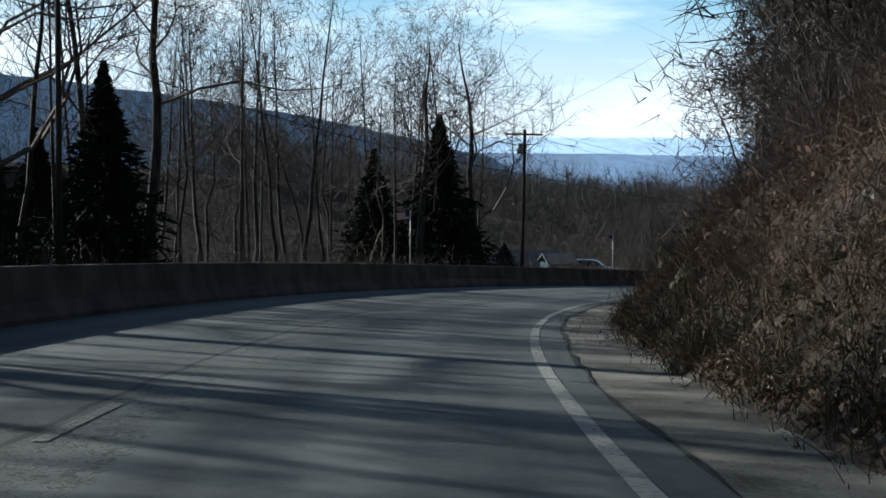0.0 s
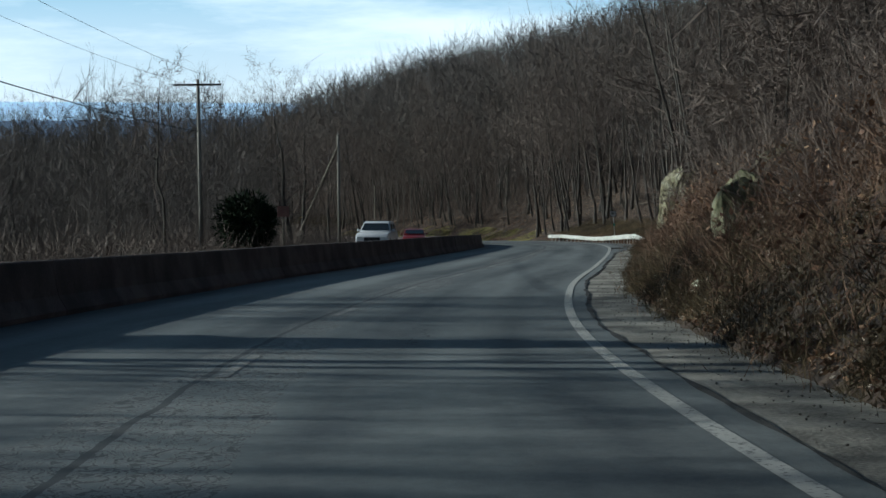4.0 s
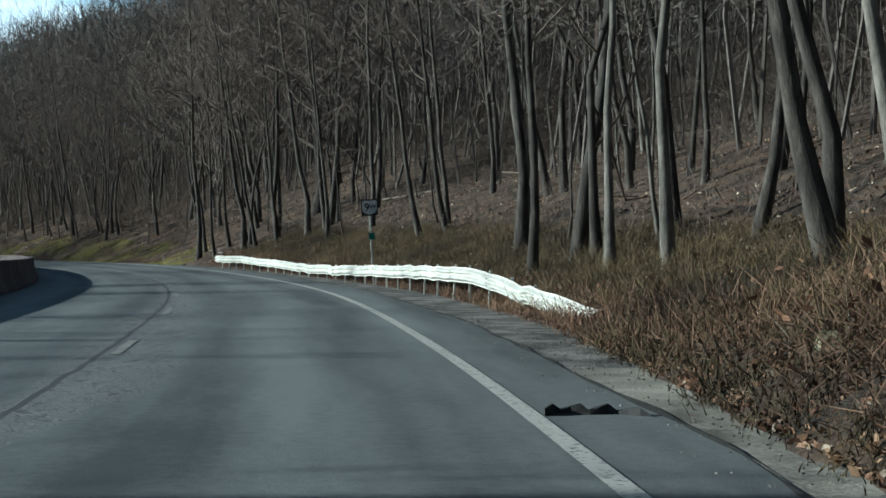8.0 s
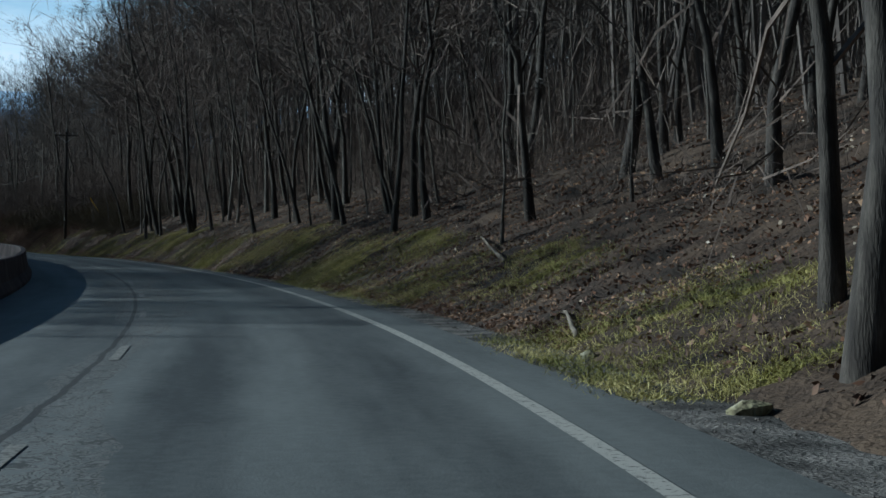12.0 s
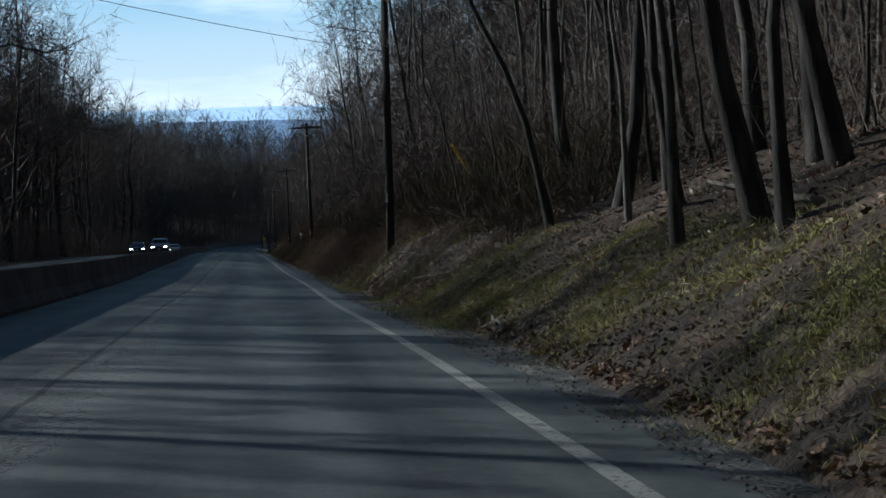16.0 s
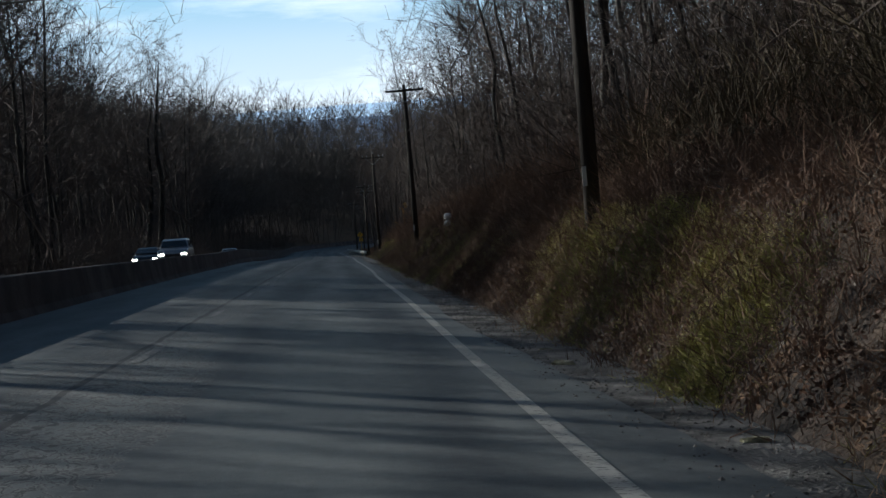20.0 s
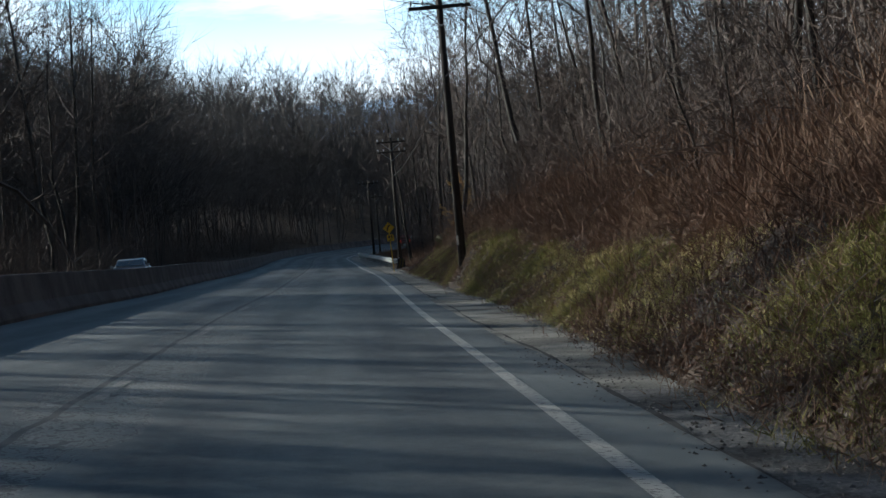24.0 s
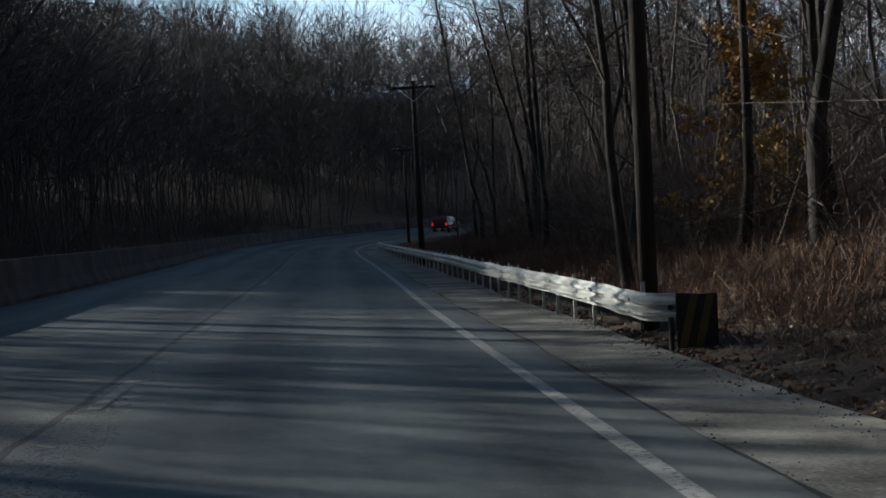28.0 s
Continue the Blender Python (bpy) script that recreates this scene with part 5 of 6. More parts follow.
# ---- cars ----
def car(label, m, paint, suv=True, lamps=False, rear_lamps=False, name="car"):
    e = empty(name, label, "car", m, "cars on the highway")
    L, Wd = (4.6, 1.84) if suv else (4.5, 1.78)
    hh = 1.68 if suv else 1.42
    if suv:
        low = [(-2.3, 0.42), (-2.28, 0.80), (-2.1, 0.98), (-1.0, 1.06), (2.25, 1.05), (2.3, 0.75), (2.28, 0.40)]
        cab = [(-1.0, 1.04), (-0.35, 1.56), (0.1, 1.66), (1.75, 1.66), (2.15, 1.30), (2.25, 1.04)]
    else:
        low = [(-2.25, 0.38), (-2.24, 0.66), (-2.0, 0.80), (-0.85, 0.92), (1.5, 0.95), (2.2, 0.90), (2.25, 0.60), (2.2, 0.36)]
        cab = [(-0.85, 0.91), (-0.05, 1.34), (0.3, 1.41), (1.0, 1.38), (1.65, 0.94)]

    def loft(profile, w0, w1, bev):
        bm = bmesh.new()
        zs = [z for _, z in profile]
        lo, hi = min(zs), max(zs)
        sides = []
        for sx in (-1, 1):
            sides.append([bm.verts.new((sx * (w0 + (w1 - w0) * (z - lo) / (hi - lo)) / 2, y, z)) for y, z in profile])
        bm.faces.new(sides[0])
        bm.faces.new(sides[1][::-1])
        n = len(profile)
        for i in range(n):
            bm.faces.new((sides[0][i], sides[1][i], sides[1][(i + 1) % n], sides[0][(i + 1) % n]))
        bmesh.ops.recalc_face_normals(bm, faces=bm.faces)
        bmesh.ops.bevel(bm, geom=bm.edges[:], offset=bev, segments=2, affect="EDGES", profile=0.6)
        return bm

    part("body", loft(low, Wd, Wd - 0.06, 0.06), paint, e, smooth=True)
    part("cabin", loft(cab, Wd - 0.1, Wd - 0.42, 0.05), paint, e, smooth=True)
    (y0, z0), (y1, z1) = cab[0], cab[1]
    wa, wb = Wd - 0.28, Wd - 0.5
    off = 0.012
    put("windscreen", [(-wa / 2, y0 + 0.12 - off, z0 + 0.12), (wa / 2, y0 + 0.12 - off, z0 + 0.12), (wb / 2, y1 - 0.03 - off, z1 - 0.03 + off), (-wb / 2, y1 - 0.03 - off, z1 - 0.03 + off)], [[0, 1, 2, 3]], GLASS, e)
    (ya, za), (yb, zb) = cab[-1], cab[-2]
    put("rear_window", [(-wa / 2, ya - 0.06 + off, za + 0.1), (wa / 2, ya - 0.06 + off, za + 0.1), (wb / 2, yb + 0.02 + off, zb - 0.02), (-wb / 2, yb + 0.02 + off, zb - 0.02)], [[0, 1, 2, 3]], GLASS, e)
    for sx in (-1, 1):
        for p in ((0.02, 0.46), (0.50, 0.92)):
            ys = [y0 + 0.35 + (ya - 0.3 - y0 - 0.35) * q for q in p]
            zt = hh - 0.16
            put("side_window", [(sx * (Wd - 0.13) / 2, ys[0], z0 + 0.10), (sx * (Wd - 0.13) / 2, ys[1], z0 + 0.10), (sx * (Wd - 0.33) / 2, ys[1] - 0.05, zt), (sx * (Wd - 0.33) / 2, ys[0] + 0.25, zt)], [[0, 1, 2, 3]], GLASS, e)
        part("mirror", box_bm((0.16, 0.1, 0.13), (sx * (Wd / 2 + 0.06), y0 + 0.35, z0 + 0.12), 0.03), paint, e)
        lm = part("headlight", box_bm((0.36, 0.08, 0.15), (sx * 0.66, low[1][0] + 0.03, low[1][1] - 0.08), 0.03), HEADLIGHT if lamps else PLASTIC, e)
        tl = part("tail_light", box_bm((0.20, 0.07, 0.32), (sx * 0.76, low[-2][0] - 0.02, low[-2][1] + 0.05), 0.03), TAILLIGHT if rear_lamps else SIGN_RED, e)
        for y in (-1.42, 1.38):
            r = 0.36 if suv else 0.32
            side = Matrix.Translation((sx * (Wd / 2 - 0.11), y, r)) @ Matrix.Rotation(math.pi / 2, 4, "Y")
            wh = part("wheel", cyl_bm(r, r, 0.23, side, 20), RUBBER, e, smooth=False)
            part("rim", cyl_bm(r * 0.62, r * 0.58, 0.25, side, 12), GREY_METAL, wh)
    part("grille", box_bm((0.9, 0.04, 0.2), (0, low[1][0] + 0.0, low[1][1] - 0.14), 0.02), DARK_METAL, e)
    part("bumper", box_bm((Wd - 0.12, 0.12, 0.2), (0, low[0][0] + 0.03, 0.46), 0.04), DARK_METAL, e)
    part("plate", box_bm((0.31, 0.015, 0.155), (0, low[0][0] - 0.04, 0.50), 0.004), SIGN_WHITE, e)
    return e


def on_road(s, l, away=False):
    p = spot(s, l)
    return Matrix.Translation(p) @ Euler((radians(-4.7 if not away else 4.7), 0, radians(bearing(s) + (180 if away else 0)))).to_matrix().to_4x4()


car("white compact sport utility car in the opposite lane", on_road(165.0, -13.0), CAR_WHITE)
car("red car following in the opposite lane", on_road(200.0, -13.0), CAR_RED, False)
car("silver sport utility car with lit headlights", on_road(493.0, -11.0), CAR_SILVER, True, True)
car("dark sedan with lit headlights in the opposite lane", on_road(507.0, -14.2), CAR_DARK, False, True)
car("silver sedan with lit headlights in the opposite lane", on_road(566.0, -12.6), CAR_SILVER, False, True)
car("red hatchback driving away with lit tail lights", on_road(735.0, -1.8, True), CAR_RED, True, False, True)
q = spot(127.0, -29.3)
yz = float(ground_z(q[:1], q[1:2])[0])
car("dark blue pickup parked in a yard below the road", Matrix.Translation((q[0], q[1], yz)) @ Euler((0, 0, 1.4)).to_matrix().to_4x4(), material("blue_car_paint", [(0.02, 0.06, 0.12), (0.03, 0.08, 0.15)], rough=0.3, bump=0))


# ---- rocks ----
def rock(name, label, s, l, sink, size, turn, mat, seed, tilt=(0, 0), rough=0.35, sub=4, columns=1, undercut=0.0):
    """A fractured block: hulls of scattered points, cut finer and roughened."""
    rr = np.random.default_rng(seed)
    bm = bmesh.new()
    for c in range(columns):
        shift = (c - (columns - 1) / 2) * 1.55 / columns
        pts = []
        for k in range(22):
            v = rr.normal(size=3)
            v /= np.abs(v).max()
            v *= rr.uniform(0.82, 1.0)
            if abs(v[2]) > 0.7:
                v[:2] *= rr.uniform(0.55, 0.95)
            pts.append(bm.verts.new((v[0] / columns * 1.45 + shift, v[1] * rr.uniform(0.75, 1.0), v[2] + (0.12 * rr.normal() if columns > 1 else 0))))
        res = bmesh.ops.convex_hull(bm, input=pts)
        bmesh.ops.delete(bm, geom=[g for g in res["geom_interior"] if isinstance(g, bmesh.types.BMVert)], context="VERTS")
    bmesh.ops.triangulate(bm, faces=bm.faces[:])
    for _ in range(2 if sub < 3 else (3 if sub < 6 else 4)):
        bmesh.ops.subdivide_edges(bm, edges=bm.edges[:], cuts=1, use_grid_fill=True)
    off = Vector((seed * 7.3, seed * 3.1, seed * 1.7))
    for v in bm.verts:
        q = Vector((v.co.x * size[0], v.co.y * size[1], v.co.z * size[2]))
        m = min(size)
        w = Vector((q.x, q.y, q.z * 0.45))
        a = noise.noise(w * 1.6 / m + off) * 0.05 + noise.noise(w * 4.2 / m + off) * 0.02 - abs(noise.noise(w * 2.6 / m + off * 2)) * 0.06 + noise.noise(w * 11 / m + off) * 0.025
        if sub >= 4:
            near = noise.voronoi(Vector((q.x * 1.5, q.y * 1.5, q.z * 0.7)) * 1.5 / m + off)[0]
            a -= max(0.0, 0.16 - (near[1] - near[0])) * 0.25
            a += 0.05 * noise.cell(Vector((q.x * 1.3, q.y * 1.3, q.z * 0.35)) * 1.1 / m + off)
        if undercut:
            q.y += undercut * max(0.0, min(1.0, (-0.1 - v.co.z) / 0.3)) * max(0.0, min(1.0, (v.co.x + 0.45) / 0.4))
        n = v.normal if v.normal.length else q.normalized()
        v.co = q + n * a * m * (0.6 + rough)
    g = on_ground(s, l, sink)
    me = bpy.data.meshes.new(name)
    bm.to_mesh(me)
    bm.free()
    me.materials.append(mat)
    ob = new(name, me)
    ob.matrix_world = Matrix.Translation(g) @ Euler((tilt[0], tilt[1], turn)).to_matrix().to_4x4()
    return tagged(ob, label, "rock")


LEDGE = "large mossy grey rock ledge on the brushy bank"
rock("rock_slab", "tall pale fractured rock slab jutting from the bank", 149.8, 3.25, 1.85, (0.86, 0.5, 1.85), radians(bearing(149)) - 0.3, ROCK, 1, (0.02, 0.14), 0.25, 6, 2, 0.45)
rock("boulder", "pale broken boulder under the rock slab", 148.4, 2.5, 0.2, (0.42, 0.32, 0.34), 0.4, ROCK, 2)
rock("boulder", "pale broken boulder at the foot of the bank", 145.6, 5.0, 0.1, (0.5, 0.5, 0.6), 0.4, DARK_ROCK, 3)
rock("boulder", "pale broken boulder at the foot of the bank", 147.0, 4.05, 0.25, (0.36, 0.4, 0.6), 1.4, DARK_ROCK, 4, (0.1, 0.35))
rock("rock_ledge", LEDGE, 141.5, 4.4, 0.1, (0.8, 1.4, 0.9), radians(bearing(146)), DARK_ROCK, 5, (0.1, 0.3), 0.4, 5)
rock("rock_ledge", LEDGE, 144.0, 5.6, -0.2, (0.8, 1.2, 0.9), radians(bearing(146)), DARK_ROCK, 6, (0.0, 0.3), 0.4, 5)
rock("rock_slab", "narrow pale rock slab standing in the bank", 40.5, 2.5, 0.4, (0.17, 0.24, 0.72), 0.3, ROCK, 7, (0.05, -0.12), 0.25)
rock("rock_slab", "narrow pale rock slab standing in the bank", 44.8, 2.4, 0.25, (0.12, 0.2, 0.4), 0.5, ROCK, 8, (0.0, 0.1), 0.25)
rock("boulder", "pale boulder half buried in the brushy bank", 31.0, 2.9, 0.15, (0.35, 0.4, 0.3), 1.1, ROCK, 9)
for k, (s, l, a, b, c, dz) in enumerate(((29, 2.6, 0.3, 0.4, 0.35, 0.1), (36, 3.4, 0.4, 0.5, 0.5, 0.1), (104, 3.3, 0.5, 0.8, 0.6, 0.0), (107.5, 3.8, 0.45, 0.9, 0.5, 0.1), (119, 6.0, 1.0, 1.7, 1.1, -0.4), (126, 4.2, 0.4, 0.5, 0.4, 0.1), (22, 2.4, 0.25, 0.3, 0.25, 0.05), (133, 7.0, 0.9, 1.5, 1.0, -0.3))):
    rock("rock_ledge" if a > 0.7 else "boulder", LEDGE if a > 0.7 else "mossy boulder half buried in the bank", s, l, dz, (a, b, c), radians(bearing(s)), DARK_ROCK, 20 + k, (0.1, 0.35), 0.4, 4)
rock("boulder", "flat mossy rock at the edge of the slope", 556.8, 3.6, 0.1, (0.5, 0.35, 0.28), 0.6, DARK_ROCK, 41)
for k, (s, l, r) in enumerate(((410.7, 0.86, 0.10), (404.1, 1.15, 0.09), (408.0, 1.05, 0.06), (413.0, 0.95, 0.07), (399.5, 1.25, 0.08), (395.0, 1.1, 0.09), (455.0, 1.1, 0.1), (449.0, 1.3, 0.12), (551.1, 1.35, 0.09), (547.0, 1.6, 0.11), (518.7, 0.95, 0.07), (542.0, 1.35, 0.07), (242.9, 1.5, 0.12), (248.5, 1.5, 0.09), (160.0, 2.3, 0.16), (163.0, 2.5, 0.14), (158.0, 2.1, 0.1), (106.0, 1.75, 0.08), (98.0, 1.9, 0.1))):
    rock("stone", "loose pale stone lying on the shoulder", s, l, r * 0.3, (r, r * 1.2, r * 0.75), k * 1.3, ROCK, 60 + k, sub=2)


# ---- dead wood and litter ----
def log(label, s0, l0, s1, l1, r, lift=0.06, name="fallen_branch"):
    a, b = on_ground(s0, l0, lift), on_ground(s1, l1, lift)
    n = 7
    t = np.linspace(0, 1, n)
    rr = np.random.default_rng(int(s0 * 10))
    p = a[None] * (1 - t[:, None]) + b[None] * t[:, None]
    p[1:-1] += rr.normal(0, r * 0.35, (n - 2, 3))
    g = ground_z(p[:, 0], p[:, 1]) + lift * 0.6
    p[:, 2] += max(0.0, float((g - p[:, 2]).max()) * 0.5)
    d = b - a
    side = np.cross(d / np.linalg.norm(d), [0, 0, 1])
    side /= np.linalg.norm(side)
    ang = np.arange(7) * 2 * np.pi / 7
    rad = r * np.linspace(1, 0.55, n)
    vs = (p[:, None] + rad[:, None, None] * (np.cos(ang)[None, :, None] * side + np.sin(ang)[None, :, None] * np.array([0, 0, 1.0]))).reshape(-1, 3)
    fs = [[i * 7 + k, i * 7 + (k + 1) % 7, (i + 1) * 7 + (k + 1) % 7, (i + 1) * 7 + k] for i in range(n - 1) for k in range(7)]
    fs += [list(range(6, -1, -1)), list(range((n - 1) * 7, n * 7))]
    return tagged(put(name, vs, fs, WOOD, smooth=True), label, "branch")


BR = "bare grey fallen branch lying on the leafy slope"
for s0, l0, s1, l1, r in ((350.5, 1.9, 345.6, 2.35, 0.018), (347.2, 2.3, 346.4, 2.5, 0.03), (333.5, 1.3, 335.5, 1.45, 0.04), (517.5, 3.2, 514.8, 3.6, 0.03), (521.5, 3.6, 525.0, 3.9, 0.025), (357.0, 5.2, 352.0, 4.2, 0.04),
                          (369.0, 5.0, 372.0, 6.5, 0.035), (457.0, 2.6, 462.0, 2.3, 0.04), (459.0, 1.9, 452.5, 2.1, 0.035), (428.0, 3.4, 424.0, 4.3, 0.045), (240.0, 3.2, 246.0, 3.6, 0.05), (250.0, 1.7, 252.5, 2.1, 0.04),
                          (238.0, 5.0, 236.5, 5.8, 0.05), (236.0, 11.0, 229.0, 12.5, 0.06), (222.0, 14.0, 231.0, 15.5, 0.06), (154.0, 2.4, 150.5, 3.2, 0.04), (152.0, 2.1, 149.0, 2.3, 0.035), (157.5, 2.4, 155.0, 2.2, 0.03), (262.0, 3.2, 268.0, 4.0, 0.04), (330.0, 4.2, 337.0, 5.0, 0.05)):
    log(BR, s0, l0, s1, l1, r)
# white bag hung in the brush
g = on_ground(460.2, 3.1, 0.12)
bm = bmesh.new()
for dz, r in ((0.16, 0.13), (0.42, 0.15)):
    bmesh.ops.create_icosphere(bm, subdivisions=3, radius=r, matrix=Matrix.Translation((0.03 * dz, 0, dz)))
for v in bm.verts:
    v.co += Vector((1, 0.6, 0.4)) * noise.noise(v.co * 9) * 0.05
me = bpy.data.meshes.new("plastic_bag")
bm.to_mesh(me)
bm.free()
me.materials.append(PLASTIC)
bag = tagged(new("plastic_bag", me), "crumpled white plastic bag caught in the brush", "bag")
bag.matrix_world = Matrix.Translation(g)
# ragged black strip by the edge line, put in place of a dead animal
bm = bmesh.new()
ring = None
for k in range(12):
    u = k / 11
    x, y = -0.5 + u, 0.13 * math.sin(u * 4.2) + 0.05 * math.sin(u * 11)
    hgt, wid = 0.07 + 0.04 * math.sin(k * 2.1), 0.05 + 0.015 * math.sin(k * 1.3)
    now = [bm.verts.new((x, y + sy * wid, z)) for sy, z in ((-1, 0.0), (-0.8, hgt), (0.8, hgt * 0.9), (1, 0.0))]
    if ring:
        for i in range(4):
            bm.faces.new((ring[i], ring[(i + 1) % 4], now[(i + 1) % 4], now[i]))
    else:
        bm.faces.new(now)
    ring = now
bm.faces.new(ring[::-1])
bmesh.ops.recalc_face_normals(bm, faces=bm.faces)
me = bpy.data.meshes.new("roadside_lump")
bm.to_mesh(me)
bm.free()
me.materials.append(RUBBER)
scrap = tagged(new("roadside_lump", me), "black lump on the shoulder, standing in for a dead animal", "debris")
scrap.matrix_world = Matrix.Translation(spot(161.8, 0.45)) @ Matrix.Scale(0.72, 4) @ Euler((0, 0, radians(bearing(164)))).to_matrix().to_4x4()


# ---- brush, grass and leaves ----
def sprays(name, label, category, places, per, height, spread, width, mat, lean=0.0, arch=0.35, seed=0, bits=2):
    """Clumps of thin arching stems, all in one sheet of slivers."""
    r = np.random.default_rng(seed)
    n = len(places) * per
    base = np.repeat(places, per, 0) + np.column_stack([r.normal(0, spread * 0.5, n), r.normal(0, spread * 0.5, n), np.zeros(n)])
    base[:, 2] = ground_z(base[:, 0], base[:, 1])
    size = np.repeat(r.uniform(0.6, 1.3, len(places)), per) * r.uniform(0.5, 1.15, n) * height
    a = r.uniform(0, 6.28, n)
    out = np.column_stack([np.cos(a), np.sin(a), 0 * a])
    tilt = r.uniform(0.05, 0.55, n)[:, None]
    d0 = np.column_stack([0 * a, 0 * a, 1 + 0 * a]) + out * tilt
    d0 = d0 + r.normal(0, 0.28 if bits < 2 else 0.45, (n, 3))
    mid = base + d0 * (size * 0.55)[:, None]
    tip = mid + (d0 + r.normal(0, 0.3, (n, 3)) + out * arch * r.uniform(0.4, 2.0, n)[:, None] - np.array([0, 0, 0.35]) * r.random(n)[:, None]) * (size * 0.5)[:, None]
    vs, fs = ribbons(base - np.array([0, 0, 0.05]), mid, np.full(n, width), r)
    v2, f2 = ribbons(mid - (mid - base) * 0.12, tip, np.full(n, width * 0.8), r)
    allv, allf, o = [vs, v2], [fs, f2 + len(vs)], len(vs) + len(v2)
    for k in range(bits):
        st = base + (mid - base) * r.uniform(0.4, 1.0, n)[:, None]
        e = st + (d0 * 0.5 + r.normal(0, 0.9, (n, 3))) * (size * 0.30)[:, None]
        v3, f3 = ribbons(st, e, np.full(n, width * 0.6), r)
        allv.append(v3), allf.append(f3 + o)
        o += len(v3)
    return tagged(put(name, np.concatenate(allv), np.concatenate(allf), mat), label, category, kind="stuff")


def leaves(name, label, places, size, mat, seed, up=0.6):
    r = np.random.default_rng(seed)
    n = len(places)
    a = r.normal(0, 1, (n, 3)) * np.array([1, 1, up])
    a /= np.linalg.norm(a, axis=1, keepdims=True)
    b = np.cross(a, r.normal(0, 1, (n, 3)))
    b /= np.linalg.norm(b, axis=1, keepdims=True)
    w = size * r.uniform(0.5, 1.4, (n, 1))
    vs = np.stack([places - a * w, places + b * w * 0.55, places + a * w, places - b * w * 0.55], 1).reshape(-1, 3)
    fs = np.arange(4 * n).reshape(-1, 4)
    return tagged(put(name, vs, fs, mat), label, "leaves", kind="stuff")


def over(n, s0, s1, l0, l1, bias=1.0, h=0.0, seed=0):
    r = np.random.default_rng(seed + 1000)
    s, l = r.uniform(s0, s1, n), l0 + (l1 - l0) * r.random(n) ** bias
    toe = np.interp(s, BANK[:, 0], BANK[:, 1]) + 0.1
    return on_ground(s, np.where((l > 0) & (l < toe), toe + (toe - l) * 0.7, l), h)


def clumped(n, s0, s1, l0, l1, size, seed=0, bias=1.0, each=22):
    """Places gathered in patches."""
    r = np.random.default_rng(seed + 77)
    k = max(3, n // each)
    cs, cl = r.uniform(s0, s1, k), l0 + (l1 - l0) * r.random(k) ** bias
    j = r.integers(0, k, n)
    return on_ground(np.clip(cs[j] + r.normal(0, size, n), s0, s1), np.clip(cl[j] + r.normal(0, size * 0.5, n), l0, l1))


sprays("brush", "tangled bare brush and vines on the steep bank", "brush", over(3000, -15, 166, 2.2, 10.0, 1.2, seed=1), 22, 0.55, 0.9, 0.007, BRUSH, seed=1, bits=4, arch=0.9)
sprays("brush", "dense bramble brush on the bank before the rock slab", "brush", over(420, 118, 145.5, 2.8, 6.0, seed=31), 24, 0.8, 0.8, 0.007, BRUSH, seed=31)
sprays("brush", "tall dark bare shrubs on the steep bank", "brush", over(700, -15, 150, 3.6, 12.0, seed=2), 24, 1.5, 1.1, 0.009, TWIG, seed=2, bits=5)
sprays("weeds", "low dead weeds along the foot of the bank", "weeds", over(2600, -10, 170, 1.2, 3.0, 1.3, seed=3), 16, 0.24, 0.3, 0.008, SEDGE, seed=3)
sprays("sedge", "tawny tall grass behind the guardrail", "grass", over(4600, 160, 238, 2.4, 7.0, 0.9, seed=4), 14, 0.30, 0.35, 0.006, SEDGE, seed=4, bits=1)
sprays("weeds", "low dead weeds beside the guardrail", "weeds", over(1100, 163, 238, 1.75, 3.2, seed=5), 12, 0.25, 0.3, 0.007, BRUSH, seed=5)
sprays("grass", "patchy green winter grass on the roadside bank", "grass", clumped(12500, 244, 384, 0.95, 4.0, 0.9, seed=6, bias=1.2, each=110), 16, 0.085, 0.3, 0.0055, GRASS, seed=6, bits=0, arch=0.9)
sprays("grass", "tufts of green grass on the roadside bank", "grass", clumped(6500, 392, 462, 1.45, 2.5, 0.55, seed=7, each=200), 16, 0.10, 0.25, 0.0055, GRASS, seed=7, bits=0, arch=0.9)
sprays("grass", "dry yellow-green grass on the roadside bank", "grass", clumped(9500, 486, 556, 1.8, 3.1, 0.9, seed=8, each=120), 16, 0.085, 0.25, 0.0055, GRASS, seed=8, bits=0, arch=0.9)
sprays("brush", "golden-brown brush along the upper bank", "brush", over(900, 345, 425, 3.6, 8.0, seed=9), 22, 1.25, 0.5, 0.010, SEDGE, seed=9)
sprays("brush", "russet brush along the upper bank", "brush", over(1500, 420, 556, 3.4, 9.0, seed=10), 22, 0.95, 0.55, 0.008, BRUSH, seed=10)
sprays("brush", "dead tangled brown weeds on the upper bank", "brush", over(1800, 486, 560, 3.0, 7.0, 1.0, seed=40), 16, 0.4, 0.5, 0.006, BRUSH, seed=40, bits=2, arch=0.9)
sprays("brush", "dead tangled weeds on the bank", "brush", over(2600, 345, 556, 1.5, 6.0, 1.2, seed=11), 14, 0.28, 0.5, 0.006, BRUSH, seed=11)
sprays("weeds", "russet weeds along the foot of the bank", "weeds", over(1700, 405, 500, 1.25, 4.2, 1.3, seed=18), 16, 0.32, 0.4, 0.006, BRUSH, seed=18)
sprays("grass", "thin dry grass along the foot of the bank", "grass", clumped(1800, 436, 492, 1.2, 4.4, 0.7, seed=19), 14, 0.2, 0.3, 0.005, GRASS, seed=19, bits=0, arch=0.9)
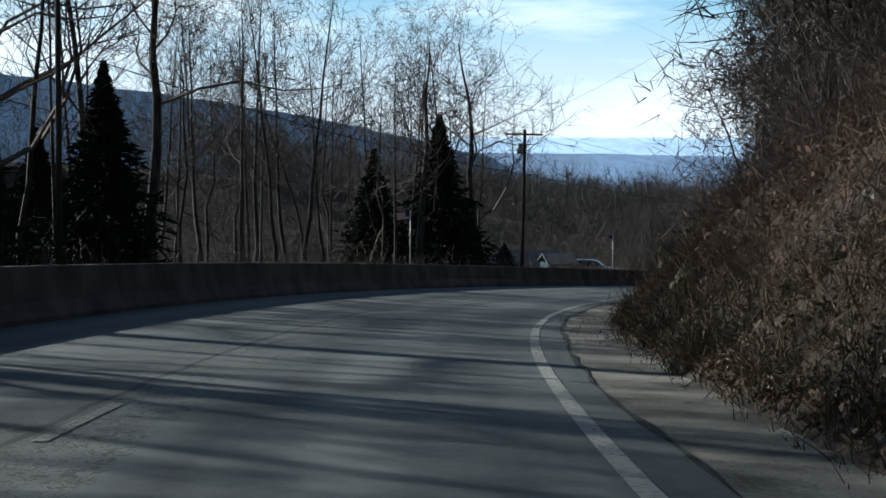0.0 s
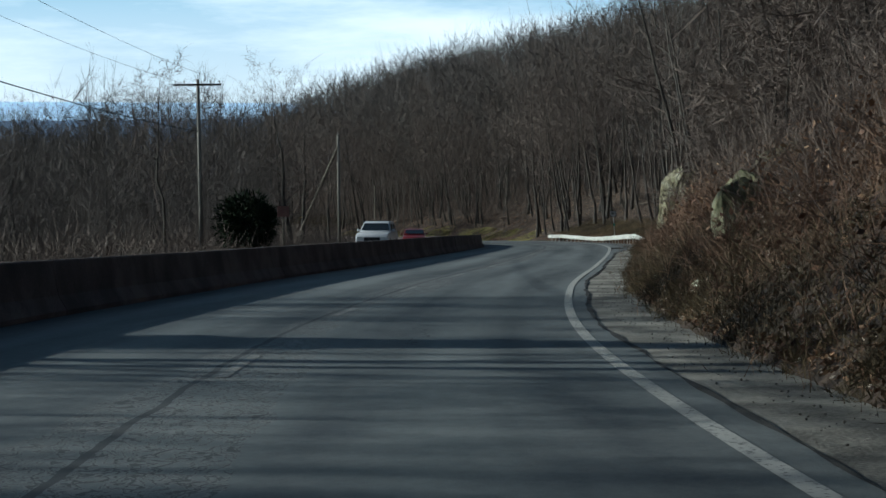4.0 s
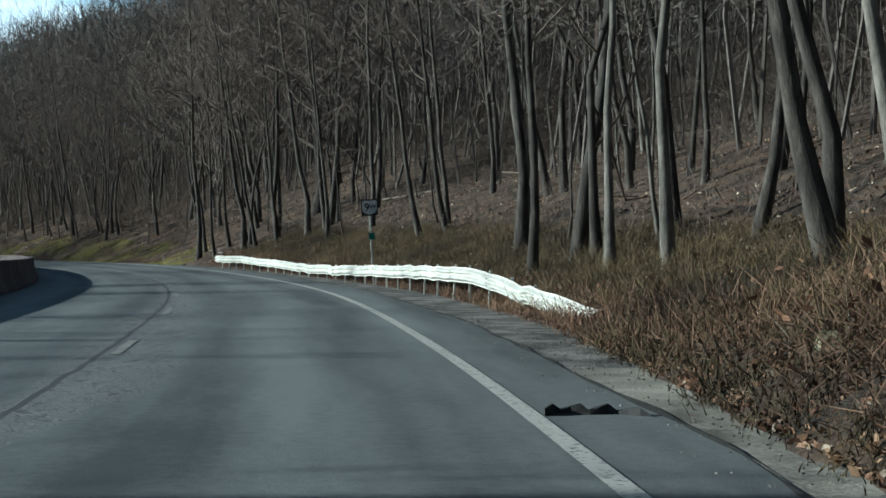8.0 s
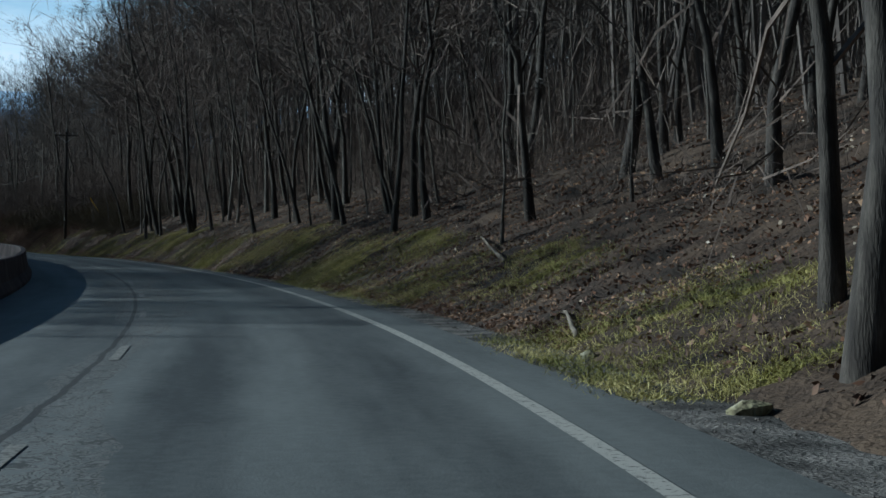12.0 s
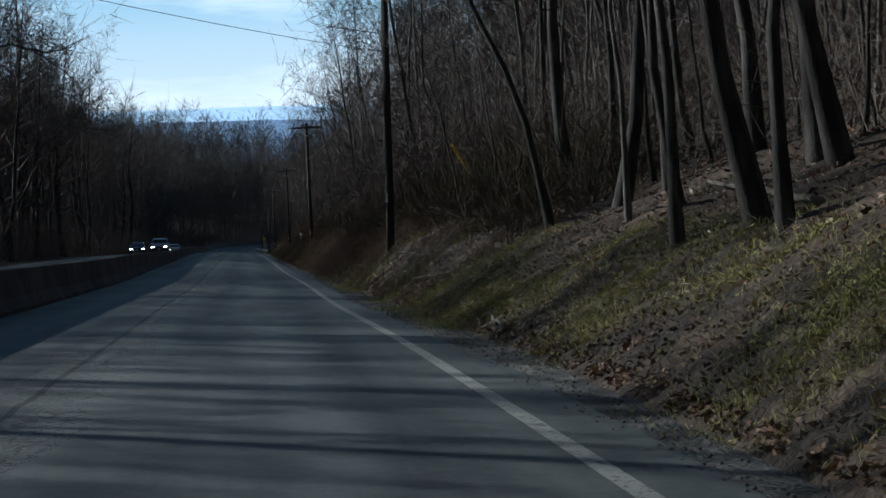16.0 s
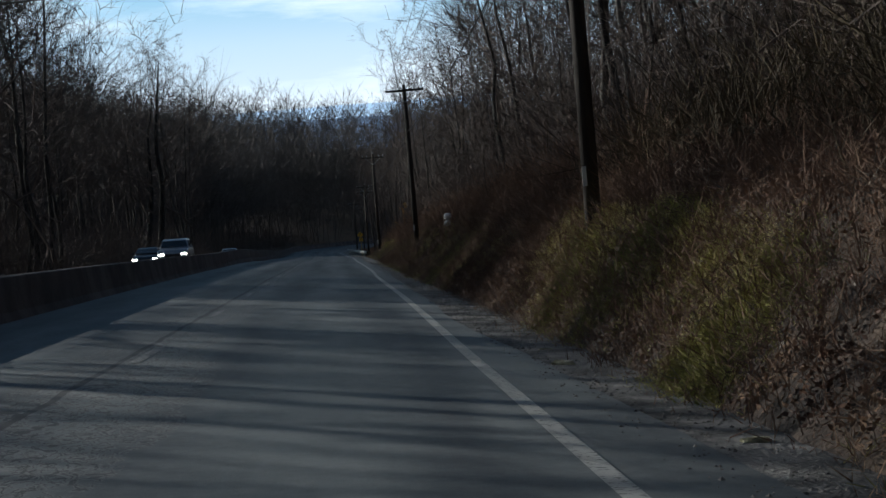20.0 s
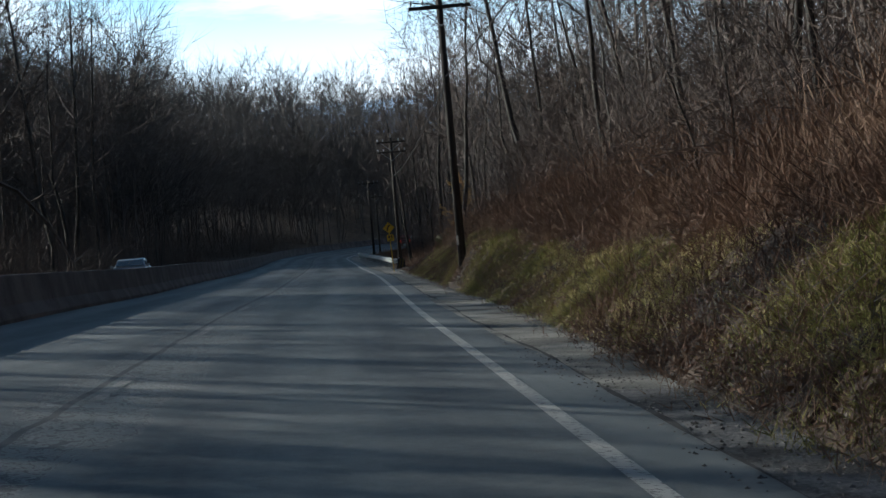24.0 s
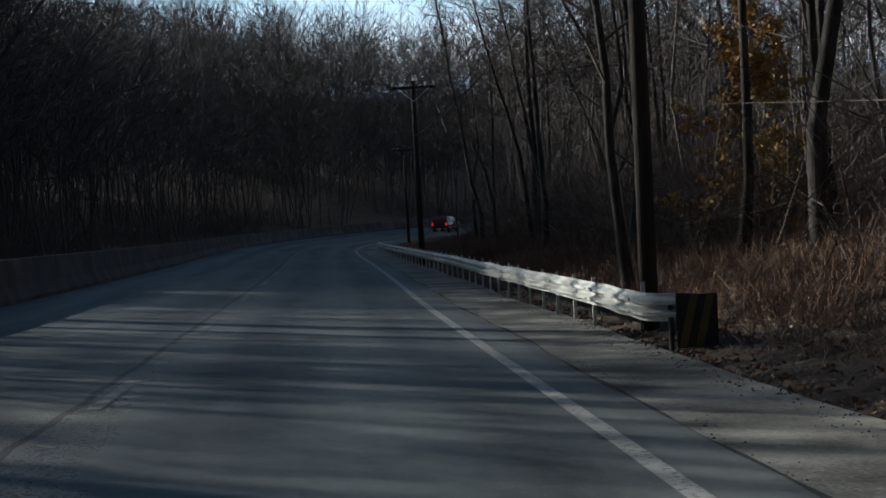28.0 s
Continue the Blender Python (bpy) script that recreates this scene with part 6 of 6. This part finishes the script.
sprays("weeds", "dark russet dead weeds covering the bank", "weeds", over(3400, 362, 440, 1.6, 5.5, 0.9, seed=39), 16, 0.34, 0.45, 0.006, BRUSH, seed=39, bits=2, arch=0.9)
sprays("brush", "dense low brush on the bank above the pole", "brush", over(1100, 425, 500, 3.2, 7.0, seed=20), 24, 0.65, 0.6, 0.008, BRUSH, seed=20)
sprays("brush", "russet undergrowth behind the guardrail", "brush", over(3600, 562, 660, 2.7, 12.0, seed=12), 18, 0.4, 0.4, 0.008, BRUSH, seed=12)
sprays("brush", "bare undergrowth below the trees", "brush", over(1100, 165, 352, 6.0, 26.0, seed=13), 16, 0.7, 0.6, 0.008, TWIG, seed=13)
sprays("saplings", "thicket of thin bare saplings and low limbs", "saplings", over(620, 165, 352, 17.0, 36.0, seed=16), 22, 3.4, 0.9, 0.012, TWIG, seed=16, bits=4)
sprays("saplings", "thin dark saplings and low limbs on the slope", "saplings", over(420, 282, 356, 7.0, 18.0, seed=38), 14, 2.6, 0.7, 0.010, TWIG, seed=38, bits=3)
sprays("saplings", "thicket of thin bare saplings on the upper bank", "saplings", over(900, 352, 660, 6.0, 20.0, seed=17), 26, 3.2, 0.9, 0.014, TWIG, seed=17, bits=4)
sprays("brush", "bare undergrowth beyond the opposite carriageway", "brush", over(2000, 240, 740, -34, -17.8, seed=14), 22, 3.0, 1.0, 0.018, TWIG, seed=14)
sprays("brush", "dark brush beyond the opposite carriageway", "brush", over(1100, -10, 240, -30, -17.6, seed=15), 20, 1.15, 0.9, 0.016, TWIG, seed=15)
leaves("fallen_leaves", "brown leaf litter on the steep bank", over(76000, -15, 170, 1.2, 8.0, 1.6, 0.02, 21), 0.042, LEAF, 21)
leaves("fallen_leaves", "brown leaf litter behind the guardrail", over(26000, 160, 300, 2.0, 16.0, 1.3, 0.015, 22), 0.05, LEAF, 22)
leaves("fallen_leaves", "bleached leaves strewn on the wooded slope", over(9000, 165, 345, 2.5, 24.0, 1.1, 0.03, 27), 0.045, PALE_LEAF, 27)
leaves("fallen_leaves", "bleached leaves and bark under the rock slab", over(1500, 138, 158, 1.2, 4.5, 1.0, 0.03, 30), 0.05, PALE_LEAF, 30)
leaves("fallen_leaves", "bleached leaves strewn on the bank", over(6500, -10, 168, 1.2, 6.5, 1.3, 0.03, 28), 0.04, PALE_LEAF, 28)
leaves("fallen_leaves", "bleached leaves strewn on the bank", over(5200, 262, 560, 1.3, 7.0, 1.3, 0.03, 29), 0.028, PALE_LEAF, 29)
leaves("fallen_leaves", "brown leaf litter on the roadside bank", over(190000, 250, 560, 0.8, 7.5, 1.5, 0.015, 23), 0.033, LEAF, 23)
leaves("fallen_leaves", "brown leaf litter below the trees", over(14000, 250, 420, 5.0, 20.0, 1.0, 0.015, 24), 0.065, LEAF, 24)
r = np.random.default_rng(333)
leaves("fallen_leaves", "brown leaves blown along the shoulder", spot(r.uniform(492, 640, 5000), 0.9 + 1.1 * r.random(5000) ** 0.6, -0.03), 0.022, LEAF, 32)
leaves("fallen_leaves", "brown leaf litter beside the guardrail", over(30000, 540, 640, 1.5, 9.0, 1.6, 0.010, 25), 0.032, LEAF, 25)
p = over(9000, -15, 165, 2.2, 8.0, 1.2, 0.0, 26)
p[:, 2] += np.random.default_rng(5).random(len(p)) ** 2 * 1.2
leaves("dead_leaves", "withered leaves hanging in the brush", p, 0.05, LEAF, 26, 1.0)


sprays("stalks", "pale dead stalks and broken twigs on the bank", "stalks", over(420, 345, 556, 1.7, 6.0, 1.2, seed=36), 4, 0.55, 0.5, 0.006, WOOD, seed=36, bits=3, arch=1.0)
sprays("stalks", "pale dead stalks and broken twigs on the bank", "stalks", over(260, 20, 166, 1.9, 5.5, 1.2, seed=37), 4, 0.5, 0.5, 0.006, WOOD, seed=37, bits=3, arch=1.0)
sprays("twig_litter", "small dead twigs and stalks lying on the bank", "litter", over(9000, 250, 560, 1.2, 6.5, 1.5, seed=33), 5, 0.16, 0.35, 0.004, TWIG, seed=33, bits=1, arch=2.5)
sprays("grass", "pale dry grass and leaves along the foot of the bank", "grass", clumped(2600, 30, 168, 1.6, 3.4, 0.8, seed=34), 14, 0.22, 0.3, 0.006, SEDGE, seed=34, bits=0, arch=1.2)
sprays("saplings", "thin bare saplings along the hill's crest", "saplings", over(800, 150, 345, 34, 75, seed=35), 22, 6.5, 1.4, 0.04, FAR_TWIG, seed=35, bits=4)


def gravel(label, n, s0, s1, l0, l1, size, seed):
    r = np.random.default_rng(seed)
    p = spot(r.uniform(s0, s1, n), l0 + (l1 - l0) * r.random(n) ** 0.8, 0.0)
    w = size * r.uniform(0.4, 1.5, (n, 1, 1)) * np.array([[1, 0, 0], [-1, 0, 0], [0, 1, 0], [0, -1, 0], [0, 0, 0.7], [0, 0, -0.7]])[None]
    w = w * r.uniform(0.6, 1.3, (n, 6, 1))
    a = r.uniform(0, 6.28, n)
    c, s = np.cos(a)[:, None], np.sin(a)[:, None]
    vs = np.stack([w[:, :, 0] * c - w[:, :, 1] * s, w[:, :, 0] * s + w[:, :, 1] * c, w[:, :, 2]], -1) + p[:, None]
    f = np.array([[0, 2, 4], [2, 1, 4], [1, 3, 4], [3, 0, 4], [2, 0, 5], [1, 2, 5], [3, 1, 5], [0, 3, 5]])
    fs = (f[None] + (np.arange(n) * 6)[:, None, None]).reshape(-1, 3)
    return tagged(put("gravel", vs.reshape(-1, 3), fs, GRIT), label, "gravel", kind="stuff")


gravel("loose grit and gravel along the shoulder", 4500, 20, 172, 0.55, 1.7, 0.011, 51)
gravel("loose grit and gravel along the shoulder", 2500, 172, 300, 0.7, 1.6, 0.011, 52)
gravel("dark broken gravel along the shoulder", 9000, 300, 500, 0.4, 1.3, 0.014, 53)
gravel("loose grit and gravel along the shoulder", 6000, 495, 600, 0.6, 1.9, 0.012, 54)


# ---- conifers, a leafy beech, and the trees round the bend ----
def conifer(label, x, y, height, width, seed, name="spruce", clear=0.04):
    r = np.random.default_rng(seed)
    z = float(ground_z(np.array([x]), np.array([y]))[0]) - 0.2
    e = empty(name, label, "tree", Matrix.Translation((x, y, z)))
    n = 8
    t = np.linspace(0, 1, n)
    put("trunk", *pipe(np.column_stack([0 * t, 0 * t, t * height]), 0.13 * (1.03 - t) * height / 9, 6), BARK, e, smooth=True)
    m = 6000
    u = clear + (1 - clear) * r.random(m) ** 0.8
    a = r.uniform(0, 6.28, m)
    lim = 1.35 * width * (1.01 - u) ** 1.15 * (0.75 + 0.35 * np.sin(u * 46) ** 2)
    lim = lim * (0.45 + 0.8 * (0.5 + 0.5 * np.sin(a * 4 + np.floor(u * 11) * 2.3 + seed)) ** 1.5 + 0.3 * r.random(m))
    q = lim * r.random(m) ** 0.45
    st = np.column_stack([np.cos(a) * q, np.sin(a) * q, u * height - 0.22 * q])
    d = np.column_stack([np.cos(a), np.sin(a), -0.25 + 0 * a]) + r.normal(0, 0.5, (m, 3))
    vs, fs = ribbons(st, st + d * (0.42 * (height / 9) * (0.25 + 1.0 * (1 - u)))[:, None], np.full(m, 0.10 * height / 9), r)
    put("needles", vs, fs, NEEDLE, e)
    return e


SPRUCE = "dark green spruce among bare trees"
for k, (s, l, h, w) in enumerate(((57.7, -21.5, 9.0, 2.0), (51.0, -24.0, 8.2, 2.3), (60.0, -26.0, 6.8, 1.9), (95.0, -23.9, 10.8, 2.5), (93.0, -27.4, 8.6, 2.0), (98.0, -23.6, 5.0, 1.9), (47.0, -22.0, 7.4, 2.0), (99.5, -21.6, 2.6, 1.5))):
    p = spot(s, l)
    conifer(SPRUCE, p[0], p[1], h, w * 1.15, 200 + k)


def bush(label, x, y, height, width, seed):
    """A clipped round evergreen: short stems and a dense ball of needles."""
    r = np.random.default_rng(seed)
    z = float(ground_z(np.array([x]), np.array([y]))[0]) - 0.2
    e = empty("evergreen_bush", label, "bush", Matrix.Translation((x, y, z)))
    t = np.linspace(0, 1, 4)
    put("trunk", *pipe(np.column_stack([0 * t, 0 * t, t * height * 0.6]), 0.09 * (1.2 - t), 6), BARK, e, smooth=True)
    d = r.normal(size=(4200, 3))
    d /= np.linalg.norm(d, axis=1, keepdims=True)
    q = r.random((4200, 1)) ** 0.35 * (0.9 + 0.12 * np.sin(d[:, :1] * 7 + d[:, 1:2] * 5))
    st = d * q * np.array([width / 2, width / 2, height * 0.47]) + np.array([0, 0, height * 0.5])
    put("needles", *ribbons(st, st + (d + r.normal(0, 0.5, d.shape)) * 0.22, np.full(4200, 0.06), r), NEEDLE, e)
    return e


p = spot(160.0, -19.4)
bush("round dark evergreen bush beyond the barrier", p[0], p[1], 3.7, 3.5, 230)

# tall trees that shade the road from across it
r = np.random.default_rng(404)
for _ in range(60):
    s, l = r.uniform(-5, 64), r.uniform(-36, -19)
    kind, turn, size = int(r.choice([1, 2, 5, 8, 1])), r.uniform(0, 6.28), r.uniform(1.1, 1.4)
    if spot(s, l)[0] < -6.5 and free(s, l, 2.2):
        plant(kind, s, l, turn, size)
# bushy shrubs that hang over the road from the top of the bank
for s0, s1, l0, l1, count, lo, hi in ((4, 40, 4.6, 9.5, 40, 0.7, 1.2), (30, 84, 4.0, 8.5, 105, 0.85, 1.4), (84, 150, 4.5, 9.0, 26, 0.6, 1.1), (352, 556, 4.5, 9.5, 52, 0.5, 1.0)):
    for _ in range(count):
        s, l = r.uniform(s0, s1), r.uniform(l0, l1)
        turn, size, lean = r.uniform(0, 6.28), r.uniform(lo, hi), r.uniform(0.0, 0.3)
        if free(s, l, 1.2) and (s > 55 or l > 5.6):
            plant(9, s, l, turn, size, lean=lean)
# tall trees that shade the road further down
for _ in range(105):
    s, l = r.uniform(372, 604), -18.7 - 20 * r.random() ** 1.6
    kind, turn, size = int(r.choice([1, 2, 5, 8, 1, 5])), r.uniform(0, 6.28), r.uniform(1.05, 1.4)
    if free(s, l, 1.4) and not (512 < s < 556 and l > -30):
        plant(kind, s, l, turn, size)
for _ in range(26):
    s, l = r.uniform(275, 372), -18.7 - 18 * r.random() ** 1.4
    kind, turn, size = int(r.choice([1, 2, 0, 1, 5])), r.uniform(0, 6.28), r.uniform(0.95, 1.25)
    if free(s, l, 1.4):
        plant(kind, s, l, turn, size)
for _ in range(26):
    s, l = r.uniform(78, 108), r.uniform(-36, -24)
    kind, turn, size = int(r.choice([1, 2, 0, 1])), r.uniform(0, 6.28), r.uniform(0.85, 1.1)
    if free(s, l, 1.6):
        plant(kind, s, l, turn, size)
# tall bare oaks beside the opposite carriageway
for kind, s, l, size in ((5, 428, -20, 1.15), (1, 436, -19, 1.2), (5, 445, -22, 1.2), (1, 420, -21, 1.15), (5, 455, -20.5, 1.1), (2, 412, -19.5, 1.1), (5, 372, -20, 1.1), (1, 380, -22, 1.2), (5, 391, -21, 1.1), (1, 402, -20, 1.1), (5, 470, -19, 1.15), (1, 476, -20.5, 1.2), (5, 483, -21, 1.2), (1, 489, -19, 1.15), (5, 497, -20, 1.15), (2, 503, -19.5, 1.2)):
    plant(kind, s, l, s * 1.7, size)
for kind, s, l, size, turn in ((8, 62.4, -22.0, 0.95, 0.4), (0, 56.0, -22.8, 0.95, 2.0), (2, 64.0, -26.0, 1.0, 1.0), (2, 68.5, -24.1, 0.9, 4.0), (1, 84.3, -34.0, 1.0, 3.0), (0, 75.7, -25.1, 1.0, 5.0), (6, 80.4, -27.0, 0.95, 0.6), (1, 86.9, -30.0, 1.0, 2.6),
                               (7, 83.3, -26.0, 0.9, 3.3), (0, 91.8, -30.0, 0.95, 1.4), (2, 99.9, -34.0, 0.9, 2.2), (5, 92.3, -23.3, 1.0, 0.8), (5, 104.2, -26.4, 1.12, 2.4), (2, 97.0, -30.5, 0.9, 5.5), (1, 70.0, -31.0, 1.0, 3.0), (0, 78.0, -31.0, 1.0, 1.0),
                               (5, 62.0, 6.8, 0.62, 2.6), (2, 78.0, 6.2, 0.75, 3.1), (5, 84.0, 8.0, 0.7, 0.3), (3, 58.0, 5.6, 0.8, 1.2), (2, 66.0, 7.5, 0.7, 4.4), (3, 71.0, 6.0, 0.9, 2.4), (2, 44.0, 7.5, 0.75, 2.0), (3, 88.0, 6.5, 0.9, 1.0), (2, 52.0, 9.0, 0.8, 0.5),
                               (2, 36.0, 6.0, 0.7, 1.0), (7, 104.0, 8.5, 0.8, 2.8), (2, 114.0, 8.8, 0.8, 0.9), (1, 122.0, 9.5, 0.8, 4.0), (3, 129.0, 7.4, 0.9, 3.4), (2, 138.0, 8.2, 0.85, 5.2), (6, 146.0, 8.0, 0.8, 0.0), (0, 152.0, 8.6, 0.9, 2.2),
                               (5, 22.0, -21.0, 1.0, 1.0), (1, 30.0, -20.0, 1.1, 2.0), (5, 38.0, -22.0, 1.0, 3.0), (1, 12.0, -22.0, 1.1, 4.0), (2, 5.0, -20.0, 1.0, 5.0), (0, 44.0, -25.0, 1.1, 1.0), (1, 18.0, -26.0, 1.2, 0.0), (2, 34.0, -27.0, 1.1, 2.0),
                               (5, 232.0, -22.0, 0.8, 0.4), (2, 160.0, -24.0, 0.75, 1.4), (5, 205.0, -23.0, 0.7, 2.4), (2, 215.0, -20.0, 0.8, 5.0)):
    plant(kind, s, l, turn, size)

g = on_ground(596.0, 7.6, -0.1)
tr, br, rb = grow(91, height=4.7, radius=0.065, clear=0.03, limbs=20, spread=0.34, sub=5, twigs=4, steep=0.6)
beech = empty("young_beech", "young beech still holding golden dry leaves", "tree", Matrix.Translation(g))
put("trunk", *tr, BARK, beech, smooth=True)
put("crown", *merged(br, rb), TWIG, beech)
r = np.random.default_rng(92)
tips = rb[0].reshape(-1, 3, 3)
pick = r.integers(0, len(tips), 14000)
pl = tips[pick, 2] + (tips[pick, 0] - tips[pick, 2]) * r.random((14000, 1)) + r.normal(0, 0.03, (14000, 3))
lv = leaves("leaves", "", pl[pl[:, 2] > 0.4], 0.058, GOLD_LEAF, 93, 1.0)
lv.parent = beech
for key in ("kind", "category", "label"):
    if key in lv:
        del lv[key]
for s, l, size in ((597.0, 9.2, 0.95), (604.0, 6.4, 1.1), (612.0, 8.5, 1.0), (594.0, 8.9, 0.9), (590.0, 7.4, 1.25), (588.0, 3.4, 0.7)):
    plant(1, s, l, s, size)

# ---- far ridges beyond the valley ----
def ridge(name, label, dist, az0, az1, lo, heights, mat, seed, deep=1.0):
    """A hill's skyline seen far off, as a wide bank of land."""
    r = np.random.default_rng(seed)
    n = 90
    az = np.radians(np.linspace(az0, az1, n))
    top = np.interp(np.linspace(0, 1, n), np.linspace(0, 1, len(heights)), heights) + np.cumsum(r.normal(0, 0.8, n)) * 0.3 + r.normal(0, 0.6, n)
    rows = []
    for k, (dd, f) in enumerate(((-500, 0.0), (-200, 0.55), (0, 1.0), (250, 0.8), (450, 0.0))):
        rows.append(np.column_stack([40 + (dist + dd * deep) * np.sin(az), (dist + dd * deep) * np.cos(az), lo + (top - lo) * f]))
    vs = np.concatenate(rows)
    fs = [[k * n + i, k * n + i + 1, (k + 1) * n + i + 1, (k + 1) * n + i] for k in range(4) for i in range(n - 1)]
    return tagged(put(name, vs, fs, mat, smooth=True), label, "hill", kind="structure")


# haze painted as blue colour and emission, paler with distance
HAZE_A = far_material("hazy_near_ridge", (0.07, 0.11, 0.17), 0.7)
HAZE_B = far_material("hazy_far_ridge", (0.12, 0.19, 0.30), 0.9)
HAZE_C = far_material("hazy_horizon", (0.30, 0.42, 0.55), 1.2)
ridge("backdrop_ridge", "wooded ridge across the valley, haze painted in as blue", 1000, -46, 6, -160, [60, 62, 55, 48, 38, 26, 12, -12, -90], HAZE_A, 3, 0.3)
ridge("backdrop_valley", "wooded valley floor with blue haze painted in", 2900, -12, 48, -170, [-42, -38, -36, -40, -36, -38, -34, -38], HAZE_B, 4)
ridge("backdrop_horizon", "hills at the horizon with pale haze painted in", 3900, -20, 60, -170, [-18, -10, -14, -6, -16, -12, -18, -8, -14], HAZE_C, 5)
